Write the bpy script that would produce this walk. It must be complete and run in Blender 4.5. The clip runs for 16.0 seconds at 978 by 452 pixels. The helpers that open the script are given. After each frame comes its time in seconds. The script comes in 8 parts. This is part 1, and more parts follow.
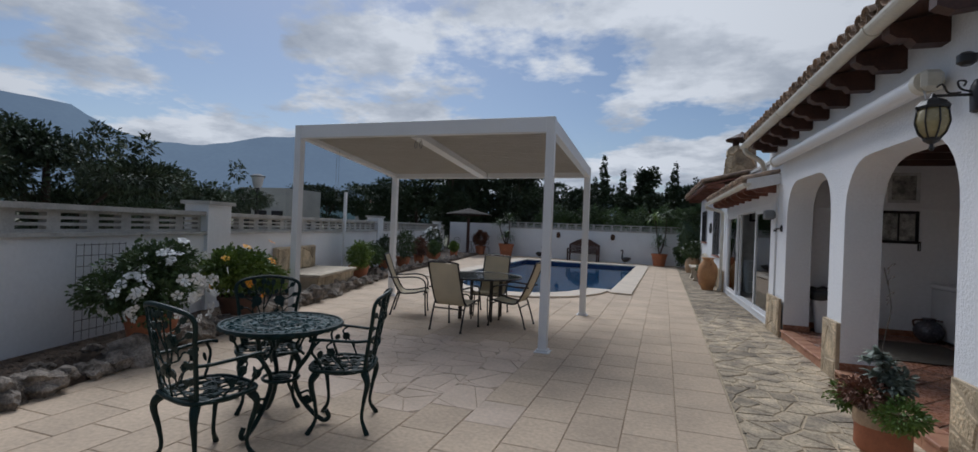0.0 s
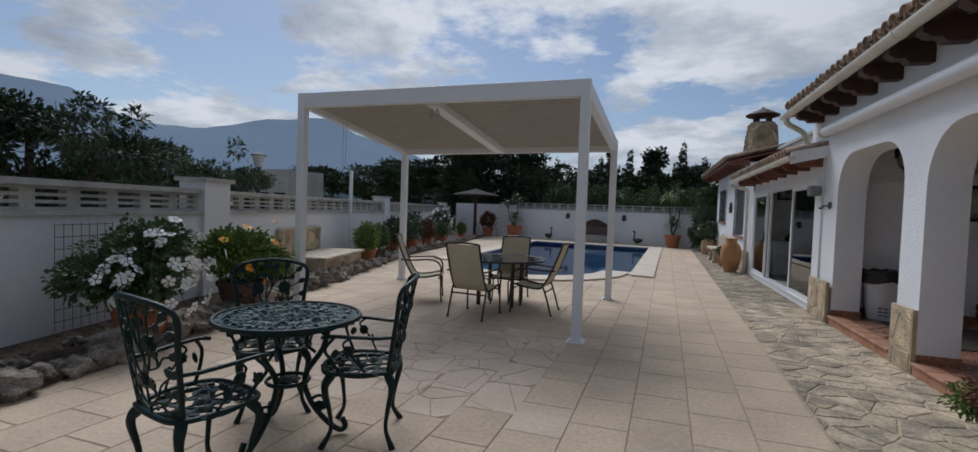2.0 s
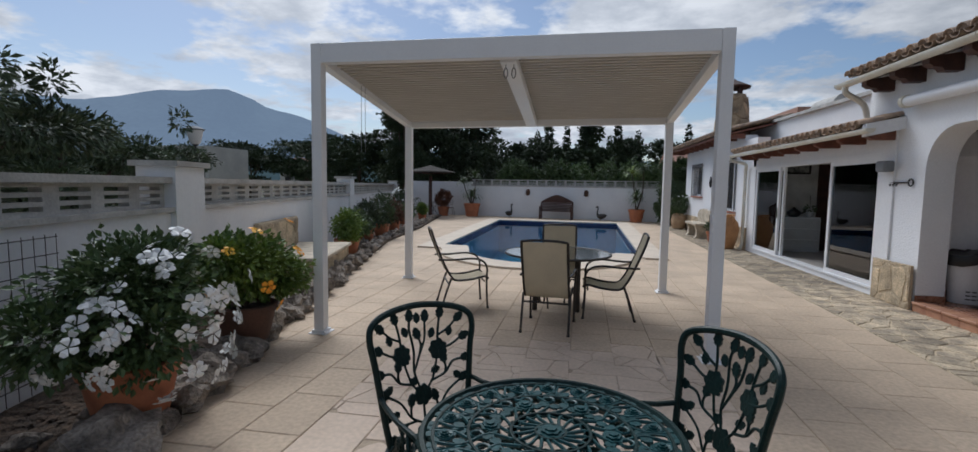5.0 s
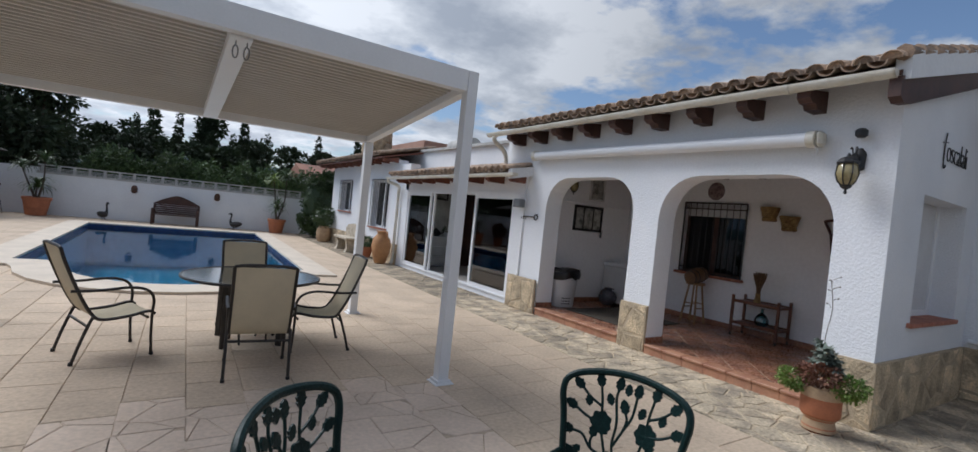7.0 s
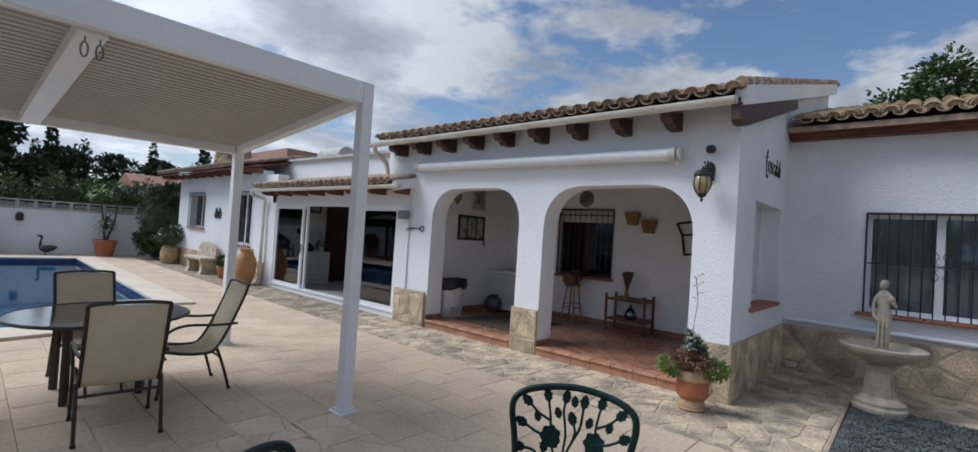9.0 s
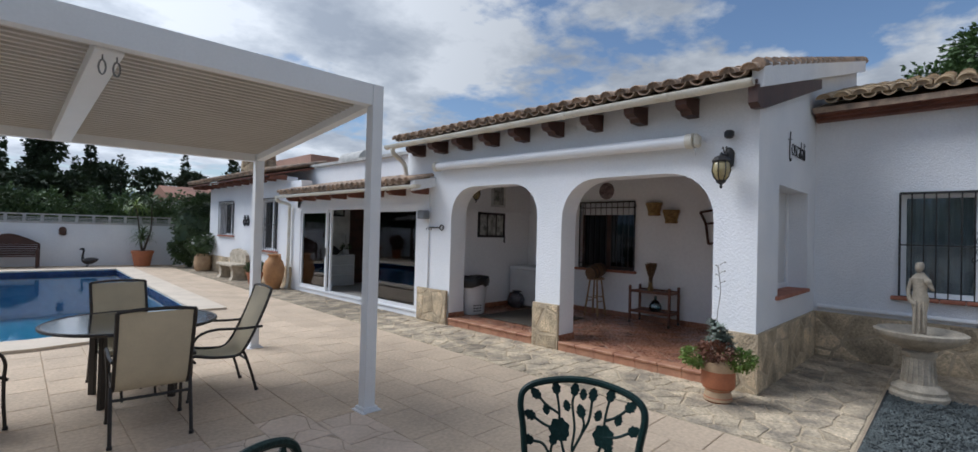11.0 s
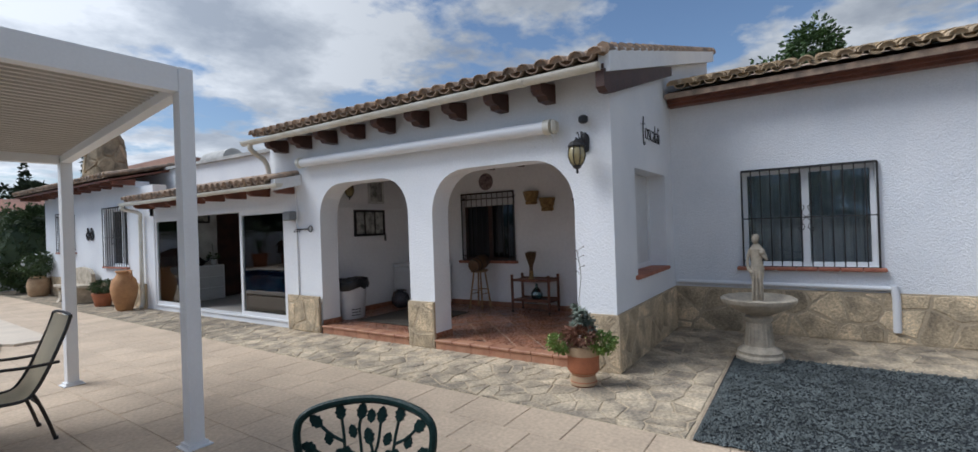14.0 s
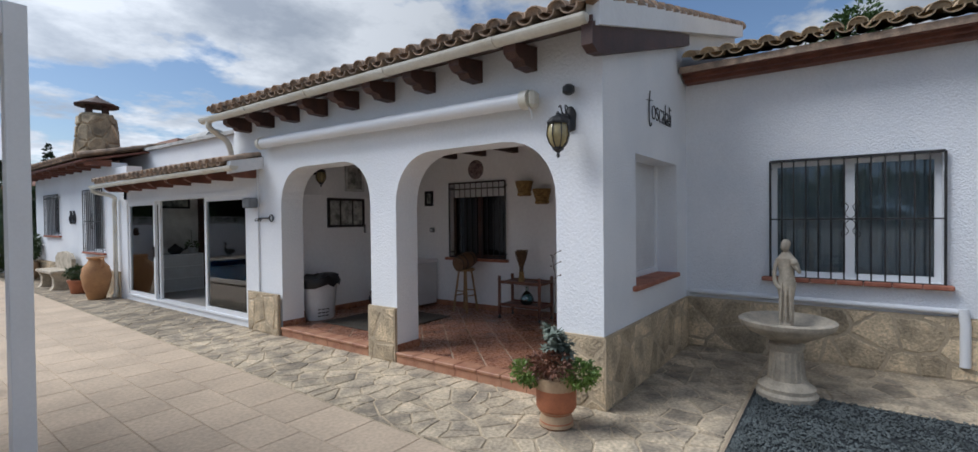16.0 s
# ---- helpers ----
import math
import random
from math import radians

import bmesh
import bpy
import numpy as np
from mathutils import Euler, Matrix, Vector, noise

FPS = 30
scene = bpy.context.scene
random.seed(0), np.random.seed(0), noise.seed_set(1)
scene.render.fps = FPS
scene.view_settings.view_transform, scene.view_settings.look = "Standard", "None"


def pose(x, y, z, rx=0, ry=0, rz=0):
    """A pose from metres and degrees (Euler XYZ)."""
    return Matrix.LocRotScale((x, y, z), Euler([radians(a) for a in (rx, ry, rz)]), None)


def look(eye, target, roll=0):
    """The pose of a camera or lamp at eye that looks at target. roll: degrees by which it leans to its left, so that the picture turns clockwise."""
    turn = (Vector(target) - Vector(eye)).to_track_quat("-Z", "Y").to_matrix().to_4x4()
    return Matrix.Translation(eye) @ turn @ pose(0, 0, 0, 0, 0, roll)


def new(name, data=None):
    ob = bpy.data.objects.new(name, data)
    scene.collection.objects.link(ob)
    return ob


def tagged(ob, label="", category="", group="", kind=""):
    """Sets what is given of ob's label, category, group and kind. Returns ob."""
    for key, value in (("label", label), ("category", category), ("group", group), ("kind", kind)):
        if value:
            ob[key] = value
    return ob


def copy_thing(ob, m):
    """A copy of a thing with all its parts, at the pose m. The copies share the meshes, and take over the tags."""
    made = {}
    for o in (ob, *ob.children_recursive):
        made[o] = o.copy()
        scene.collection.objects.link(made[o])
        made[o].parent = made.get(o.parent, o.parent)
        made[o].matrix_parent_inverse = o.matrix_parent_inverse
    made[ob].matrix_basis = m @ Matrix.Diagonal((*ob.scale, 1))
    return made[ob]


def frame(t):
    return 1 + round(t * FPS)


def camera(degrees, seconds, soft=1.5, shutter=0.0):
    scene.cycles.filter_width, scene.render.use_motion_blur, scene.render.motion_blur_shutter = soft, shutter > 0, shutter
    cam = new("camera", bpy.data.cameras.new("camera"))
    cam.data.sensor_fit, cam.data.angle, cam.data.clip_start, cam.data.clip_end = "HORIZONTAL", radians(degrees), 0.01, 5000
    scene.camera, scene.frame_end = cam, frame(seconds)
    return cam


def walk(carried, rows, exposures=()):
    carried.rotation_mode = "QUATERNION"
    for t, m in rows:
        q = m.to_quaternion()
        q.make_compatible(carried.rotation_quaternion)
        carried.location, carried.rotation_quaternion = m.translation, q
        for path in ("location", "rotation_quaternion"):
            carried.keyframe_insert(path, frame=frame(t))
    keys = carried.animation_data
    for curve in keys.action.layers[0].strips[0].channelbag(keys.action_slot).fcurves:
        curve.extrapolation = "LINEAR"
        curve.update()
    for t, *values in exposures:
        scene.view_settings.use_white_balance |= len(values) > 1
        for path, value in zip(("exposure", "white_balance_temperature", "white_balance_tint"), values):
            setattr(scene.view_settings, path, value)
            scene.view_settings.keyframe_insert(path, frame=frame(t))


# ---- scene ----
cam = camera(89.9, 16.0)
PATH = [
    (0, (-0.087, 0.337, 1.592), (-0.708, 2.239, 1.598), 2.3),
    (0.5, (-0.135, 0.293, 1.585), (-0.852, 2.16, 1.599), 2.4),
    (1, (-0.142, 0.452, 1.574), (-0.856, 2.32, 1.581), 1.6),
    (1.5, (-0.316, 0.612, 1.559), (-0.986, 2.497, 1.549), 1.3),
    (2, (-0.565, 0.877, 1.519), (-1.192, 2.775, 1.452), 2.1),
    (2.5, (-0.864, 1.097, 1.568), (-1.573, 2.963, 1.434), 2.7),
    (3, (-1.281, 1.191, 1.61), (-2.112, 3.006, 1.483), 2.1),
    (3.2, (-1.456, 1.19, 1.639), (-2.357, 2.971, 1.508), 1.9),
    (5.3, (-2.922, 1.929, 1.624), (-2.979, 3.923, 1.471), 1.6),
    (5.5, (-3.075, 1.979, 1.631), (-2.932, 3.969, 1.495), 2.2),
    (6, (-3.408, 2.143, 1.632), (-2.917, 4.079, 1.528), 3.2),
    (6.5, (-3.649, 2.302, 1.641), (-2.904, 4.156, 1.562), 5.6),
    (7, (-3.729, 2.448, 1.668), (-2.628, 4.118, 1.635), 5.9),
    (7.5, (-3.782, 2.631, 1.664), (-2.455, 4.127, 1.671), 6.3),
    (8, (-3.883, 2.766, 1.683), (-2.402, 4.11, 1.718), 6.7),
    (8.5, (-3.954, 2.78, 1.679), (-2.42, 4.062, 1.72), 6.1),
    (9, (-3.962, 2.685, 1.709), (-2.463, 4.009, 1.751), 3.7),
    (11.3, (-3.85, 2.595, 1.702), (-2.421, 3.994, 1.728), 1.5),
    (11.5, (-3.818, 2.588, 1.706), (-2.356, 3.953, 1.724), 1.3),
    (12, (-3.749, 2.67, 1.702), (-2.203, 3.938, 1.716), 1.2),
    (12.5, (-3.708, 2.658, 1.708), (-2.079, 3.817, 1.714), 1.6),
    (13, (-3.67, 2.621, 1.715), (-1.992, 3.708, 1.727), 1.2),
    (13.5, (-3.526, 2.458, 1.708), (-1.849, 3.547, 1.731), -0.0),
    (14, (-3.318, 2.4, 1.696), (-1.65, 3.504, 1.7), -2.0),
    (14.5, (-3.055, 2.479, 1.697), (-1.422, 3.633, 1.679), -1.9),
    (15, (-2.715, 2.418, 1.707), (-1.106, 3.606, 1.684), -0.2),
    (15.5, (-2.349, 2.398, 1.704), (-0.742, 3.589, 1.682), -0.4),
    (16, (-2.076, 2.522, 1.723), (-0.46, 3.7, 1.694), -0.6),
]
walk(cam, [(t, look(eye, target, roll)) for t, eye, target, roll in PATH],
     [(0, -0.30, 5800, 10), (2.0, -0.24, 5850, 10), (3.2, -0.32, 5800, 10), (5.4, 0.10, 5900, 10), (7.0, 0.26, 5850, 10), (9.0, 0.32, 5750, 9), (16, 0.34, 5800, 9)])

# ---- world and sun ----
SUN_EL, SUN_AZ = 50.0, -36.0
world = bpy.data.worlds.new("sky")
scene.world = world
world.use_nodes = True
wn, wl = world.node_tree.nodes, world.node_tree.links
wn.clear()
w_out, w_bg, w_sky = wn.new("ShaderNodeOutputWorld"), wn.new("ShaderNodeBackground"), wn.new("ShaderNodeTexSky")
w_sky.sky_type, w_sky.sun_disc = "NISHITA", False
w_sky.sun_elevation, w_sky.sun_rotation = radians(SUN_EL), radians(SUN_AZ)
w_sky.air_density, w_sky.dust_density = 1.0, 1.0
w_bg.inputs["Strength"].default_value = 0.082
w_tc, w_sep = wn.new("ShaderNodeTexCoord"), wn.new("ShaderNodeSeparateXYZ")
wl.new(w_tc.outputs["Generated"], w_sep.inputs[0])
w_add = wn.new("ShaderNodeMath"); w_add.operation = "ADD"; w_add.inputs[1].default_value = 0.16
w_max = wn.new("ShaderNodeMath"); w_max.operation = "MAXIMUM"; w_max.inputs[1].default_value = 0.05
wl.new(w_sep.outputs["Z"], w_add.inputs[0]); wl.new(w_add.outputs[0], w_max.inputs[0])
w_com = wn.new("ShaderNodeCombineXYZ")
for k in (0, 1):
    d = wn.new("ShaderNodeMath"); d.operation = "DIVIDE"
    wl.new(w_sep.outputs[k], d.inputs[0]); wl.new(w_max.outputs[0], d.inputs[1]); wl.new(d.outputs[0], w_com.inputs[k])
def w_noise(scale, detail, offset):
    m = wn.new("ShaderNodeVectorMath"); m.operation = "ADD"; m.inputs[1].default_value = offset
    n = wn.new("ShaderNodeTexNoise")
    n.inputs["Scale"].default_value, n.inputs["Detail"].default_value, n.inputs["Roughness"].default_value = scale, detail, 0.60
    wl.new(w_com.outputs[0], m.inputs[0]); wl.new(m.outputs[0], n.inputs["Vector"])
    return n.outputs["Fac"]
def w_ramp(fac, stops):
    r = wn.new("ShaderNodeValToRGB")
    while len(r.color_ramp.elements) < len(stops):
        r.color_ramp.elements.new(0.5)
    for e, (p, c) in zip(r.color_ramp.elements, stops):
        e.position, e.color = p, (*c, 1)
    wl.new(fac, r.inputs["Fac"])
    return r.outputs["Color"]
CLOUD_AT = (5.6, 0.9, 0.35)
w_cover = w_ramp(w_noise(1.05, 9.0, CLOUD_AT), [(0.425, (0, 0, 0)), (0.49, (1, 1, 1))])
w_cloud = w_ramp(w_noise(1.7, 9.0, (7.3, 2.2, 1.0)), [(0.36, (4.4, 4.7, 5.2)), (0.48, (6.2, 6.4, 6.7)), (0.60, (9.0, 9.0, 9.0))])
w_mix = wn.new("ShaderNodeMix"); w_mix.data_type = "RGBA"
# clouds are brighter towards the sun
w_dot = wn.new("ShaderNodeVectorMath"); w_dot.operation = "DOT_PRODUCT"
w_dot.inputs[1].default_value = (math.sin(radians(-25)) * 0.90, math.cos(radians(-25)) * 0.90, 0.43)
wl.new(w_tc.outputs["Generated"], w_dot.inputs[0])
w_lit = wn.new("ShaderNodeMapRange")
w_lit.inputs[1].default_value, w_lit.inputs[2].default_value, w_lit.inputs[3].default_value, w_lit.inputs[4].default_value = 0.38, 0.90, 0.62, 1.10
wl.new(w_dot.outputs["Value"], w_lit.inputs[0])
w_scale = wn.new("ShaderNodeVectorMath"); w_scale.operation = "SCALE"
wl.new(w_cloud, w_scale.inputs[0]); wl.new(w_lit.outputs[0], w_scale.inputs[3])
wl.new(w_cover, w_mix.inputs[0]); wl.new(w_sky.outputs[0], w_mix.inputs[6]); wl.new(w_scale.outputs[0], w_mix.inputs[7])
wl.new(w_mix.outputs[2], w_bg.inputs["Color"]); wl.new(w_bg.outputs[0], w_out.inputs["Surface"])
sun = new("sun", bpy.data.lights.new("sun", "SUN"))
sun.data.energy, sun.data.angle, sun.data.color = 2.5, radians(36), (1.0, 0.965, 0.92)
sx, sy, sz = math.sin(radians(SUN_AZ)) * math.cos(radians(SUN_EL)), math.cos(radians(SUN_AZ)) * math.cos(radians(SUN_EL)), math.sin(radians(SUN_EL))
sun.matrix_world = look((40 * sx, 40 * sy, 40 * sz), (0, 0, 0))

# ---- materials ----
def material(name, color, rough=0.7, second=None, scale=3.0, fine=40.0, vary=0.12, bump=0.15, metal=0.0, spread=0.0, coat=0.0, spec=0.5, dist=0.01):
    """Two scales of noise between color and second; spread varies it from object to object and island to island."""
    m = bpy.data.materials.new(name)
    m.use_nodes = True
    n, l = m.node_tree.nodes, m.node_tree.links
    b = n["Principled BSDF"]
    second = second or tuple(c * 0.7 for c in color)
    tc = n.new("ShaderNodeTexCoord")
    big, small = n.new("ShaderNodeTexNoise"), n.new("ShaderNodeTexNoise")
    for t, s, d in ((big, scale, 5), (small, fine, 4)):
        t.inputs["Scale"].default_value, t.inputs["Detail"].default_value = s, d
    gm = n.new("ShaderNodeNewGeometry")
    for t in (big, small):
        l.new(gm.outputs["Position"], t.inputs["Vector"])
    r = n.new("ShaderNodeMapRange")
    r.inputs[1].default_value, r.inputs[2].default_value = 0.38, 0.66
    l.new(big.outputs["Fac"], r.inputs[0])
    mix = n.new("ShaderNodeMix"); mix.data_type = "RGBA"
    mix.inputs[6].default_value, mix.inputs[7].default_value = (*color, 1), (*second, 1)
    l.new(r.outputs[0], mix.inputs[0])
    hsv = n.new("ShaderNodeHueSaturation")
    v = n.new("ShaderNodeMapRange")
    v.inputs[3].default_value, v.inputs[4].default_value = 1 - vary, 1 + vary
    v.inputs[1].default_value, v.inputs[2].default_value = 0.3, 0.7
    l.new(small.outputs["Fac"], v.inputs[0]); l.new(mix.outputs[2], hsv.inputs["Color"])
    if spread:
        oi = n.new("ShaderNodeObjectInfo")
        s1 = n.new("ShaderNodeMath"); s1.operation = "ADD"
        l.new(oi.outputs["Random"], s1.inputs[0]); l.new(gm.outputs["Random Per Island"], s1.inputs[1])
        s2 = n.new("ShaderNodeMapRange")
        s2.inputs[1].default_value, s2.inputs[2].default_value, s2.inputs[3].default_value, s2.inputs[4].default_value = 0.0, 2.0, 1 - spread, 1 + spread
        l.new(s1.outputs[0], s2.inputs[0])
        s3 = n.new("ShaderNodeMath"); s3.operation = "MULTIPLY"
        l.new(s2.outputs[0], s3.inputs[0]); l.new(v.outputs[0], s3.inputs[1]); l.new(s3.outputs[0], hsv.inputs["Value"])
    else:
        l.new(v.outputs[0], hsv.inputs["Value"])
    l.new(hsv.outputs[0], b.inputs["Base Color"])
    rr = n.new("ShaderNodeMapRange")
    rr.inputs[3].default_value, rr.inputs[4].default_value = max(rough - 0.1, 0.02), min(rough + 0.1, 1)
    l.new(small.outputs["Fac"], rr.inputs[0]); l.new(rr.outputs[0], b.inputs["Roughness"])
    b.inputs["Metallic"].default_value, b.inputs["Coat Weight"].default_value, b.inputs["Specular IOR Level"].default_value = metal, coat, spec
    if bump:
        bp = n.new("ShaderNodeBump")
        bp.inputs["Strength"].default_value, bp.inputs["Distance"].default_value = bump, dist
        l.new(small.outputs["Fac"], bp.inputs["Height"]); l.new(bp.outputs[0], b.inputs["Normal"])
    return m

def glass_material(name, color=(0.75, 0.82, 0.83), amount=0.75, rough=0.02):
    m = bpy.data.materials.new(name)
    m.use_nodes = True
    n, l = m.node_tree.nodes, m.node_tree.links
    n.remove(n["Principled BSDF"])
    g, t, mx, f = n.new("ShaderNodeBsdfGlossy"), n.new("ShaderNodeBsdfTransparent"), n.new("ShaderNodeMixShader"), n.new("ShaderNodeFresnel")
    g.inputs["Roughness"].default_value, t.inputs["Color"].default_value = rough, (*color, 1)
    f.inputs["IOR"].default_value = 1.5
    k = n.new("ShaderNodeMath"); k.operation = "MULTIPLY_ADD"; k.inputs[1].default_value, k.inputs[2].default_value = 1.0, 1 - amount
    l.new(f.outputs[0], k.inputs[0]); l.new(k.outputs[0], mx.inputs[0]); l.new(t.outputs[0], mx.inputs[1]); l.new(g.outputs[0], mx.inputs[2])
    l.new(mx.outputs[0], n["Material Output"].inputs[0])
    return m

M = {}
M["plaster"] = material("rough_white_render", (0.85, 0.86, 0.88), 0.9, (0.78, 0.80, 0.83), 1.2, 58, 0.04, 0.9, dist=0.018)
M["plaster_front"] = material("trowelled_white_render", (0.85, 0.86, 0.88), 0.9, (0.79, 0.81, 0.83), 0.9, 38, 0.03, 0.5, dist=0.016)
M["plaster_smooth"] = material("smooth_white_render", (0.80, 0.81, 0.82), 0.85, (0.74, 0.75, 0.77), 1.0, 22, 0.03, 0.25, dist=0.006)
M["inner"] = material("porch_plaster", (0.88, 0.88, 0.88), 0.85, (0.84, 0.84, 0.85), 1.0, 18, 0.03, 0.12)
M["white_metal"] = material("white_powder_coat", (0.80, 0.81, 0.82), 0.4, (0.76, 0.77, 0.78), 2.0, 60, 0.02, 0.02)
# white paint toned down to beige; the underside's shade is in the colour
M["louvre"] = material("shaded_louvre_white", (0.54, 0.505, 0.45), 0.5, (0.50, 0.465, 0.41), 2.0, 60, 0.02, 0.0)
M["gutter"] = material("cream_gutter_plastic", (0.72, 0.70, 0.62), 0.45, (0.62, 0.58, 0.48), 3.0, 30, 0.05, 0.05)
M["upvc"] = material("white_upvc", (0.80, 0.81, 0.82), 0.35, (0.77, 0.78, 0.8), 2.0, 60, 0.02, 0.0)
M["wood"] = material("dark_stained_beam", (0.075, 0.032, 0.022), 0.6, (0.04, 0.018, 0.013), 4, 60, 0.25, 0.3)
M["redwood"] = material("red_brown_boards", (0.20, 0.075, 0.045), 0.65, (0.12, 0.045, 0.03), 4, 50, 0.2, 0.25, spread=0.2)
M["rooftile"] = material("weathered_roof_tile", (0.40, 0.285, 0.20), 0.9, (0.20, 0.155, 0.12), 7, 60, 0.2, 0.5, spread=0.38)
M["roofyellow"] = material("ochre_roof_tile", (0.45, 0.34, 0.21), 0.9, (0.25, 0.19, 0.13), 7, 60, 0.2, 0.5, spread=0.3)
M["slab"] = material("cream_stone_slab", (0.55, 0.43, 0.31), 0.82, (0.46, 0.36, 0.26), 1.6, 28, 0.14, 0.35, spread=0.12, dist=0.006)
M["slab_pale"] = material("pale_crazed_slab", (0.62, 0.495, 0.385), 0.82, (0.53, 0.42, 0.32), 1.9, 28, 0.10, 0.3, spread=0.08, dist=0.005)
M["mortar"] = material("sand_mortar", (0.43, 0.34, 0.245), 0.95, (0.34, 0.265, 0.19), 3, 60, 0.15, 0.3)
M["flag"] = material("grey_ochre_flagstone", (0.47, 0.385, 0.27), 0.88, (0.22, 0.185, 0.14), 3.4, 34, 0.30, 0.9, spread=0.38, dist=0.012)
M["flagmortar"] = material("pale_joint_mortar", (0.52, 0.42, 0.29), 0.95, (0.40, 0.325, 0.225), 3, 60, 0.15, 0.4)
M["dado"] = material("ochre_wall_stone", (0.58, 0.46, 0.30), 0.85, (0.29, 0.235, 0.16), 3.6, 40, 0.30, 1.0, spread=0.50, dist=0.014)
M["gravel"] = material("slate_chippings", (0.085, 0.098, 0.097), 0.8, (0.040, 0.047, 0.046), 5, 60, 0.2, 0.4, spread=0.5)
M["gravelbed"] = material("slate_bed", (0.035, 0.042, 0.045), 0.95, (0.02, 0.025, 0.03), 20, 90, 0.4, 1.0, dist=0.02)
M["terracotta"] = material("terracotta", (0.46, 0.17, 0.08), 0.75, (0.36, 0.13, 0.065), 5, 50, 0.08, 0.2, spread=0.1)
M["terracotta_pale"] = material("bloomed_terracotta", (0.50, 0.36, 0.22), 0.85, (0.40, 0.26, 0.16), 5, 50, 0.1, 0.3)
M["floortile"] = material("glazed_red_floor_tile", (0.36, 0.17, 0.10), 0.28, (0.21, 0.095, 0.06), 6, 30, 0.15, 0.06, spread=0.45)
M["nosing"] = material("pale_clay_nosing", (0.42, 0.22, 0.13), 0.6, (0.33, 0.15, 0.09), 6, 40, 0.1, 0.15, spread=0.15)
# dark brown clay; for the hibiscus pot its shade is put into the colour
M["darkpot"] = material("dark_brown_terracotta", (0.14, 0.07, 0.045), 0.85, (0.08, 0.045, 0.03), 5, 40, 0.15, 0.3)
M["grout"] = material("pale_grout", (0.50, 0.39, 0.29), 0.9)
M["band_tile"] = material("navy_waterline_tile", (0.02, 0.045, 0.13), 0.25, (0.012, 0.025, 0.08), 9, 60, 0.3, 0.1)
M["brickred"] = material("red_clay_sill", (0.40, 0.16, 0.10), 0.7, (0.26, 0.085, 0.05), 6, 40, 0.1, 0.2, spread=0.15)
M["iron"] = material("black_iron", (0.016, 0.016, 0.018), 0.45, (0.028, 0.024, 0.022), 8, 60, 0.2, 0.1)
M["green_iron"] = material("dark_green_cast_metal", (0.004, 0.017, 0.016), 0.42, (0.008, 0.025, 0.023), 12, 80, 0.3, 0.25, spec=0.2)
# the frame's green made lighter teal; sky reflection is put into the colour
M["green_top"] = material("sky_sheen_green_metal", (0.007, 0.042, 0.045), 0.36, (0.012, 0.058, 0.062), 12, 80, 0.3, 0.25, spec=0.28)
M["amphora"] = material("ochre_fired_clay", (0.47, 0.25, 0.11), 0.8, (0.36, 0.18, 0.08), 4, 40, 0.1, 0.25)
M["brown_metal"] = material("dark_bronze_tube", (0.018, 0.014, 0.012), 0.45, (0.028, 0.022, 0.018), 6, 60, 0.1, 0.05)
M["sling"] = material("beige_mesh_fabric", (0.62, 0.54, 0.38), 0.85, (0.55, 0.48, 0.34), 4, 220, 0.12, 0.3, dist=0.003)
M["barkstone"] = material("grey_garden_rock", (0.36, 0.31, 0.26), 0.9, (0.09, 0.075, 0.06), 6, 45, 0.3, 1.0, spread=0.25, dist=0.035)
M["soil"] = material("dry_bark_soil", (0.12, 0.085, 0.06), 0.95, (0.06, 0.045, 0.035), 9, 60, 0.4, 1.0, dist=0.03)
M["chips"] = material("bark_chips", (0.13, 0.088, 0.06), 0.9, (0.075, 0.055, 0.04), 9, 60, 0.3, 0.3, spread=0.5)
M["dry_ground"] = material("dry_grass_ground", (0.13, 0.125, 0.07), 0.95, (0.09, 0.085, 0.05), 0.5, 6, 0.2, 0.3)
M["concrete"] = material("grey_white_concrete", (0.50, 0.49, 0.46), 0.9, (0.36, 0.35, 0.33), 3, 40, 0.12, 0.4)
M["coping"] = material("pale_pool_coping", (0.64, 0.55, 0.44), 0.8, (0.56, 0.48, 0.385), 2, 30, 0.05, 0.2, spread=0.05)
M["mosaic"] = material("blue_pool_mosaic", (0.16, 0.47, 0.64), 0.3, (0.09, 0.34, 0.52), 6, 60, 0.3, 0.1, spread=0.3)
M["stonecast"] = material("weathered_cast_stone", (0.56, 0.49, 0.38), 0.85, (0.36, 0.31, 0.24), 6, 50, 0.14, 0.5)
M["leaf"] = material("mid_green_leaf", (0.085, 0.135, 0.045), 0.55, (0.045, 0.08, 0.028), 3, 30, 0.2, 0.0, spread=0.45)
M["leaf_feather"] = material("feathery_blue_green_leaf", (0.085, 0.125, 0.060), 0.6, (0.035, 0.06, 0.03), 2, 30, 0.2, 0.0, spread=0.5)
M["leaf_light"] = material("yellow_green_leaf", (0.20, 0.28, 0.05), 0.5, (0.10, 0.17, 0.035), 3, 30, 0.2, 0.0, spread=0.4)
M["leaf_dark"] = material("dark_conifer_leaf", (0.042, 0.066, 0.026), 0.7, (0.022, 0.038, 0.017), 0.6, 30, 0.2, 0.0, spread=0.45)
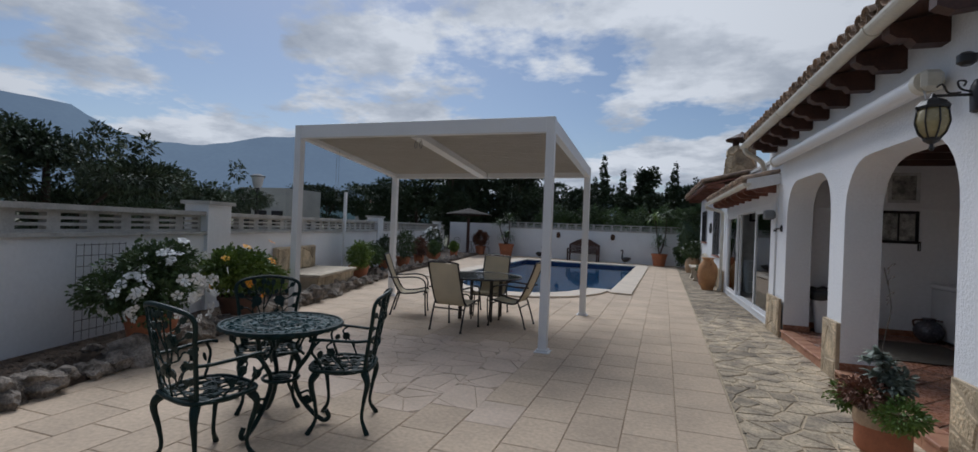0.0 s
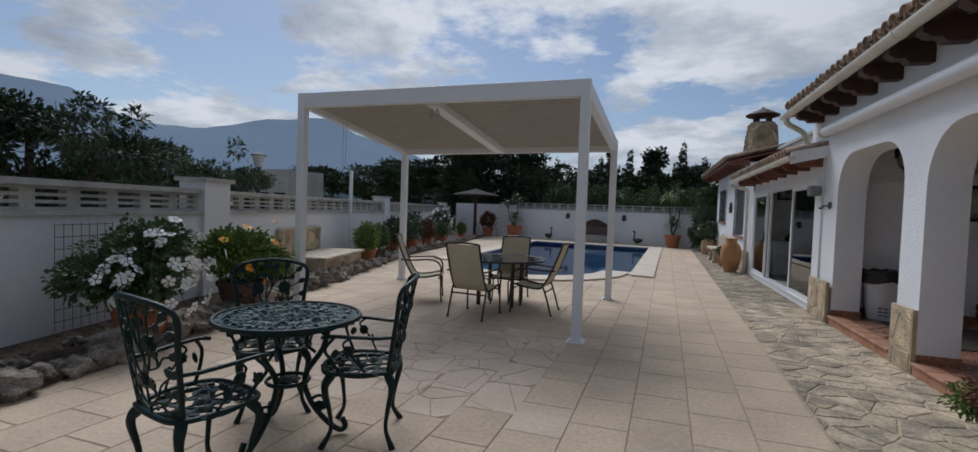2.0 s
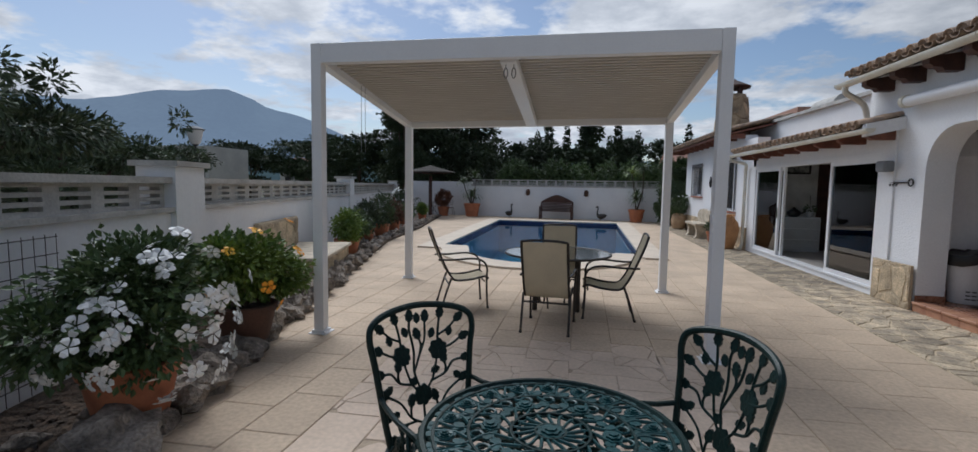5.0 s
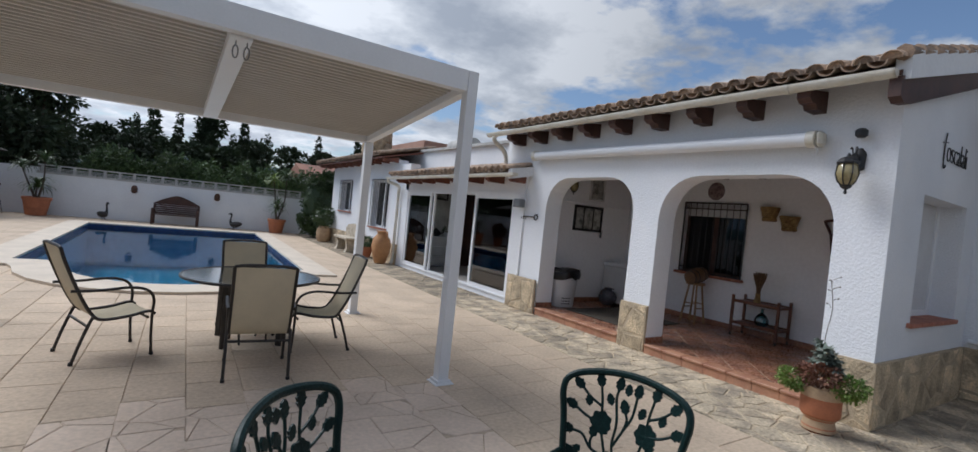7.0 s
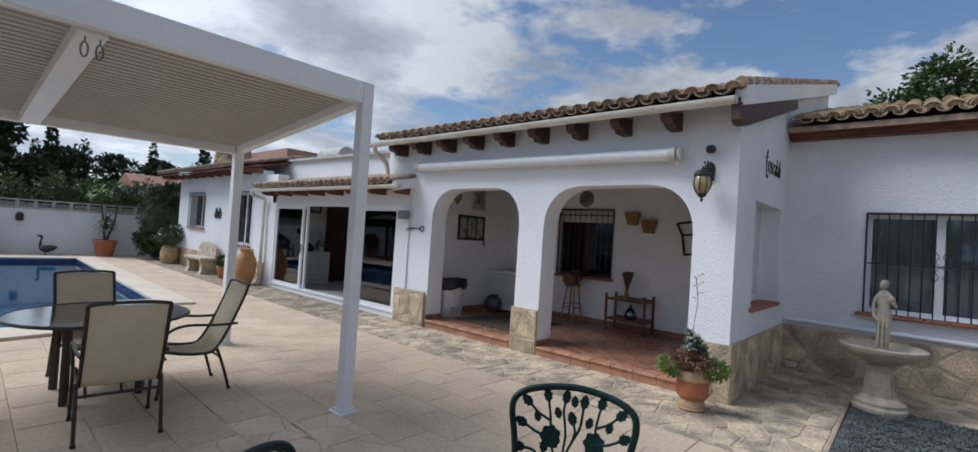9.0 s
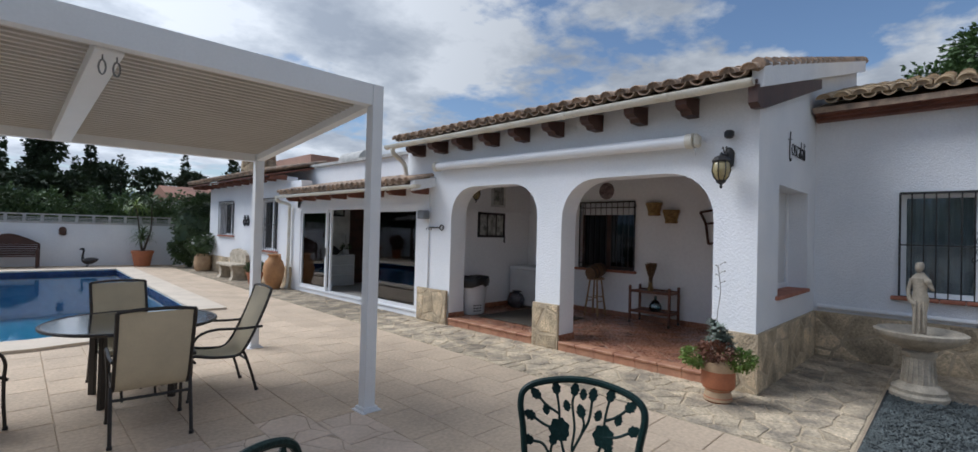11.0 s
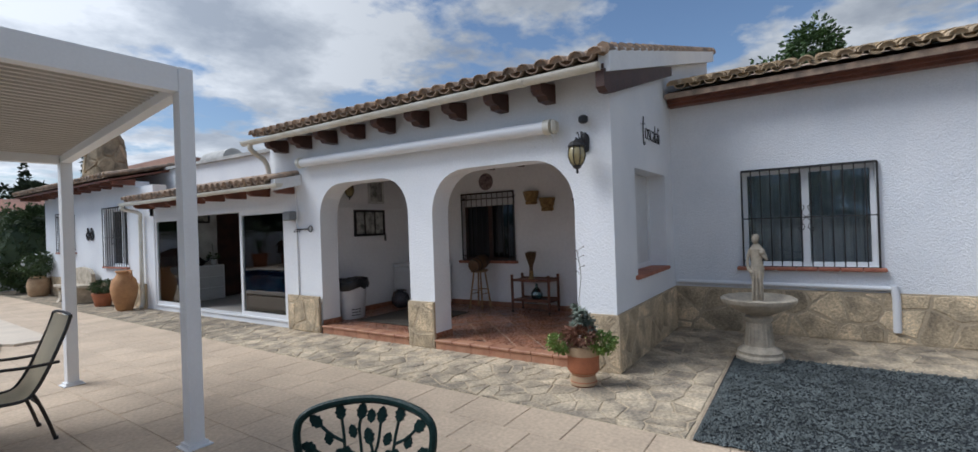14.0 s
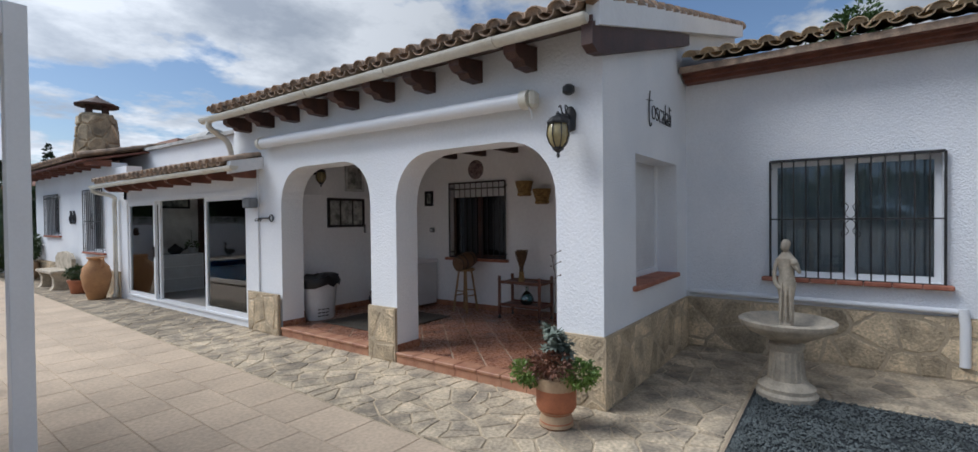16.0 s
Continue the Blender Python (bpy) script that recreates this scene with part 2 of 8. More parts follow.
M["leaf_grey"] = material("grey_green_leaf", (0.20, 0.235, 0.19), 0.6, (0.12, 0.145, 0.115), 3, 30, 0.2, 0.0, spread=0.4)
M["leaf_red"] = material("reddish_leaf", (0.17, 0.07, 0.04), 0.6, (0.10, 0.05, 0.03), 3, 30, 0.2, 0.0, spread=0.4)
M["petal"] = material("white_petal", (0.82, 0.82, 0.80), 0.6, (0.72, 0.73, 0.70), 5, 30, 0.05, 0.0)
M["petal_orange"] = material("orange_petal", (0.90, 0.50, 0.03), 0.6, (0.85, 0.30, 0.02), 5, 30, 0.05, 0.0)
M["bark"] = material("brown_bark", (0.10, 0.075, 0.055), 0.9, (0.06, 0.045, 0.035), 6, 40, 0.2, 0.6)
M["dark"] = material("dark_room", (0.03, 0.03, 0.033), 0.8)
M["oak"] = material("pale_oak", (0.34, 0.21, 0.10), 0.55, (0.25, 0.15, 0.07), 6, 40, 0.12, 0.1)
M["cask"] = material("dark_cask_oak", (0.17, 0.095, 0.045), 0.5, (0.10, 0.055, 0.028), 8, 40, 0.15, 0.1)
M["mahogany"] = material("red_brown_furniture", (0.17, 0.062, 0.032), 0.45, (0.11, 0.04, 0.022), 6, 40, 0.15, 0.1)
M["straw"] = material("woven_straw", (0.42, 0.28, 0.11), 0.85, (0.19, 0.115, 0.05), 20, 90, 0.3, 0.5)
M["black_plastic"] = material("black_plastic", (0.012, 0.012, 0.014), 0.4)
M["white_plastic"] = material("white_plastic", (0.66, 0.67, 0.68), 0.5, (0.6, 0.6, 0.61), 3, 40, 0.04, 0.03)
M["blue_ceramic"] = material("painted_ceramic", (0.26, 0.20, 0.19), 0.3, (0.09, 0.05, 0.06), 18, 40, 0.2, 0.05)
M["jar_glaze"] = material("dark_jar_glaze", (0.050, 0.050, 0.062), 0.25, (0.11, 0.10, 0.11), 7, 40, 0.2, 0.05)
M["dry_grass"] = material("dry_grass_stems", (0.20, 0.125, 0.065), 0.85, (0.11, 0.065, 0.035), 25, 80, 0.3, 0.2, spread=0.5)
M["doormat"] = material("brown_mat", (0.09, 0.075, 0.055), 0.95, (0.06, 0.05, 0.04), 20, 120, 0.3, 0.6)
M["room_wall"] = material("room_plaster", (0.76, 0.75, 0.72), 0.85)
M["room_floor"] = material("room_floor_tile", (0.45, 0.42, 0.38), 0.4, (0.40, 0.37, 0.33), 2, 30, 0.05, 0.03)
M["paper"] = material("picture_print", (0.45, 0.44, 0.40), 0.7, (0.12, 0.13, 0.12), 9, 60, 0.3, 0.0)
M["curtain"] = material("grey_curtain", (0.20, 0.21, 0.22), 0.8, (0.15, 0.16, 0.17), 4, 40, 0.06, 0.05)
M["thatch"] = material("dark_thatch", (0.035, 0.027, 0.021), 0.95, (0.02, 0.016, 0.013), 10, 60, 0.3, 0.5)
M["far_wall"] = material("far_building_wall", (0.55, 0.54, 0.50), 0.85, (0.45, 0.44, 0.42), 0.6, 4, 0.05, 0.0)
M["salmon_wall"] = material("salmon_painted_wall", (0.46, 0.27, 0.20), 0.85, (0.38, 0.22, 0.165), 0.8, 8, 0.06, 0.1)
M["far_roof"] = material("far_red_roof", (0.30, 0.15, 0.10), 0.85, (0.22, 0.11, 0.08), 0.6, 6, 0.1, 0.0)
M["lampglass"] = material("amber_lamp_glass", (0.36, 0.30, 0.15), 0.25, (0.28, 0.23, 0.11), 9, 40, 0.08, 0.0, coat=0.6)
M["glass"] = glass_material("window_glass", (0.88, 0.93, 0.94), 0.93)
M["darkglass"] = glass_material("dim_window_glass", (0.35, 0.38, 0.40), 0.92)
M["blackglass"] = glass_material("smoked_window_glass", (0.10, 0.11, 0.12), 0.985)
M["tableglass"] = glass_material("frosted_table_glass", (0.42, 0.50, 0.48), 0.72, 0.12)
M["bottleglass"] = glass_material("blue_green_bottle_glass", (0.25, 0.55, 0.58), 0.85)
M["net_curtain"] = material("pale_net_curtain", (0.42, 0.43, 0.44), 0.9, (0.36, 0.37, 0.38), 5, 40, 0.05, 0.05)
M["frame_edge"] = material("pale_mount", (0.7, 0.7, 0.68), 0.7)

def water_material():
    m = bpy.data.materials.new("pool_water")
    m.use_nodes = True
    n, l = m.node_tree.nodes, m.node_tree.links
    n.remove(n["Principled BSDF"])
    g, t, mx, f = n.new("ShaderNodeBsdfGlossy"), n.new("ShaderNodeBsdfTransparent"), n.new("ShaderNodeMixShader"), n.new("ShaderNodeFresnel")
    g.inputs["Roughness"].default_value, t.inputs["Color"].default_value = 0.015, (0.76, 0.91, 0.97, 1)
    f.inputs["IOR"].default_value = 1.5
    no, bp = n.new("ShaderNodeTexNoise"), n.new("ShaderNodeBump")
    gm = n.new("ShaderNodeNewGeometry")
    no.inputs["Scale"].default_value, no.inputs["Detail"].default_value = 5.0, 3
    bp.inputs["Strength"].default_value, bp.inputs["Distance"].default_value = 0.08, 0.02
    l.new(gm.outputs["Position"], no.inputs["Vector"]); l.new(no.outputs["Fac"], bp.inputs["Height"])
    for s in (g, f):
        l.new(bp.outputs[0], s.inputs["Normal"])
    l.new(f.outputs[0], mx.inputs[0]); l.new(t.outputs[0], mx.inputs[1]); l.new(g.outputs[0], mx.inputs[2])
    l.new(mx.outputs[0], n["Material Output"].inputs[0])
    return m
M["water"] = water_material()

# distance haze is put in as an even bluish glow of the surface
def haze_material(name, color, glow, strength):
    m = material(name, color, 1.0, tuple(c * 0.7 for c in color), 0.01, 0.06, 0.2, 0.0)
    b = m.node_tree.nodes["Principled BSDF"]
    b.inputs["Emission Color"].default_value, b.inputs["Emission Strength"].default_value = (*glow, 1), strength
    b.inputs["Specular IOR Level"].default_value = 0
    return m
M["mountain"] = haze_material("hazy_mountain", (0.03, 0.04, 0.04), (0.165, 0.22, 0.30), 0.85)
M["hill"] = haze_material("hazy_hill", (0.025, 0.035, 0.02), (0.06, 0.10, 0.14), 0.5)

# ---- mesh helpers ----
def finish(name, bm, mat, parent=None, label="", smooth=False):
    me = bpy.data.meshes.new(name)
    bm.normal_update()
    bm.to_mesh(me)
    bm.free()
    me.materials.append(M[mat] if isinstance(mat, str) else mat)
    if smooth:
        me.shade_smooth()
        me.set_sharp_from_angle(angle=radians(38))
    ob = new(name, me)
    if parent is not None:
        ob.parent = parent
    if label:
        ob["label"] = label
    return ob

def part(name, bm, mat, parent, label="", smooth=False):
    return finish(name, bm, mat, parent, label, smooth)

def structure(name, bm, mat, label="", category="", smooth=False):
    return tagged(finish(name, bm, mat, smooth=smooth), label, category, kind="structure")

def thing(name, label, category, group="", m=None):
    e = new(name)
    if m is not None:
        e.matrix_world = m
    return tagged(e, label, category, group)

def B():
    return bmesh.new()

def box(bm, x0, x1, y0, y1, z0, z1, bevel=0.0, rot=None):
    r = bmesh.ops.create_cube(bm, size=1.0)["verts"]
    for v in r:
        v.co = Vector((x0 + (v.co.x + 0.5) * (x1 - x0), y0 + (v.co.y + 0.5) * (y1 - y0), z0 + (v.co.z + 0.5) * (z1 - z0)))
    if bevel:
        es = list({e for v in r for e in v.link_edges})
        r = bmesh.ops.bevel(bm, geom=es, offset=bevel, segments=1, affect="EDGES", clamp_overlap=True)["verts"]
    if rot is not None:
        for v in {v for v in r if v.is_valid}:
            v.co = rot @ v.co
    return bm

def prism(bm, poly, axis, a, b, at=None):
    """Extrude a polygon of two coordinates along the axis from a to b."""
    def p(u, v, w):
        q = {"x": (w, u, v), "y": (u, w, v), "z": (u, v, w)}[axis]
        return at @ Vector(q) if at is not None else Vector(q)
    lo, hi = [bm.verts.new(p(u, v, a)) for u, v in poly], [bm.verts.new(p(u, v, b)) for u, v in poly]
    fs = [bm.faces.new(lo), bm.faces.new(hi[::-1])]
    for i in range(len(poly)):
        fs.append(bm.faces.new((lo[i], hi[i], hi[(i + 1) % len(poly)], lo[(i + 1) % len(poly)])))
    bmesh.ops.recalc_face_normals(bm, faces=fs)
    return bm

def tube(bm, pts, r, seg=8, closed=False, flat=1.0):
    """A round bar along points. r: one radius or one for each point."""
    pts = [Vector(p) for p in pts]
    n = len(pts)
    rs = r if isinstance(r, (list, tuple)) else [r] * n
    rings, up = [], None
    for i, p in enumerate(pts):
        d = (pts[(i + 1) % n] - pts[i - 1]) if closed else (pts[min(i + 1, n - 1)] - pts[max(i - 1, 0)])
        d.normalize()
        if up is None:
            up = Vector((0, 0, 1)) if abs(d.z) < 0.9 else Vector((1, 0, 0))
        s = d.cross(up)
        s = s.normalized() if s.length > 1e-6 else d.orthogonal().normalized()
        up = s.cross(d).normalized()
        rings.append([bm.verts.new(p + rs[i] * (math.cos(a) * s + math.sin(a) * up * flat)) for a in (2 * math.pi * k / seg for k in range(seg))])
    for i in range(n if closed else n - 1):
        A, C = rings[i], rings[(i + 1) % n]
        for k in range(seg):
            bm.faces.new((A[k], C[k], C[(k + 1) % seg], A[(k + 1) % seg]))
    if not closed:
        bm.faces.new(rings[0]); bm.faces.new(rings[-1][::-1])
    return bm

def lathe(bm, profile, seg=20, at=(0, 0, 0), squash=1.0):
    rings = []
    for r, z in profile:
        rings.append([bm.verts.new((at[0] + max(r, 0.001) * math.cos(2 * math.pi * k / seg), at[1] + squash * max(r, 0.001) * math.sin(2 * math.pi * k / seg), at[2] + z)) for k in range(seg)])
    for a, b in zip(rings, rings[1:]):
        for k in range(seg):
            bm.faces.new((a[k], a[(k + 1) % seg], b[(k + 1) % seg], b[k]))
    bm.faces.new(rings[0][::-1]); bm.faces.new(rings[-1])
    return bm

def curve_pts(ctrl, n=6):
    """Catmull-Rom points through control points."""
    c = [Vector(p) for p in ctrl]
    c = [2 * c[0] - c[1]] + c + [2 * c[-1] - c[-2]]
    out = []
    for i in range(1, len(c) - 2):
        for k in range(n):
            t = k / n
            out.append(0.5 * (2 * c[i] + (c[i + 1] - c[i - 1]) * t + (2 * c[i - 1] - 5 * c[i] + 4 * c[i + 1] - c[i + 2]) * t * t + (3 * c[i] - c[i - 1] - 3 * c[i + 1] + c[i + 2]) * t ** 3))
    out.append(c[-2])
    return out

def sheet_with_holes(name, outer, holes, z, mat, thick=0.0, label="", category="", kindname="structure"):
    bm = B()
    es = []
    for loop in [outer, *holes]:
        vs = [bm.verts.new((x, y, z)) for x, y in loop]
        es += [bm.edges.new((vs[i], vs[(i + 1) % len(vs)])) for i in range(len(vs))]
    bmesh.ops.triangle_fill(bm, edges=es, use_beauty=True)
    for f in bm.faces:
        if f.normal.z < 0:
            f.normal_flip()
    if thick:
        r = bmesh.ops.extrude_face_region(bm, geom=list(bm.faces))
        for v in (g for g in r["geom"] if isinstance(g, bmesh.types.BMVert)):
            v.co.z -= thick
        bmesh.ops.recalc_face_normals(bm, faces=list(bm.faces))
    return structure(name, bm, mat, label, category)

def clip_poly(poly, nx, ny, d):
    """The part of the polygon where nx*x + ny*y <= d."""
    out = []
    for i, (x, y) in enumerate(poly):
        x2, y2 = poly[(i + 1) % len(poly)]
        a, b = nx * x + ny * y - d, nx * x2 + ny * y2 - d
        if a <= 0:
            out.append((x, y))
        if (a < 0 < b) or (b < 0 < a):
            t = a / (a - b)
            out.append((x + t * (x2 - x), y + t * (y2 - y)))
    return out

def stone_cells(x0, x1, y0, y1, size, gap, rng, stretch=1.0, inside=None):
    """Irregular stones that fill a rectangle, each a polygon set back by the joint."""
    sites, nx, ny = [], max(1, int((x1 - x0) / (size * stretch))), max(1, int((y1 - y0) / size))
    for i in range(-1, nx + 1):
        for j in range(-1, ny + 1):
            sites.append((x0 + (i + 0.5 + rng.uniform(-0.62, 0.62)) * (x1 - x0) / nx, y0 + (j + 0.5 + rng.uniform(-0.62, 0.62)) * (y1 - y0) / ny))
    arr = np.array(sites)
    out = []
    for sx_, sy_ in sites:
        if inside is not None and not inside(sx_, sy_):
            continue
        poly = [(x0 + gap / 2, y0 + gap / 2), (x1 - gap / 2, y0 + gap / 2), (x1 - gap / 2, y1 - gap / 2), (x0 + gap / 2, y1 - gap / 2)]
        d2 = (arr[:, 0] - sx_) ** 2 + (arr[:, 1] - sy_) ** 2
        for k in np.argsort(d2)[1:14]:
            px, py = arr[k]
            ax, ay = px - sx_, py - sy_
            L = math.hypot(ax, ay)
            ax, ay = ax / L, ay / L
            poly = clip_poly(poly, ax, ay, ax * (px + sx_) / 2 + ay * (py + sy_) / 2 - gap / 2)
            if len(poly) < 3:
                break
        if len(poly) >= 3:
            area = 0.5 * abs(sum(poly[i][0] * poly[(i + 1) % len(poly)][1] - poly[(i + 1) % len(poly)][0] * poly[i][1] for i in range(len(poly))))
            if area > size * size * 0.06:
                out.append(poly)
    return out

def ragged(poly, rng, step=0.06, amp=0.007):
    """The polygon with its edges broken into short uneven runs."""
    out = []
    for i, (x, y) in enumerate(poly):
        x2, y2 = poly[(i + 1) % len(poly)]
        L = math.hypot(x2 - x, y2 - y); n_ = max(1, int(L / step))
        for k in range(n_):
            t = k / n_
            nx_, ny_ = (y2 - y) / (L or 1), -(x2 - x) / (L or 1)
            j = rng.uniform(-amp, amp * 0.3) if k else rng.uniform(-amp, 0)
            out.append((x + (x2 - x) * t + nx_ * j, y + (y2 - y) * t + ny_ * j))
    return out

def stone_bm(bm, poly, to3, h, chamfer=0.008):
    """A stone of height h over the polygon, its top edge chamfered; to3 maps (u, v, w) to the world."""
    cx, cy = sum(p[0] for p in poly) / len(poly), sum(p[1] for p in poly) / len(poly)
    rings = []
    for w, c in ((0.0, 0.0), (h - chamfer, 0.0), (h, chamfer)):
        ring = []
        for x, y in poly:
            L = math.hypot(x - cx, y - cy) or 1
            k = max(0.1, 1 - c * 1.4 / L)
            ring.append(bm.verts.new(to3(cx + (x - cx) * k, cy + (y - cy) * k, w)))
        rings.append(ring)
    fs = []
    for a, b in zip(rings, rings[1:]):
        for i in range(len(poly)):
            fs.append(bm.faces.new((a[i], a[(i + 1) % len(poly)], b[(i + 1) % len(poly)], b[i])))
    fs.append(bm.faces.new(rings[-1]))
    return fs

LEAF_CACHE = {}
def leaves_mesh(points, size, rng, long=1.6, droop=0.3, normals=None, petals=0, fold=0.25):
    """Many small folded leaves at points, joined into one bmesh by raw arrays."""
    vs, fs = [], []
    for i, p in enumerate(points):
        s = size * rng.uniform(0.6, 1.35)
        a, b = rng.uniform(0, 2 * math.pi), rng.uniform(-0.9, 0.9)
        d = Vector((math.cos(a) * math.cos(b), math.sin(a) * math.cos(b), math.sin(b) - droop))
        if normals is not None:
            d = (d * 0.6 + normals[i]).normalized()
        d.normalize()
        side = d.cross(Vector((rng.uniform(-1, 1), rng.uniform(-1, 1), rng.uniform(0.2, 1.5)))).normalized()
        up = side.cross(d)
        p = Vector(p)
        k = len(vs)
        vs += [p, p + d * s * long * 0.5 + side * s * 0.5 + up * s * fold, p + d * s * long, p + d * s * long * 0.5 - side * s * 0.5 + up * s * fold]
        fs += [(k, k + 1, k + 2), (k, k + 2, k + 3)]
    return vs, fs

def raw(name, vs, fs, mat, parent=None, label="", kind="", category=""):
    me = bpy.data.meshes.new(name)
    me.from_pydata([tuple(v) for v in vs], [], fs)
    me.materials.append(M[mat])
    ob = new(name, me)
    if parent is not None:
        ob.parent = parent
    return tagged(ob, label, category, kind=kind)

def crown_points(rng, n, centres, shell=0.55):
    """Points in several ellipsoid clumps (cx, cy, cz, rx, ry, rz), mostly near their skins."""
    w = [c[3] * c[4] + c[3] * c[5] for c in centres]
    out, nor = [], []
    for c in rng.choices(centres, weights=w, k=n):
        a, u = rng.uniform(0, 2 * math.pi), rng.uniform(-1, 1)
        q = math.sqrt(1 - u * u)
        r = (shell + (1 - shell) * rng.random()) * (0.8 + 0.35 * noise.noise(Vector((c[0] * 3 + 2 * q * math.cos(a), c[1] * 3 + 2 * q * math.sin(a), 2 * u))))
        out.append((c[0] + c[3] * r * q * math.cos(a), c[1] + c[4] * r * q * math.sin(a), c[2] + c[5] * r * u))
        nor.append(Vector((q * math.cos(a), q * math.sin(a), u)))
    return out, nor

# ---- the plan ----
FX = 2.03           # outer face of the house front
PORCH_Y0, PORCH_Y1 = 4.26, 10.2
RX = 4.82           # recessed wall
FLOOR_Z = 0.13
def wall_x(y):      # boundary wall on the west side
    return -6.2 - 0.25 * (y - 3.6)
def far_y(x):       # boundary wall behind the pool
    return 26.9 - 0.168 * x * 1.0
def edge_x(y):      # where the slabs meet the flagstones
    return 0.56 + 0.027 * y
WA = Matrix.Translation((-6.2, 3.6, 0)) @ Matrix.Rotation(math.atan(0.25), 4, "Z")   # local x: away from the garden is -x, y along the wall

def arch_outline(y0, y1, zb, zs, zt, cut):
    """Points of a flattened arch from (y1, zb) over the top to (y0, zb)."""
    pts = [(y1, zb)]
    for k in range(9):
        a = math.pi / 2 * k / 8
        pts.append((y1 - cut + cut * math.cos(a) ** 0.9, zs + (zt - zs) * math.sin(a) ** 0.9))
    for k in range(8, -1, -1):
        a = math.pi / 2 * k / 8
        pts.append((y0 + cut - cut * math.cos(a) ** 0.9, zs + (zt - zs) * math.sin(a) ** 0.9))
    pts.append((y0, zb))
    return pts

# ground and distance
pool_in = [(-1.0, 14.0), (-0.6, 24.6), (-6.0, 24.9), (-6.0, 14.6), (-5.35, 14.5)] + [(-3.45 - 1.75 * math.cos(a), 14.15 - 2.2 * math.sin(a)) for a in (math.pi * (0.04 + 0.92 * k / 12) for k in range(13))] + [(-1.55, 14.05)]
pool_out = [(-0.45, 13.35), (-0.02, 25.15), (-6.6, 25.5), (-6.6, 14.05), (-5.95, 13.95)] + [(-3.45 - 2.4 * math.cos(a), 14.0 - 2.75 * math.sin(a)) for a in (math.pi * (0.04 + 0.92 * k / 12) for k in range(13))] + [(-0.95, 13.4)]
hole = [(x * 0.999, y) for x, y in pool_out]
sheet_with_holes("ground", [(-2500, -2500), (2500, -2500), (2500, 2500), (-2500, 2500)], [pool_in], -0.09, "dry_ground", 0, "dry grassy ground that runs to the horizon", "ground")

def ridge(name, mat, az0, az1, dist, height, seed, steps=140, base=-20, lab=""):
    bm = B()
    rows = []
    for i in range(steps + 1):
        az = radians(az0 + (az1 - az0) * i / steps)
        h = height(math.degrees(az)) + 0.006 * dist * noise.fractal(Vector((math.degrees(az) * 0.35, seed, 0)), 1.0, 2.0, 5) * 0.35
        col = []
        for k, (f, g) in enumerate(((0.72, 0.0), (0.82, 0.3), (0.92, 0.66), (1.0, 1.0), (1.2, 0.8))):
            j = 1 + 0.05 * noise.noise(Vector((i * 0.3, k * 1.7, seed)))
            r = dist * f * j
            col.append(bm.verts.new((r * math.sin(az), r * math.cos(az), base + (h - base) * g)))
        rows.append(col)
    for a, b in zip(rows, rows[1:]):
        for k in range(4):
            bm.faces.new((a[k], b[k], b[k + 1], a[k + 1]))
    return structure(name, bm, mat, lab, "backdrop", smooth=True)

def bumpy(*peaks):
    return lambda az: max(h * math.exp(-((az - c) / w) ** 2) for c, w, h in peaks)
def crest(rows, dist):
    xs, ys = [r[0] for r in rows], [r[1] for r in rows]
    return lambda az: dist * math.tan(radians(float(np.interp(az, xs, ys))))
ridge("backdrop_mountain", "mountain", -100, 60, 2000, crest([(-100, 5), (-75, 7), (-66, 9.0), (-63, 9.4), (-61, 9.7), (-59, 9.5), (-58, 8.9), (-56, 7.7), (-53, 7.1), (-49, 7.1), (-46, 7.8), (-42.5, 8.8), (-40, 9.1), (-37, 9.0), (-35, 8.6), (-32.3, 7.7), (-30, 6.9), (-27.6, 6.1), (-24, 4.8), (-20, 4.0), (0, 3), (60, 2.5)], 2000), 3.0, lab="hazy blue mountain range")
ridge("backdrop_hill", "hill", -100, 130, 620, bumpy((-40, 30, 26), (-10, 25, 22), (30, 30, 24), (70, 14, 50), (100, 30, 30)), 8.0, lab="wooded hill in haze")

# ---- house: walls ----
bm = B()
pts = [(4.262, 0.0), (4.73, 0.0)] + arch_outline(4.73, 6.90, 0.02, 1.88, 2.50, 0.62)[::-1][1:-1] + [(6.90, 0.0), (7.36, 0.0)] + arch_outline(7.36, 9.37, 0.02, 1.92, 2.50, 0.58)[::-1][1:-1] + [(9.37, 0.0), (PORCH_Y1, 0.0), (PORCH_Y1, 3.44), (4.262, 3.44)]
prism(bm, pts, "x", FX, FX + 0.36)
structure("wall_porch_front", bm, "plaster_front", "white rough-rendered porch wall with two flattened arches", "wall")
bm = B()
box(bm, FX, FX + 0.36, PORCH_Y1, 10.74, 2.53, 3.44)
structure("wall_over_porch", bm, "plaster_front", "white rendered wall under the main roof", "wall")
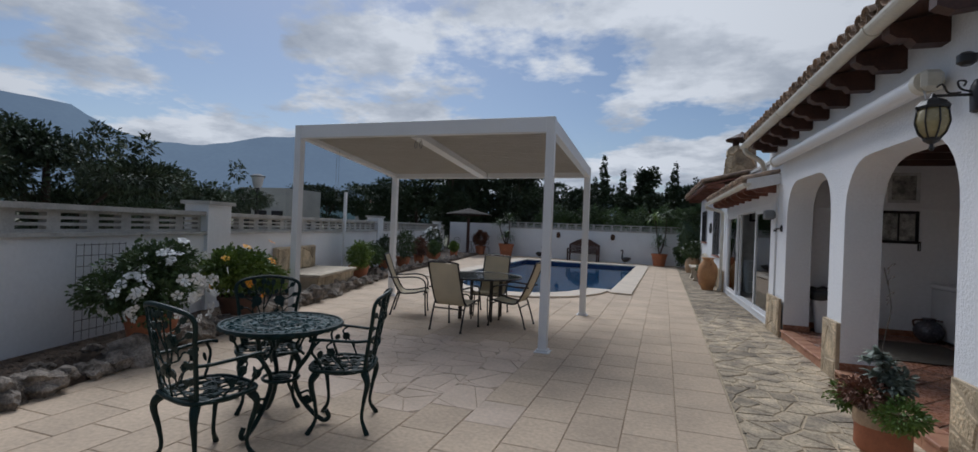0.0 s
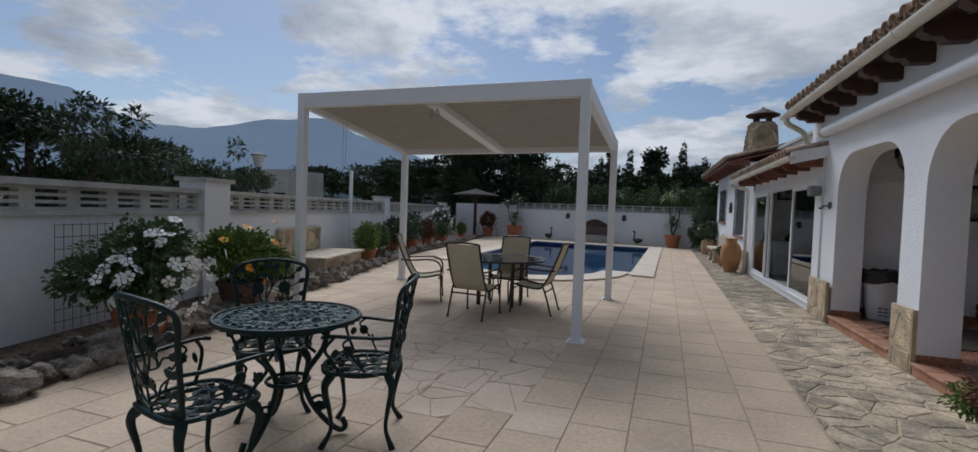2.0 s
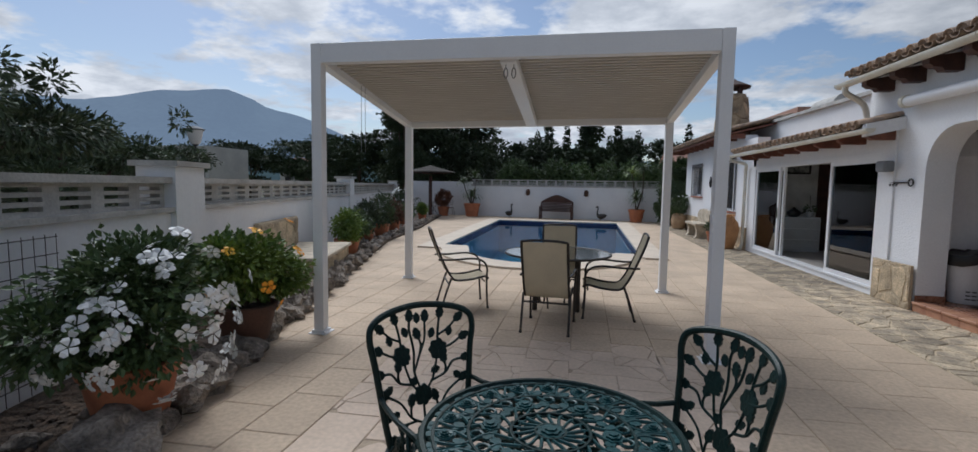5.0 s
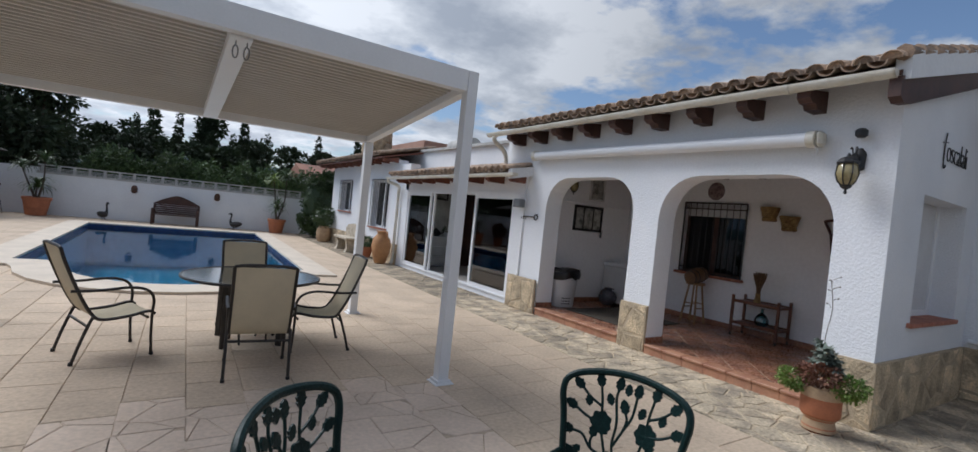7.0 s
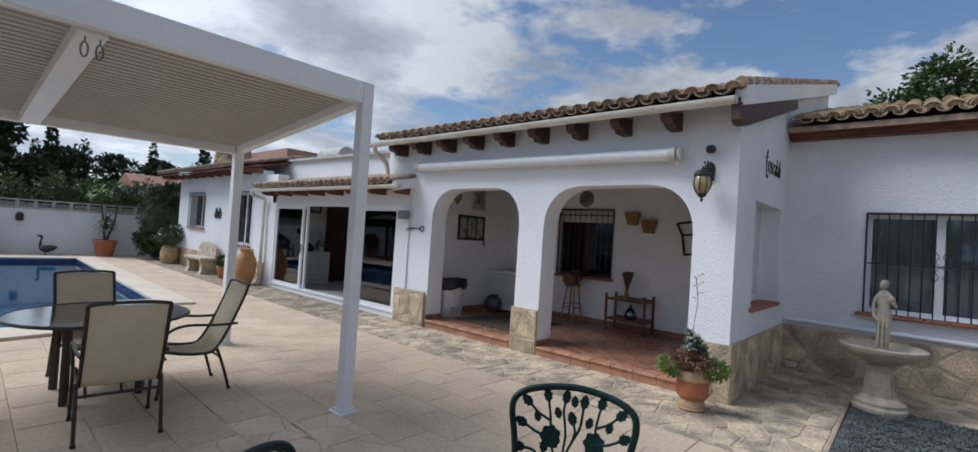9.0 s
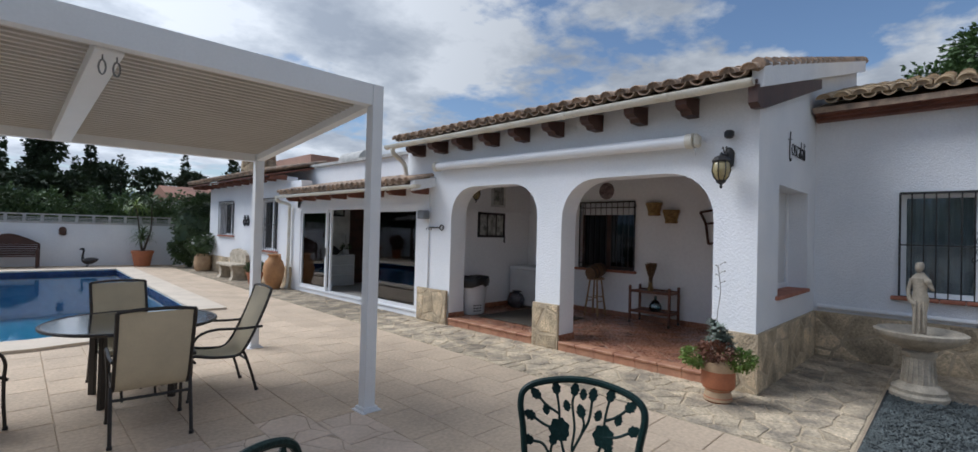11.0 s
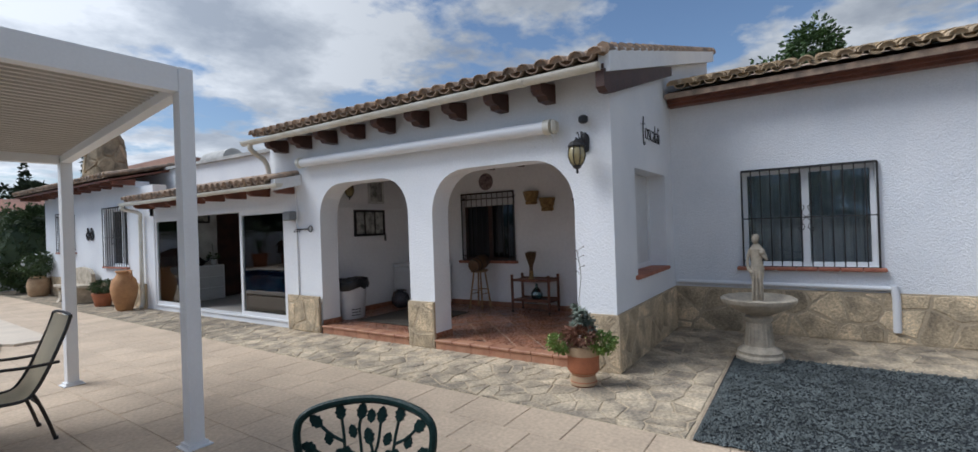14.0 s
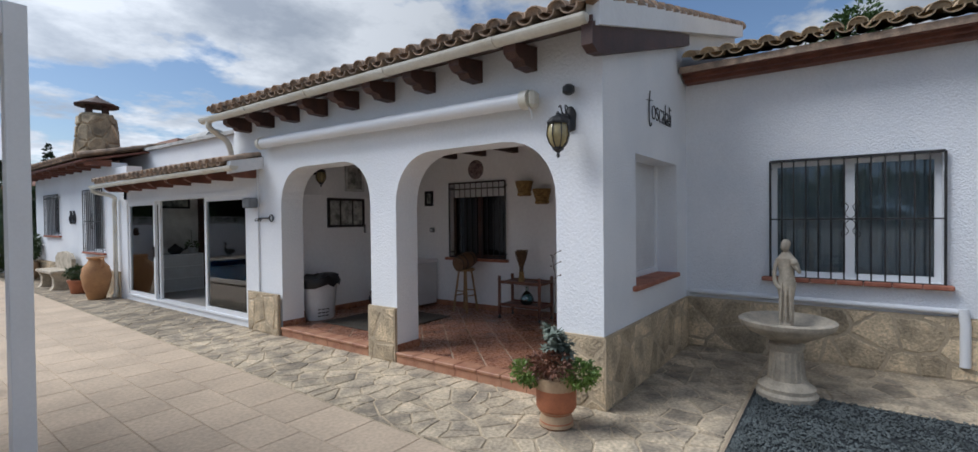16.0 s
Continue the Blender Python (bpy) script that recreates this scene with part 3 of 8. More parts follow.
# porch side wall with a window niche, towards the gravel garden
bm = B()
for a, b, c, d in ((FX, 2.86, 0, 3.45), (4.36, RX + 0.3, 0, 3.6), (2.86, 4.36, 0, 1.02), (2.86, 4.36, 2.38, 3.52)):
    box(bm, a + (0.36 if a == FX else 0), b, PORCH_Y0, PORCH_Y0 + 0.34, c, d)
box(bm, FX, FX + 0.362, PORCH_Y0, PORCH_Y0 + 0.002, 0, 3.36)
structure("wall_gable", bm, "plaster", "white rough-rendered side wall with a window niche", "wall")
bm = B()
prism(bm, [(FX + 0.02, 3.3), (8.45, 3.3), (8.45, 5.3), (8.2, 5.2), (FX + 0.02, 3.4)], "y", PORCH_Y0 + 0.004, PORCH_Y0 + 0.33)
structure("wall_gable_top", bm, "plaster", "white rendered gable triangle", "wall")
# recessed right-hand wing
bm = B()
for a, b, c, d in ((-6, 1.70, 0, 3.5), (3.27, PORCH_Y0, 0, 3.5), (1.70, 3.27, 0, 0.99), (1.70, 3.27, 2.38, 3.5)):
    box(bm, RX, RX + 0.32, a, b, c, d)
structure("wall_wing", bm, "plaster", "white rough-rendered wall of the set-back wing", "wall")
# porch inside
bm = B()
for a, b, c, d in ((PORCH_Y0 + 0.34, 7.20, FLOOR_Z, 3.2), (8.45, 9.9, FLOOR_Z, 3.2), (7.20, 8.45, FLOOR_Z, 1.03), (7.20, 8.45, 2.36, 3.2)):
    box(bm, RX + 0.004, RX + 0.3, a, b, c, d)
structure("wall_porch_back", bm, "inner", "white plastered wall at the back of the porch", "wall")
bm = B()
box(bm, FX + 0.36, RX + 0.3, 9.84, 10.15, FLOOR_Z, 3.2)
structure("wall_porch_side", bm, "inner", "white plastered side wall of the porch", "wall")
bm = B()
box(bm, FX + 0.36, RX + 0.004, 9.79, 9.84, 2.15, 2.19)
structure("trim", bm, "inner", "narrow plaster ledge along the porch wall", "ledge")
bm = B()
box(bm, FX + 0.36, RX, PORCH_Y0 + 0.34, 9.84, 2.98, 3.06)
structure("ceiling", bm, "inner", "white plastered porch ceiling", "ceiling")
bm = B()
for k in range(8):
    y = 4.95 + k * 0.66
    box(bm, FX + 0.36, RX, y, y + 0.11, 2.82, 2.98)
structure("ceiling_beams", bm, "wood", "dark-stained beams under the porch ceiling", "beam")
bm = B()
box(bm, FX + 0.02, RX + 0.3, PORCH_Y0 + 0.3, 9.9, 0.0, FLOOR_Z - 0.012)
structure("floor_porch", bm, "grout", "porch floor slab with pale grout", "floor")
# sun room with sliding doors
bm = B()
box(bm, FX, FX + 0.30, PORCH_Y1, 15.75, 2.24, 2.52)
box(bm, FX, FX + 0.30, 15.55, 16.5, 0, 3.0)
box(bm, FX - 0.03, FX + 0.30, 9.98, 10.31, 0, 2.6)
box(bm, FX, FX + 0.3, 10.28, 15.55, 0.0, 0.10)
structure("wall_sunroom", bm, "plaster_smooth", "smooth white wall round the sliding doors", "wall")
bm = B()
prism(bm, [(11.0, 2.6), (18.4, 2.6), (18.4, 3.50), (11.0, 3.42)], "x", FX + 0.75, FX + 1.0)
structure("wall_upper", bm, "plaster_smooth", "pale set-back upper wall over the lean-to roof", "wall")
bm = B()
for a, b, c, d in ((16.5, 17.05, 0, 3.15), (18.45, 20.7, 0, 3.15), (22.1, 23.3, 0, 3.15), (17.05, 18.45, 0, 1.0), (17.05, 18.45, 2.52, 3.15), (20.7, 22.1, 0, 1.38), (20.7, 22.1, 2.52, 3.15)):
    box(bm, FX + 0.004, FX + 0.32, a, b, c, d)
structure("wall_bedroom_wing", bm, "plaster_smooth", "white rendered wall of the far wing", "wall")
bm = B()
box(bm, FX + 0.2, 9.5, 23.0, 23.3, 0, 3.2)
box(bm, 9.3, 9.6, -6, 23.3, 0, 3.2)
structure("wall_back", bm, "plaster_smooth", "plain outer wall of the house", "wall")
# rooms behind the openings
bm = B()
box(bm, FX + 0.3, 7.0, 15.5, 15.6, 0.1, 2.6)
box(bm, 6.6, 6.7, 10.2, 15.6, 0.1, 2.6)
box(bm, FX + 0.36, 6.7, 10.15, 10.25, 0.1, 2.6)
structure("wall_sunroom_inside", bm, "room_wall", "cream plaster inside the sun room", "wall")
bm = B()
box(bm, FX + 0.0, 6.7, 10.2, 15.6, 0.09, 0.12)
structure("floor_sunroom", bm, "room_floor", "grey tiled sun room floor", "floor")
bm = B()
box(bm, FX + 0.3, 6.7, 10.2, 15.6, 2.45, 2.55)
structure("ceiling_sunroom", bm, "room_wall", "plain sun room ceiling", "ceiling")
# back walls added behind the panes; the rooms' dimness is in their grey
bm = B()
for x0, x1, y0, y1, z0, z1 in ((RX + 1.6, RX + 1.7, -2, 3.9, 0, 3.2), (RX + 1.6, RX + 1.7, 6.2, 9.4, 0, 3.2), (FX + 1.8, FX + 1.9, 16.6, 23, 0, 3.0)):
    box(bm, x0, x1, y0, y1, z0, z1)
structure("wall_dark_rooms", bm, "curtain", "dark grey walls standing in for the unlit rooms", "wall")

# ---- roofs ----
def roof_tiles(parent, origin, along, upslope, n_cols, n_rows, mat, pitch=0.21, row=0.36, first=2, rng=random.Random(4), inner=True):
    """Barrel tiles: covers over channels. along: unit way of the eave; upslope: unit way up the roof."""
    along, upslope, origin = Vector(along), Vector(upslope), Vector(origin)
    nor = along.cross(upslope).normalized()
    if nor.z < 0:
        nor = -nor
    def arc(bm, c, r0, r1, L, up):
        N = 6
        rings = []
        for t, r in ((0.0, r0), (1.0, r1)):
            for thick in (0.0, 0.014):
                ring = []
                for k in range(N + 1):
                    a = math.pi * k / N
                    ring.append(bm.verts.new(c + upslope * (t * L) + along * (math.cos(a) * (r - thick)) + nor * ((math.sin(a) * (r - thick) * 0.8) * up)))
                rings.append(ring)
        o0, i0, o1, i1 = rings
        for k in range(N):
            bm.faces.new((o0[k], o0[k + 1], o1[k + 1], o1[k])); bm.faces.new((i0[k], i1[k], i1[k + 1], i0[k + 1])); bm.faces.new((o0[k], i0[k], i0[k + 1], o0[k + 1]))
    shared = {}
    bulk = B()
    for i in range(n_cols):
        for j in range(n_rows):
            c = origin + along * (i * pitch + rng.uniform(-0.008, 0.008)) + upslope * (j * row + rng.uniform(-0.015, 0.015)) + nor * (0.05 + rng.uniform(0, 0.008))
            if j < first:
                if "m" not in shared:
                    bm = B(); arc(bm, Vector((0, 0, 0)), 0.095, 0.075, row + 0.06, 1)
                    me = bpy.data.meshes.new("roof_tile"); bm.to_mesh(me); bm.free(); me.materials.append(M[mat]); me.shade_smooth(); shared["m"] = me
                ob = new("roof_tile", shared["m"]); ob.location = c; ob.parent = parent
            else:
                arc(bulk, c, 0.095, 0.075, row + 0.06, 1)
            if j == 0:
                q = c + upslope * 0.03
                plug = [bulk.verts.new(q + along * (math.cos(math.pi * k / 6) * 0.082) + nor * (math.sin(math.pi * k / 6) * 0.062)) for k in range(7)]
                bulk.faces.new(plug)
        if i < n_cols - 1:
            c = origin + along * ((i + 0.5) * pitch) + nor * 0.06
            arc(bulk, c, 0.085, 0.085, row * n_rows, -1)
    ob = finish("roof_tile_field", bulk, mat, parent, smooth=True)
    ob["kind"] = "stuff"

def slab_roof(name, poly, axis, a, b, mat, label):
    bm = B()
    prism(bm, poly, axis, a, b)
    return structure(name, bm, mat, label, "roof")

S = 0.277
up = Vector((1, 0, S)).normalized()
main = slab_roof("roof_main", [(1.62, 3.36), (8.45, 3.36 + 6.83 * S), (8.45, 3.31 + 6.83 * S), (1.62, 3.31)], "y", PORCH_Y0 - 0.08, 10.75, "wood", "main pitched roof of weathered barrel tiles")
bm = B()
prism(bm, [(1.66, 3.28), (8.45, 3.28 + 6.79 * S), (8.45, 3.50 + 6.79 * S), (1.66, 3.53)], "y", PORCH_Y0 - 0.14, PORCH_Y0 - 0.02)
structure("trim_barge", bm, "plaster_smooth", "white plastered verge along the gable edge of the roof", "trim")
bm = B()
prism(bm, [(1.60, 3.12), (1.70, 3.08), (1.86, 3.10), (4.62, 3.94), (4.62, 4.08), (1.60, 3.30)], "y", PORCH_Y0 - 0.10, PORCH_Y0 - 0.004)
structure("trim_barge_beam", bm, "wood", "dark-stained timber under the roof verge", "beam")
for k in range(9):
    y = 4.92 + k * 0.655
    bm = B()
    prism(bm, [(1.64, 3.23), (1.70, 3.19), (1.78, 3.185), (1.82, 3.14), (2.04, 3.14), (2.04, 3.37), (1.64, 3.31)], "y", y, y + 0.13)
    tagged(finish("rafter_tail", bm, "wood"), "dark-stained carved rafter end under the tiled eave", "beam", "rafter ends under the main eave", "structure")

wing = slab_roof("roof_wing", [(4.42, 3.62), (9.6, 3.62 + 5.18 * S), (9.6, 3.56 + 5.18 * S), (4.42, 3.54)], "y", -6, PORCH_Y0 - 0.02, "rooftile", "set-back wing's roof of ochre barrel tiles")
bm = B()
for k, (x, z0, z1) in enumerate(((4.66, 3.47, 3.51), (4.58, 3.51, 3.55), (4.50, 3.55, 3.59))):
    box(bm, x, RX + 0.1, -6, PORCH_Y0 - 0.02 - 0.004 * k, z0, z1)
structure("trim_cornice", bm, "redwood", "stepped red-brown brick cornice under the tiles", "cornice")

lean = slab_roof("roof_leanto", [(1.50, 2.54), (2.9, 2.86), (2.9, 2.82), (1.50, 2.50)], "y", 9.95, 15.8, "redwood", "small lean-to roof of barrel tiles over the sliding doors")
bm = B()
prism(bm, [(1.52, 2.43), (2.9, 2.74), (2.9, 2.90), (1.52, 2.62)], "y", 9.84, 9.95)
structure("trim_leanto", bm, "plaster_smooth", "white plastered verge of the lean-to roof", "trim")
for k in range(8):
    y = 10.0 + k * 0.78
    bm = B()
    prism(bm, [(1.62, 2.45), (1.70, 2.40), (2.04, 2.40), (2.04, 2.60), (1.62, 2.51)], "y", y, y + 0.10)
    tagged(finish("rafter_tail", bm, "redwood"), "red-brown rafter end under the small lean-to eave", "beam", "rafter ends under the lean-to", "structure")
bed = slab_roof("roof_bedroom_wing", [(1.45, 3.16), (7.2, 3.16 + 5.75 * 0.24), (7.2, 3.10 + 5.75 * 0.24), (1.45, 3.12)], "y", 16.4, 24.0, "redwood", "far wing's roof of barrel tiles on brown boards")
for k in range(11):
    y = 16.5 + k * 0.72
    bm = B()
    prism(bm, [(1.55, 3.05), (2.04, 3.05), (2.04, 3.2), (1.55, 3.13)], "y", y, y + 0.10)
    tagged(finish("rafter_tail", bm, "redwood"), "red-brown rafter end under the far wing's eave", "beam", "rafter ends under the far eave", "structure")
bm = B()
prism(bm, [(11.2, 3.42), (18.4, 3.50), (18.4, 3.57), (11.2, 3.49)], "x", FX + 0.66, FX + 1.1)
structure("trim_parapet", bm, "concrete", "grey weathered capping of the upper wall", "trim")

# gutters and pipes
def gutter(name, x, z, y0, y1, r, lab):
    g = thing(name, lab, "gutter")
    bm = B()
    pts = [(x + r * math.cos(a), z + r * math.sin(a)) for a in (math.pi + math.pi * k / 10 for k in range(11))]
    pts += [(x + (r - 0.006) * math.cos(a), z + (r - 0.006) * math.sin(a)) for a in (2 * math.pi - math.pi * k / 10 for k in range(11))]
    prism(bm, pts, "y", y0, y1)
    part("channel", bm, "gutter", g)
    for y in (y0, y1 - 0.01):
        bm = B()
        prism(bm, [(x + r * math.cos(a), z + r * math.sin(a)) for a in (math.pi + math.pi * k / 10 for k in range(11))], "y", y - 0.004, y + 0.014)
        part("end_cap", bm, "gutter", g)
    y = y0 + 0.9
    while y < y1 - 0.2:
        bm = B()
        prism(bm, [(x + (r + .007) * math.cos(a), z + (r + .007) * math.sin(a)) for a in (math.pi + math.pi * k / 10 for k in range(11))], "y", y, y + 0.05)
        part("bracket", bm, "gutter", g)
        y += 1.45
    return g
gutter("gutter", 1.60, 3.36, 4.2, 10.86, 0.075, "cream half-round gutter along the main tiled eave")
gutter("gutter", 1.48, 2.53, 9.66, 15.85, 0.065, "cream half-round gutter along the lean-to eave")
g = thing("downpipe", "cream drainpipe bending from the main gutter down to the lean-to roof", "pipe")
bm = B(); tube(bm, curve_pts([(1.60, 10.66, 3.32), (1.62, 10.66, 3.20), (1.88, 10.66, 3.02), (1.96, 10.66, 2.72)], 5), 0.045, 10)
part("pipe", bm, "gutter", g, smooth=True)
g = thing("downpipe", "cream drainpipe from the lean-to gutter to the flagstones", "pipe")
bm = B(); tube(bm, curve_pts([(1.48, 15.78, 2.50), (1.50, 15.78, 2.40), (1.90, 16.0, 2.32), (1.95, 16.08, 2.1), (1.95, 16.08, 1.0), (1.95, 16.08, 0.15), (1.88, 16.08, 0.03)], 5), 0.045, 10)
part("pipe", bm, "gutter", g, smooth=True)
g = thing("drainpipe", "white pipe along the wing wall with a short drop", "pipe")
bm = B(); tube(bm, [(RX - 0.035, 4.2, 0.74), (RX - 0.035, 1.56, 0.72)], 0.032, 10); part("pipe", bm, "upvc", g, smooth=True)
bm = B(); tube(bm, [(RX - 0.035, 1.56, 0.75), (RX - 0.04, 1.54, 0.6), (RX - 0.04, 1.54, 0.16)], 0.045, 10); part("drop", bm, "upvc", g, smooth=True)

# awning cassette
g = thing("awning", "closed white awning cassette fixed above the arches", "awning")
bm = B(); prism(bm, [(1.90 + 0.078 * math.cos(a) * (1.2 if math.cos(a) > 0 else 1), 2.845 + 0.075 * math.sin(a)) for a in (2 * math.pi * k / 16 for k in range(16))], "y", 5.0, 9.62)
for v in bm.verts: v.co.z += 0.011 * (v.co.y - 4.9)
part("cassette", bm, "white_metal", g, smooth=True)
for y in (4.93, 9.62):
    bm = B(); prism(bm, [(1.90 + 0.092 * math.cos(a) * (1.2 if math.cos(a) > 0 else 1), 2.845 + 0.09 * math.sin(a)) for a in (2 * math.pi * k / 16 for k in range(16))], "y", y, y + 0.08)
    for v in bm.verts: v.co.z += 0.011 * (v.co.y - 4.9)
    part("end_cap", bm, "gutter", g, smooth=True)
bm = B(); box(bm, 1.84, 1.985, 4.86, 4.93, 2.765, 2.925, 0.03); part("gear_housing", bm, "gutter", g)
bm = B(); tube(bm, curve_pts([(1.88, 4.93, 2.77), (1.88, 4.90, 2.71), (1.90, 4.91, 2.67), (1.92, 4.92, 2.71)], 4), 0.008, 6)
part("crank_eye", bm, "white_plastic", g)

# ---- windows ----
def window(name, axis_x, y0, y1, z0, z1, depth, split=2, frame_mat="upvc", w=0.055, glassmat="darkglass", label=""):
    """A framed window in a wall that faces -x."""
    g = tagged(new(name), label or "white framed window with dark panes", "window", kind="structure")
    bm = B()
    x = axis_x + depth
    box(bm, x, x + 0.06, y0, y1, z0, z0 + w); box(bm, x, x + 0.06, y0, y1, z1 - w, z1)
    box(bm, x, x + 0.06, y0, y0 + w, z0 + w, z1 - w); box(bm, x, x + 0.06, y1 - w, y1, z0 + w, z1 - w)
    for k in range(1, split):
        c = y0 + (y1 - y0) * k / split
        box(bm, x - 0.01, x + 0.05, c - w * 0.8, c + w * 0.8, z0 + w, z1 - w)
    part("window_frame", bm, frame_mat, g)
    for k in range(split):
        a, b = y0 + (y1 - y0) * k / split, y0 + (y1 - y0) * (k + 1) / split
        bm = B(); box(bm, x + 0.025, x + 0.032, a + w * 0.7, b - w * 0.7, z0 + w * 0.7, z1 - w * 0.7)
        part("pane", bm, glassmat, g)
    return g

def grille(name, x, y0, y1, z0, z1, n, scroll=False, label="black wrought-iron window bars"):
    g = thing(name, label, "window grille")
    bm = B()
    for z in (z0, z1):
        box(bm, x - 0.008, x + 0.008, y0, y1, z - 0.014, z + 0.014)
    for y in (y0, y1):
        box(bm, x - 0.008, x + 0.008, y - 0.012, y + 0.012, z0, z1)
        for z in (z0 + 0.08, z1 - 0.08):
            box(bm, x, x + 0.12, y - 0.008, y + 0.008, z - 0.008, z + 0.008)
    box(bm, x - 0.006, x + 0.006, y0, y1, (z0 + z1) / 2 - 0.008, (z0 + z1) / 2 + 0.008) if scroll else box(bm, x - 0.006, x + 0.006, y0, y1, z1 - 0.12, z1 - 0.10)
    part("grille_frame", bm, "iron", g)
    for k in range(1, n):
        y = y0 + (y1 - y0) * k / n
        bm = B(); tube(bm, [(x, y, z0), (x, y, z1)], 0.008, 6)
        part("bar", bm, "iron", g)
    if scroll:
        c, m = (y0 + y1) / 2, (z0 + z1) / 2
        for s in (-1, 1):
            for t in (-1, 1):
                bm = B(); tube(bm, curve_pts([(x - 0.01, c, m), (x - 0.01, c + s * 0.05, m + t * 0.06), (x - 0.01, c + s * 0.02, m + t * 0.14), (x - 0.01, c + s * 0.075, m + t * 0.20), (x - 0.01, c + s * 0.085, m + t * 0.15), (x - 0.01, c + s * 0.055, m + t * 0.15)], 4), 0.0045, 5)
                part("scroll", bm, "iron", g)
    return g

def sill(y0, y1, z, x0, x1, n, label="red clay tile window sill"):
    g = tagged(new("window_sill"), label, "window sill", kind="structure")
    for k in range(n):
        a, b = y0 + (y1 - y0) * k / n, y0 + (y1 - y0) * (k + 1) / n
        bm = B(); box(bm, x0, x1, a + 0.003, b - 0.003, z - 0.05, z, 0.01)
        part("tile", bm, "brickred", g)
    return g

window("window_1", RX, 1.70, 3.27, 0.99, 2.375, 0.16, 2, glassmat="glass", label="white double window behind black bars with closed curtains")
g = thing("net_curtain", "pale grey net curtain drawn behind the double window", "curtain")
bm = B()
for k in range(2):
    a = 1.74 + k * 0.76
    prism(bm, [(RX + 0.34 + 0.018 * math.sin(j * 1.3), a + j * 0.03) for j in range(25)] + [(RX + 0.345 + 0.018 * math.sin(j * 1.3), a + j * 0.03) for j in range(24, -1, -1)], "z", 0.9, 2.45)
part("cloth", bm, "net_curtain", g)
grille("window_grille", RX - 0.03, 1.69, 3.27, 0.98, 2.38, 13, True, "black wrought-iron bars over the wing's window")
sill(1.62, 3.36, 0.985, RX - 0.10, RX + 0.16, 7)
window("window_2", RX, 7.20, 8.45, 1.03, 2.36, 0.12, 2, "wood", glassmat="blackglass", label="dark porch window behind black iron bars")
grille("window_grille", RX - 0.04, 7.18, 8.42, 1.04, 2.37, 10, False, "black iron bars over the porch window")
g = thing("roller_blind", "pale half-lowered blind behind the porch window bars", "blind")
bm = B(); box(bm, RX + 0.05, RX + 0.08, 7.26, 8.39, 2.12, 2.355); part("slats", bm, "white_plastic", g)
sill(7.14, 8.52, 1.03, RX - 0.08, RX + 0.12, 5)
window("window_3", FX, 17.05, 18.45, 1.0, 2.52, 0.16, 2, label="window behind an iron grille in the far wing")
grille("window_grille", FX - 0.05, 17.02, 18.48, 0.98, 2.55, 10, True, "black iron grille over the far wing's window")
sill(16.95, 18.55, 0.99, FX - 0.07, FX + 0.16, 5)
window("window_4", FX, 20.7, 22.1, 1.38, 2.52, 0.16, 2, label="smaller window behind an iron grille in the far wing")
grille("window_grille", FX - 0.05, 20.67, 22.13, 1.36, 2.55, 10, False, "black iron grille over the small far window")
sill(20.6, 22.2, 1.37, FX - 0.07, FX + 0.16, 5)
# niche window in the gable wall, closed by a white blind
g = tagged(new("window_5"), "narrow niche window closed with a white roller shutter", "window", kind="structure")
bm = B(); box(bm, 2.86, 2.94, PORCH_Y0 + 0.24, PORCH_Y0 + 0.30, 1.02, 2.38); box(bm, 4.28, 4.36, PORCH_Y0 + 0.24, PORCH_Y0 + 0.30, 1.02, 2.38)
box(bm, 2.94, 4.28, PORCH_Y0 + 0.24, PORCH_Y0 + 0.30, 1.02, 1.09); part("window_frame", bm, "upvc", g)
bm = B()
for k in range(26):
    box(bm, 2.94, 4.28, PORCH_Y0 + 0.262, PORCH_Y0 + 0.28, 1.09 + k * 0.0496, 1.09 + (k + 1) * 0.0496 - 0.001, 0.0015)
part("shutter", bm, "white_plastic", g)
g = tagged(new("window_sill"), "red clay sill of the niche window", "window sill", kind="structure")
for k in range(5):
    bm = B(); box(bm, 2.76 + k * 0.315, 3.07 + k * 0.315, PORCH_Y0 - 0.05, PORCH_Y0 + 0.24, 0.975, 1.024, 0.008); part("tile", bm, "brickred", g)

# sliding doors
def door_leaf(name, x, y0, y1, lab, handle=None):
    g = tagged(new(name), lab, "sliding door", kind="structure")
    z0, z1, w = 0.14, 2.16, 0.075
    bm = B()
    box(bm, x, x + 0.05, y0, y1, z0, z0 + w); box(bm, x, x + 0.05, y0, y1, z1 - w, z1)
    box(bm, x, x + 0.05, y0, y0 + w, z0 + w, z1 - w); box(bm, x, x + 0.05, y1 - w, y1, z0 + w, z1 - w)
    part("door_frame", bm, "upvc", g)
    bm = B(); box(bm, x + 0.02, x + 0.028, y0 + w, y1 - w, z0 + w, z1 - w); part("pane", bm, "glass", g)
    if handle:
        bm = B(); box(bm, x - 0.03, x, handle - 0.012, handle + 0.012, 1.0, 1.22, 0.004); part("door_handle", bm, "iron", g)
    return g
g = tagged(new("door_frame_outer"), "white fixed frame of the sliding doors", "door frame", kind="structure")
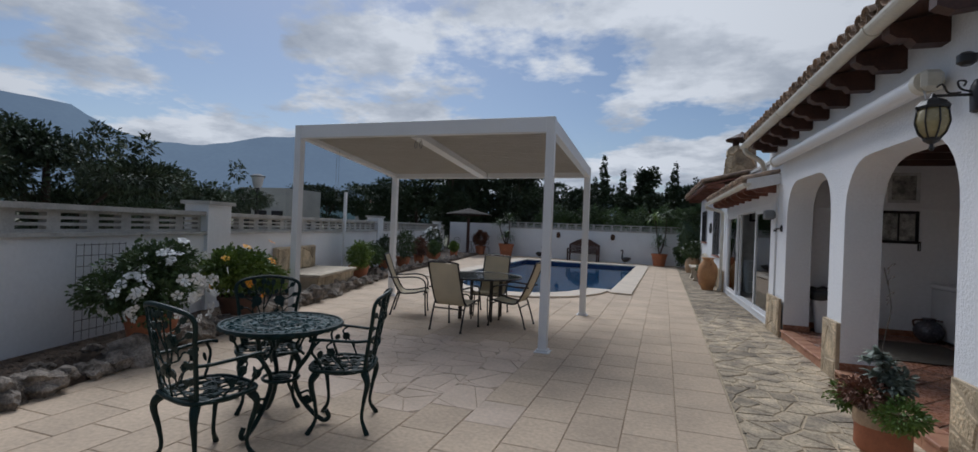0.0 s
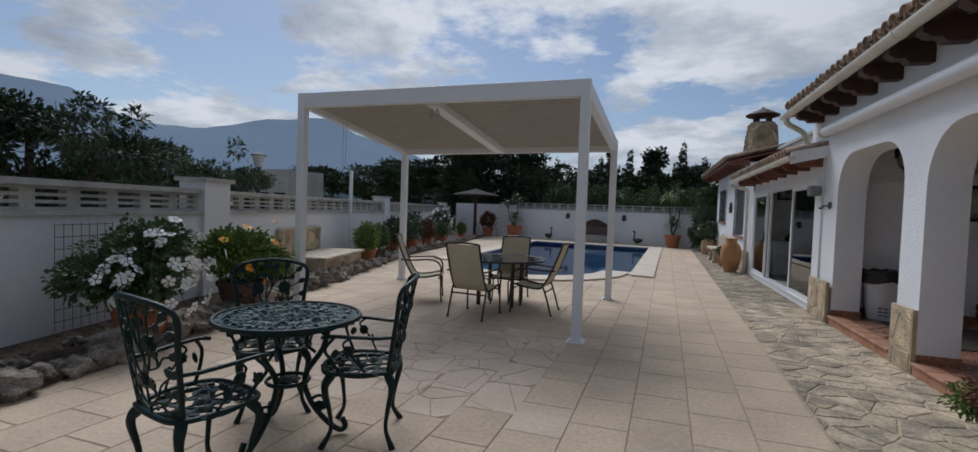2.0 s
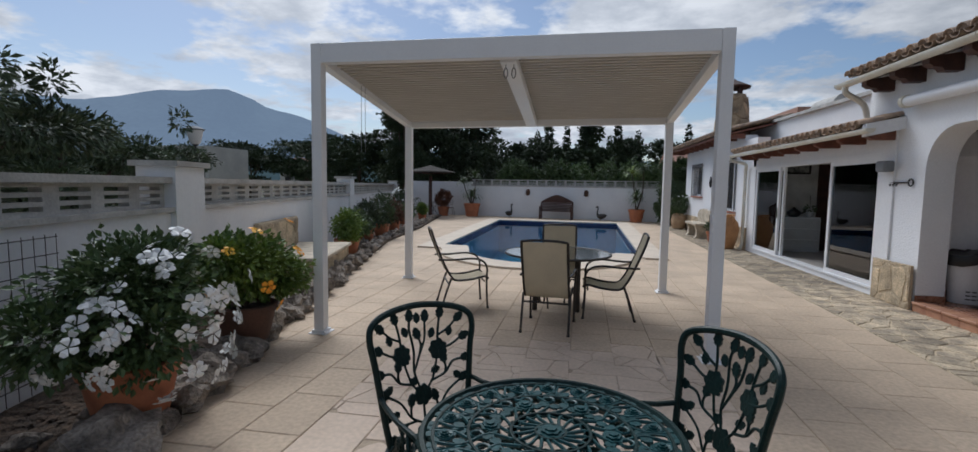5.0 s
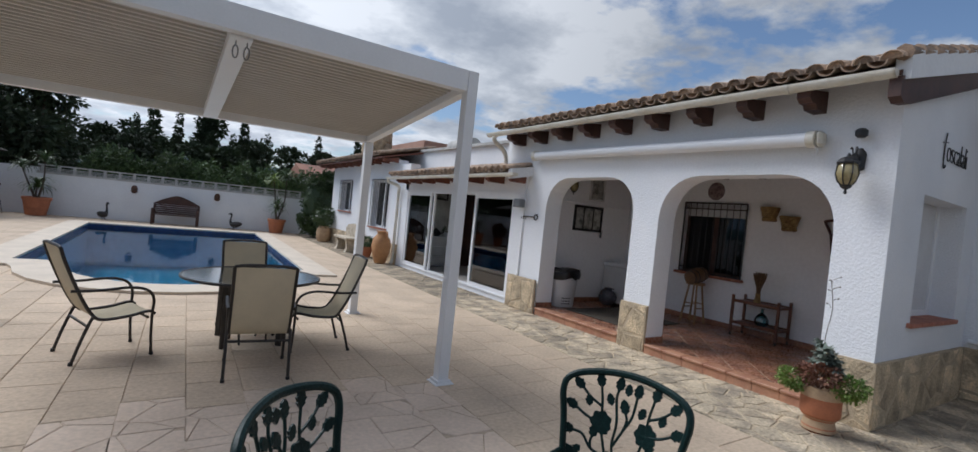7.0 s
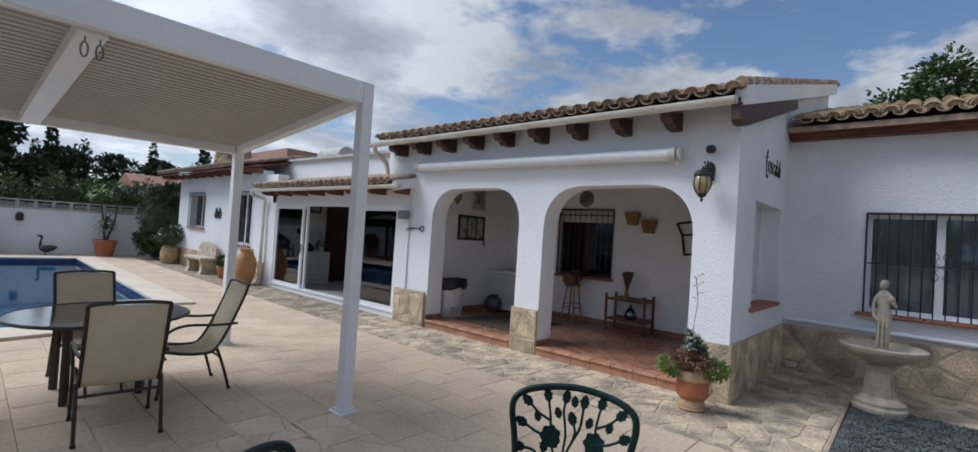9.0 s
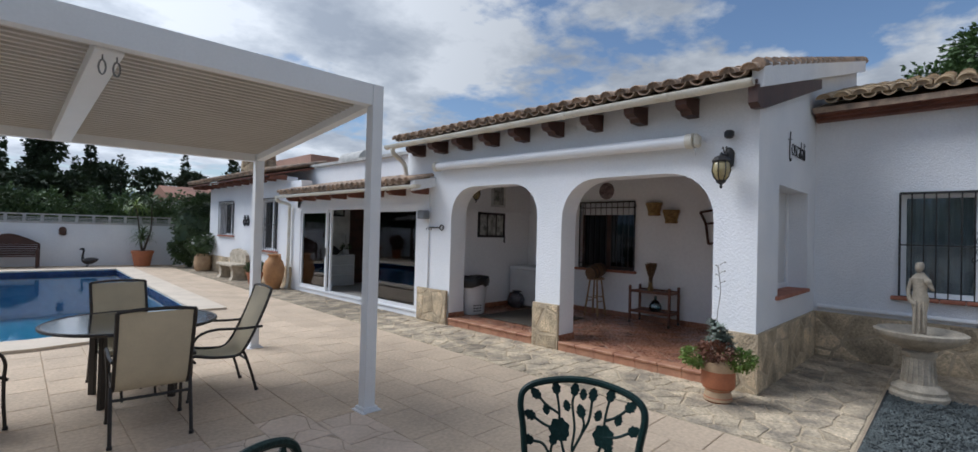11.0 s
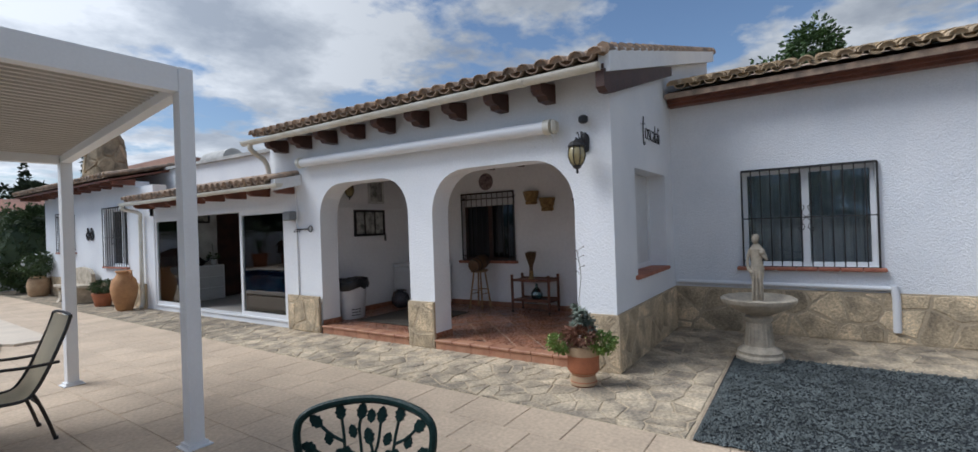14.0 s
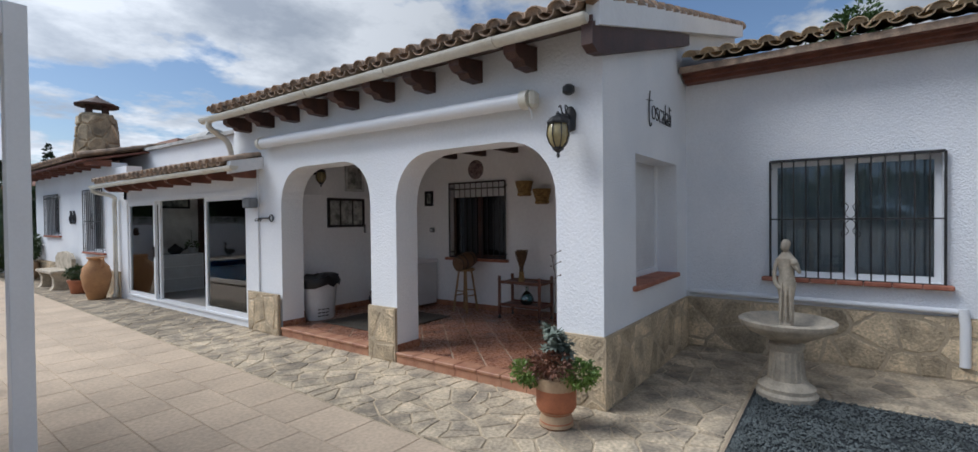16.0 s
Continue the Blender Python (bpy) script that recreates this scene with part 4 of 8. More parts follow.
bm = B(); box(bm, FX - 0.02, FX + 0.14, 10.28, 15.55, 0.10, 0.14); box(bm, FX - 0.02, FX + 0.14, 10.28, 15.55, 2.16, 2.24)
box(bm, FX - 0.02, FX + 0.14, 10.28, 10.34, 0.14, 2.16); box(bm, FX - 0.02, FX + 0.14, 15.49, 15.55, 0.14, 2.16)
part("rail", bm, "upvc", g)
door_leaf("door_1", FX + 0.0, 10.34, 11.85, "white sliding glass door leaf pushed aside")
door_leaf("door_2", FX + 0.06, 10.42, 11.95, "white sliding glass door leaf stacked behind another")
door_leaf("door_3", FX + 0.0, 14.05, 15.49, "white sliding glass door leaf at the far side", 14.09)
door_leaf("door_4", FX + 0.06, 13.95, 15.4, "white sliding glass door leaf stacked at the far side")

def frame_pic(name, m, w, h, lab, bars=2, edge="black_plastic"):
    g = thing(name, lab, "picture", m=m)
    bm = B(); t = 0.045
    box(bm, 0, w, -0.03, 0, 0, t); box(bm, 0, w, -0.03, 0, h - t, h); box(bm, 0, t, -0.03, 0, t, h - t); box(bm, w - t, w, -0.03, 0, t, h - t)
    for k in range(1, bars):
        box(bm, w * k / bars - 0.012, w * k / bars + 0.012, -0.024, 0, t, h - t)
    part("frame", bm, edge, g)
    bm = B(); box(bm, t, w - t, -0.014, 0, t, h - t); part("print", bm, "paper", g)
    return g
# things in the sun room
g = thing("chest_of_drawers", "white chest with three drawers inside the sun room", "chest of drawers")
bm = B(); box(bm, 2.45, 3.40, 15.02, 15.49, 0.12, 0.98, 0.01); part("body", bm, "upvc", g)
for k in range(3):
    bm = B(); box(bm, 2.5, 3.35, 14.99, 15.02, 0.17 + k * 0.27, 0.41 + k * 0.27, 0.006); part("drawer", bm, "white_plastic", g)
g = thing("inner_door", "dark brown timber door at the end of the sun room", "door")
bm = B(); box(bm, 3.48, 4.40, 15.43, 15.498, 0.12, 2.30, 0.01); part("leaf", bm, "wood", g)
frame_pic("picture", pose(2.55, 15.497, 2.05), 0.75, 0.28, "dark framed picture high on the sun room wall", 1)
g = thing("side_table", "small white slatted table behind the glass door", "table")
bm = B(); box(bm, 3.5, 4.1, 12.55, 13.6, 0.52, 0.56, 0.006); part("tabletop", bm, "upvc", g)
for x in (3.54, 4.06):
    for y in (12.59, 13.56):
        bm = B(); box(bm, x - 0.025, x + 0.025, y - 0.025, y + 0.025, 0.12, 0.52); part("leg", bm, "upvc", g)
g = thing("potted_orchid", "leafy plant in a small pale pot on the chest", "plant", m=pose(3.22, 15.2, 0.98))
bm = B(); lathe(bm, [(0.06, 0), (0.085, 0.14), (0.07, 0.14)], 14); part("pot", bm, "white_plastic", g)
rng = random.Random(5); P, N = crown_points(rng, 40, [(0, 0, 0.2, 0.14, 0.14, 0.07)])
vs, fs = leaves_mesh(P, 0.06, rng, normals=N); raw("leaves", vs, fs, "leaf", g)
bm = B(); tube(bm, [(0, 0, 0.14), (-0.02, 0, 0.55)], 0.006, 5); part("stem", bm, "leaf", g)
g = thing("teapot", "dark rounded teapot standing on the chest", "teapot", m=pose(2.85, 15.2, 0.98))
bm = B(); lathe(bm, [(0.09, 0), (0.15, 0.06), (0.15, 0.13), (0.08, 0.18), (0.03, 0.22), (0.02, 0.24)], 16); part("body", bm, "black_plastic", g, smooth=True)
bm = B(); tube(bm, curve_pts([(0.13, 0, 0.08), (0.24, 0, 0.12), (0.26, 0, 0.18)], 4), 0.02, 6); part("spout", bm, "black_plastic", g)

# chimney
g = thing("chimney", "round stone chimney with a small tiled cap on the far roof", "chimney")
bm = B(); lathe(bm, [(0.62, -0.9), (0.58, 0.3), (0.50, 1.1), (0.45, 1.25)], 9, (3.3, 22.0, 3.95)); part("chimney_shaft", bm, "dado", g)
for k in range(4):
    a = math.pi / 2 * k + 0.4
    bm = B(); box(bm, 3.3 + 0.3 * math.cos(a) - 0.06, 3.3 + 0.3 * math.cos(a) + 0.06, 22 + 0.3 * math.sin(a) - 0.06, 22 + 0.3 * math.sin(a) + 0.06, 5.18, 5.45); part("post", bm, "wood", g)
bm = B(); lathe(bm, [(0.58, 0), (0.60, 0.05), (0.3, 0.2), (0.08, 0.3), (0.03, 0.36)], 12, (3.3, 22.0, 5.45)); part("cap", bm, "wood", g)
rng = random.Random(12)
def shaft_r(z):
    return 0.62 - 0.17 * (z - 3.2) / 1.95
for p in stone_cells(0, 2 * math.pi * 0.55, 3.25, 5.14, 0.36, 0.03, rng, 1.3):
    bm = B(); stone_bm(bm, p, lambda u, v, w: Vector((3.3 + (shaft_r(v) - 0.02 + w) * math.cos(u / 0.55), 22.0 + (shaft_r(v) - 0.02 + w) * math.sin(u / 0.55), v)), 0.075 + rng.uniform(0, 0.03), 0.03)
    bmesh.ops.recalc_face_normals(bm, faces=list(bm.faces)); part("stone", bm, "dado", g)
g = thing("water_tank", "pale metal drum lying on the roof", "tank")
bm = B(); tube(bm, [(3.9, 15.3, 3.75), (3.9, 16.5, 3.75)], 0.3, 20); part("drum", bm, "concrete", g, smooth=True)
bm = B(); box(bm, 3.7, 4.1, 15.4, 15.5, 3.05, 3.5); part("stand", bm, "concrete", g)
bm = B(); box(bm, 3.7, 4.1, 16.3, 16.4, 3.05, 3.5); part("stand", bm, "concrete", g)

# wall lights and signs
def lantern(m, lab):
    g = thing("wall_lantern", lab, "wall lamp", m=m)
    bm = B(); lathe(bm, [(0.01, -0.17), (0.06, -0.15), (0.07, 0.02), (0.055, 0.06), (0.02, 0.1)], 12, squash=1.0)
    for v in bm.verts: v.co.x *= 0.5
    part("backplate", bm, "iron", g, smooth=True)
    bm = B(); tube(bm, [(0.0, 0, -0.02), (-0.28, 0, -0.02)], 0.012, 8)
    tube(bm, curve_pts([(-0.02, 0, 0.0), (-0.1, 0, 0.03), (-0.12, 0, 0.09), (-0.07, 0, 0.09), (-0.08, 0, 0.05)], 4), 0.008, 6)
    tube(bm, curve_pts([(-0.1, 0, 0.0), (-0.18, 0, 0.0), (-0.22, 0, 0.07), (-0.26, 0, 0.05)], 4), 0.008, 6)
    part("arm", bm, "iron", g, smooth=True)
    bm = B(); lathe(bm, [(0.115, -0.13), (0.12, -0.11), (0.09, -0.07), (0.06, -0.05), (0.03, -0.04), (0.01, 0.0)], 8, (-0.28, 0, 0)); part("cap", bm, "iron", g)
    bm = B(); lathe(bm, [(0.045, -0.37), (0.09, -0.32), (0.115, -0.24), (0.105, -0.16), (0.09, -0.13)], 16, (-0.28, 0, 0)); part("shade", bm, "lampglass", g, "amber glass globe", smooth=True)
    for k in range(8):
        a = 2 * math.pi * k / 8
        bm = B(); tube(bm, [(-0.28 + r * math.cos(a), r * math.sin(a), z) for r, z in ((0.05, -0.375), (0.095, -0.32), (0.12, -0.24), (0.11, -0.16), (0.1, -0.125))], 0.006, 5); part("rib", bm, "iron", g)
    bm = B(); lathe(bm, [(0.008, -0.47), (0.02, -0.45), (0.012, -0.42), (0.055, -0.39), (0.06, -0.365)], 12, (-0.28, 0, 0)); part("finial", bm, "iron", g, smooth=True)
    return g
lantern(pose(FX - 0.01, 4.57, 2.66) @ Matrix.Scale(0.86, 4), "black iron lantern with amber glass on the corner pier")
g = thing("floodlight", "small black sensor light above the lantern", "lamp")
bm = B(); lathe(bm, [(0.03, -0.02), (0.055, 0.0), (0.055, 0.05), (0.03, 0.07)], 12, (FX - 0.08, 4.55, 2.86)); part("head", bm, "black_plastic", g, smooth=True)
bm = B(); box(bm, FX - 0.08, FX + 0.002, 4.53, 4.57, 2.88, 2.92); part("bracket", bm, "black_plastic", g)
g = thing("wall_speaker", "grey floodlight housing beside the sliding doors", "lamp")
bm = B(); box(bm, FX - 0.20, FX - 0.05, 9.92, 10.14, 1.93, 2.09, 0.02); part("body", bm, "curtain", g)
bm = B(); box(bm, FX - 0.06, FX + 0.0, 9.99, 10.07, 1.96, 2.05); part("bracket", bm, "black_plastic", g)
g = thing("key_hook", "black iron key-shaped hook rack on the wall", "hook")
bm = B(); tube(bm, [(FX - 0.02, 9.66, 1.77), (FX - 0.02, 10.04, 1.77)], 0.012, 6)
tube(bm, [(FX - 0.02, 9.61 + 0.05 * math.cos(a), 1.77 + 0.05 * math.sin(a)) for a in (2 * math.pi * k / 12 for k in range(12))], 0.010, 6, closed=True)
for y in (9.89, 9.96, 10.03):
    tube(bm, [(FX - 0.02, y, 1.77), (FX - 0.04, y, 1.72), (FX - 0.05, y, 1.75)], 0.008, 5)
tube(bm, [(FX - 0.02, 10.03, 1.77), (FX - 0.02, 10.03, 1.83)], 0.008, 5)
box(bm, FX - 0.02, FX + 0.002, 9.81, 9.83, 1.76, 1.78)
part("key", bm, "iron", g)
g = thing("house_number", "black iron figure plate on the far wing", "sign")
bm = B()
for cy in (19.35, 19.62):
    tube(bm, curve_pts([(FX - 0.02, cy, 1.95), (FX - 0.02, cy + 0.1, 1.85), (FX - 0.02, cy, 1.72), (FX - 0.02, cy - 0.1, 1.85), (FX - 0.02, cy + 0.02, 2.05)], 5), 0.025, 6)
tube(bm, [(FX - 0.02, 19.25, 1.98), (FX - 0.02, 19.75, 1.98)], 0.012, 6); box(bm, FX - 0.03, FX + 0.01, 19.48, 19.5, 1.88, 1.92)
part("figures", bm, "iron", g)
txt = bpy.data.curves.new("house_name", "FONT")
txt.body, txt.size, txt.extrude, txt.space_character, txt.offset = "oscalali", 0.30, 0.005, 0.9, -0.009
ob = tagged(new("house_name_sign", txt), "black metal cursive house name on the gable wall", "sign")
txt.materials.append(M["iron"])
ob.matrix_world = pose(3.33, PORCH_Y0 - 0.015, 2.80, 90, 0, 0) @ Matrix.Diagonal((1.0, 1.25, 1.0, 1.0))
bm = B(); yt = PORCH_Y0 - 0.012
tube(bm, curve_pts([(3.30, yt, 3.10), (3.265, yt, 2.95), (3.27, yt, 2.76), (3.31, yt, 2.72), (3.345, yt, 2.76)], 5), 0.007, 5); tube(bm, [(3.19, yt, 2.985), (3.37, yt, 3.01)], 0.006, 5)
bm.transform(ob.matrix_world.inverted()); part("initial_letter", bm, "iron", ob)

# ---- porch things ----
frame_pic("picture", pose(3.17, 9.838, 1.60), 0.80, 0.52, "black framed three-part picture on the porch wall", 3)
g = frame_pic("picture", pose(RX + 0.002, 9.05, 1.98, 0, 0, -90), 0.20, 0.28, "small black framed picture beside the porch window", 1)
frame_pic("picture", pose(3.55, 9.838, 2.25), 0.42, 0.48, "pale faded print above the ledge", 1, "frame_edge")
g = thing("plate", "round painted ceramic plate hung above the porch window", "plate")
bm = B(); lathe(bm, [(0.17, 0), (0.165, 0.012), (0.11, 0.02), (0.1, 0.028), (0.02, 0.026)], 24)
for v in bm.verts: v.co = Matrix.Rotation(radians(-90), 3, "Y") @ v.co
part("disc", bm, "blue_ceramic", g, smooth=True); g.matrix_world = pose(RX + 0.002, 7.83, 2.60)
for y, z in ((6.80, 2.24), (6.47, 2.10)):
    g = thing("wall_basket", "small woven half basket hung on the porch wall", "basket", "baskets on the porch wall")
    bm = B()
    for k in range(7):
        r = 0.085 + 0.06 * k / 6 - 0.0
        tube(bm, [(RX - 0.01 - abs(r * math.sin(a)), y + r * math.cos(a), z - 0.13 + 0.035 * k) for a in (math.pi * j / 10 for j in range(11))], 0.02, 6)
    part("weave", bm, "straw", g, smooth=True)
    bm = B(); prism(bm, [(RX - 0.01, y - 0.12), (RX - 0.14, y - 0.06), (RX - 0.15, y + 0.06), (RX - 0.01, y + 0.12)], "z", z - 0.14, z - 0.10); part("base", bm, "straw", g)
g = thing("yoke", "dark wooden yoke frame hung on the porch wall", "tool")
bm = B(); tube(bm, [(RX - 0.03, 5.95, 2.15), (RX - 0.03, 5.85, 1.95), (RX - 0.03, 5.80, 1.60)], 0.022, 8); tube(bm, [(RX - 0.03, 5.95, 2.15), (RX - 0.03, 5.3, 2.25)], 0.02, 8)
tube(bm, [(RX - 0.03, 5.85, 1.95), (RX - 0.03, 5.3, 2.0)], 0.018, 8); tube(bm, [(RX - 0.03, 5.80, 1.60), (RX - 0.03, 5.3, 1.72)], 0.018, 8); part("bars", bm, "wood", g)
# stool and barrel
g = thing("stool", "pale turned wooden stool against the porch wall", "stool", m=pose(4.52, 7.85, FLOOR_Z))
bm = B(); lathe(bm, [(0.15, 0.70), (0.17, 0.71), (0.17, 0.735), (0.15, 0.745)], 18); part("seat", bm, "oak", g, smooth=True)
for k in range(4):
    a = math.pi / 4 + math.pi / 2 * k
    bm = B(); tube(bm, [(0.11 * math.cos(a), 0.11 * math.sin(a), 0.70), (0.21 * math.cos(a), 0.21 * math.sin(a), 0.0)], [0.016, 0.02], 8); part("leg", bm, "oak", g)
for k in range(4):
    a, b = math.pi / 4 + math.pi / 2 * k, math.pi / 4 + math.pi / 2 * (k + 1)
    z = 0.28 + 0.08 * (k % 2); r = 0.21 - 0.1 * z / 0.7
    bm = B(); tube(bm, [(r * math.cos(a), r * math.sin(a), z), (r * math.cos(b), r * math.sin(b), z)], 0.010, 6); part("stretcher", bm, "oak", g)
g = thing("barrel", "small wooden cask with dark hoops lying on the stool", "barrel", m=pose(4.52, 7.85, FLOOR_Z + 0.745 + 0.125) @ Matrix.Scale(1.12, 4))
bm = B(); lathe(bm, [(0.095, -0.18), (0.105, -0.178), (0.125, -0.06), (0.125, 0.06), (0.105, 0.178), (0.095, 0.18)], 18)
for v in bm.verts: v.co = Matrix.Rotation(radians(78), 3, "Y") @ v.co
part("staves", bm, "cask", g, smooth=True)
for t, r in ((-0.165, 0.108), (-0.08, 0.124), (0.08, 0.124), (0.165, 0.108)):
    bm = B(); lathe(bm, [(r, t - 0.012), (r + 0.004, t), (r, t + 0.012)], 18)
    for v in bm.verts: v.co = Matrix.Rotation(radians(78), 3, "Y") @ v.co
    part("hoop", bm, "iron", g, smooth=True)
# trolley
g = thing("serving_trolley", "red-brown wooden trolley with two shelves on castors", "trolley")
TX, TY0, TY1 = 4.55, 6.28, 7.02
for x in (TX - 0.19, TX + 0.19):
    for y in (TY0, TY1):
        bm = B(); box(bm, x - 0.02, x + 0.02, y - 0.02, y + 0.02, FLOOR_Z + 0.06, FLOOR_Z + 0.68, 0.005); part("leg", bm, "mahogany", g)
        bm = B(); lathe(bm, [(0.01, 0), (0.025, 0.02), (0.01, 0.055)], 8, (x, y, FLOOR_Z)); part("castor", bm, "iron", g)
for z in (FLOOR_Z + 0.20, FLOOR_Z + 0.56):
    bm = B(); box(bm, TX - 0.2, TX + 0.2, TY0 - 0.01, TY1 + 0.01, z, z + 0.03, 0.006); part("shelf", bm, "mahogany", g)
    for x in (TX - 0.2, TX + 0.2):
        bm = B(); box(bm, x - 0.01, x + 0.01, TY0 + 0.02, TY1 - 0.02, z + 0.03, z + 0.05); part("rail", bm, "mahogany", g)
g = thing("vase", "narrow woven vase holding a bunch of dried stalks", "vase", m=pose(TX, 6.72, FLOOR_Z + 0.59))
bm = B(); lathe(bm, [(0.055, 0), (0.055, 0.02), (0.038, 0.10), (0.042, 0.15), (0.034, 0.15)], 14); part("vessel", bm, "straw", g, smooth=True)
rng = random.Random(9); bm = B()
for k in range(110):
    a, r, h = rng.uniform(0, 6.28), 0.105 * math.sqrt(rng.random()), rng.uniform(-0.03, 0.02)
    c, d = math.cos(a), math.sin(a)
    tube(bm, [(0.25 * r * c, 0.25 * r * d, 0.10), (0.35 * r * c, 0.35 * r * d, 0.24), (0.85 * r * c, 0.85 * r * d, 0.40), (r * c, r * d, 0.49 + h)], [0.003, 0.003, 0.006, 0.007], 4)
part("dried_stalks", bm, "dry_grass", g)
g = thing("demijohn", "blue-green glass demijohn on the trolley's lower shelf", "bottle", m=pose(TX, 6.62, FLOOR_Z + 0.23))
bm = B(); lathe(bm, [(0.07, 0), (0.105, 0.04), (0.11, 0.10), (0.07, 0.17), (0.025, 0.21), (0.022, 0.27), (0.032, 0.28)], 20); part("glass_body", bm, "bottleglass", g, smooth=True)
# left part of the porch
g = thing("laundry_bin", "white slatted plastic bin with a black liner folded over its rim", "bin", m=pose(2.74, 9.46, FLOOR_Z) @ Matrix.Diagonal((1.15, 1.15, 1.05, 1)))
bm = B(); lathe(bm, [(0.20, 0), (0.21, 0.02), (0.26, 0.60), (0.275, 0.61), (0.25, 0.6)], 20, squash=0.75); part("body", bm, "white_plastic", g, smooth=True)
for i in (4, 5, 6):
    for j in range(3):
        a = 2 * math.pi * i / 24 + math.pi
        r = 0.212 + 0.008 * j
        bm = B(); box(bm, -0.002, 0.004, -0.020, 0.020, 0.06 + j * 0.05, 0.075 + j * 0.05, 0, pose(r * math.cos(a), 0.75 * r * math.sin(a), 0, 0, 0, math.degrees(a))); part("slot", bm, "dark", g)

bm = B(); lathe(bm, [(0.28, 0.52), (0.30, 0.60), (0.28, 0.66), (0.1, 0.67)], 16, squash=0.78)
for v in bm.verts: v.co += Vector((0.03 * math.sin(v.co.y * 40), 0.0, 0.03 * math.sin(v.co.x * 25 + v.co.y * 19)))
part("liner", bm, "black_plastic", g, smooth=True)
g = thing("chest_freezer", "white box freezer in the corner of the porch", "freezer")
bm = B(); box(bm, 4.15, 4.80, 8.75, 9.80, FLOOR_Z + 0.03, FLOOR_Z + 0.80, 0.02); part("body", bm, "white_plastic", g)
bm = B(); box(bm, 4.13, 4.80, 8.73, 9.80, FLOOR_Z + 0.80, FLOOR_Z + 0.86, 0.015); part("lid", bm, "upvc", g)
g = thing("ceramic_pot", "dark glazed striped jar on the porch floor", "jar", m=pose(3.98, 9.45, FLOOR_Z))
bm = B(); lathe(bm, [(0.09, 0), (0.17, 0.08), (0.19, 0.18), (0.14, 0.28), (0.07, 0.32), (0.085, 0.36), (0.07, 0.36)], 20); part("body", bm, "jar_glaze", g, smooth=True)
for s in (-1, 1):
    bm = B(); tube(bm, curve_pts([(0.08 * s, 0, 0.33), (0.19 * s, 0, 0.31), (0.18 * s, 0, 0.22)], 4), 0.015, 6); part("handle", bm, "wood", g)
g = thing("doormat", "flat brown mat on the porch tiles", "mat")
bm = B(); box(bm, 2.55, 4.0, 7.75, 9.15, FLOOR_Z + 0.002, FLOOR_Z + 0.014, 0.004); part("carpet", bm, "doormat", g)
g = thing("storage_box", "grey box against the porch's near wall", "box")
bm = B(); box(bm, 3.1, 3.7, 4.62, 5.0, FLOOR_Z, FLOOR_Z + 0.55, 0.01); part("body", bm, "concrete", g)
lantern(pose(2.92, 9.84, 2.62, 0, 0, 90) @ Matrix.Scale(0.7, 4), "black iron lantern on the porch's inner wall")

g = thing("wall_switch", "small grey switch box on the porch's back wall", "switch")
bm = B(); box(bm, RX - 0.03, RX + 0.005, 8.84, 8.93, 1.48, 1.57, 0.006); part("plate", bm, "curtain", g)
bm = B(); box(bm, RX - 0.038, RX - 0.03, 8.865, 8.905, 1.505, 1.545, 0.003); part("rocker", bm, "white_plastic", g)
g = thing("thermometer", "slim dark thermometer hung below the framed picture", "thermometer")
bm = B(); box(bm, 3.97, 4.01, 9.82, 9.842, 1.49, 1.64, 0.004); part("plate", bm, "iron", g)
bm = B(); tube(bm, [(3.99, 9.817, 1.51), (3.99, 9.817, 1.62)], 0.004, 6); part("tube", bm, "white_plastic", g)

# ---- pergola ----
pg = thing("pergola", "white powder-coated aluminium pergola with a closed louvred roof", "pergola")
PC = {(0, 0): (-5.35, 6.72, 3.07), (1, 0): (-1.345, 6.65, 3.065), (0, 1): (-5.46, 10.0, 2.79), (1, 1): (-1.235, 9.78, 2.81)}
def pp(s, t, dz=0.0):
    q = Vector((0, 0, 0))
    for (i, j), c in PC.items():
        q += Vector(c) * ((s if i else 1 - s) * (t if j else 1 - t))
    return q + Vector((0, 0, dz))
def beam(name, a, b, half, z0, z1, parent=pg, mat="white_metal"):
    """A box beam between two points of the roof plane, from z0 to z1 over them."""
    a, b = Vector(a), Vector(b)
    d = (b - a).normalized(); s = Vector((-d.y, d.x, 0)).normalized() * half
    bm = B(); v = [bm.verts.new(p + o + Vector((0, 0, z))) for p in (a, b) for o in (-s, s) for z in (z0, z1)]
    for f in ((0, 1, 3, 2), (4, 6, 7, 5), (0, 4, 5, 1), (2, 3, 7, 6), (0, 2, 6, 4), (1, 5, 7, 3)): bm.faces.new([v[i] for i in f])
    bmesh.ops.recalc_face_normals(bm, faces=list(bm.faces))
    bmesh.ops.bevel(bm, geom=list(bm.edges), offset=0.004, segments=1, affect="EDGES")
    return part(name, bm, mat, parent)
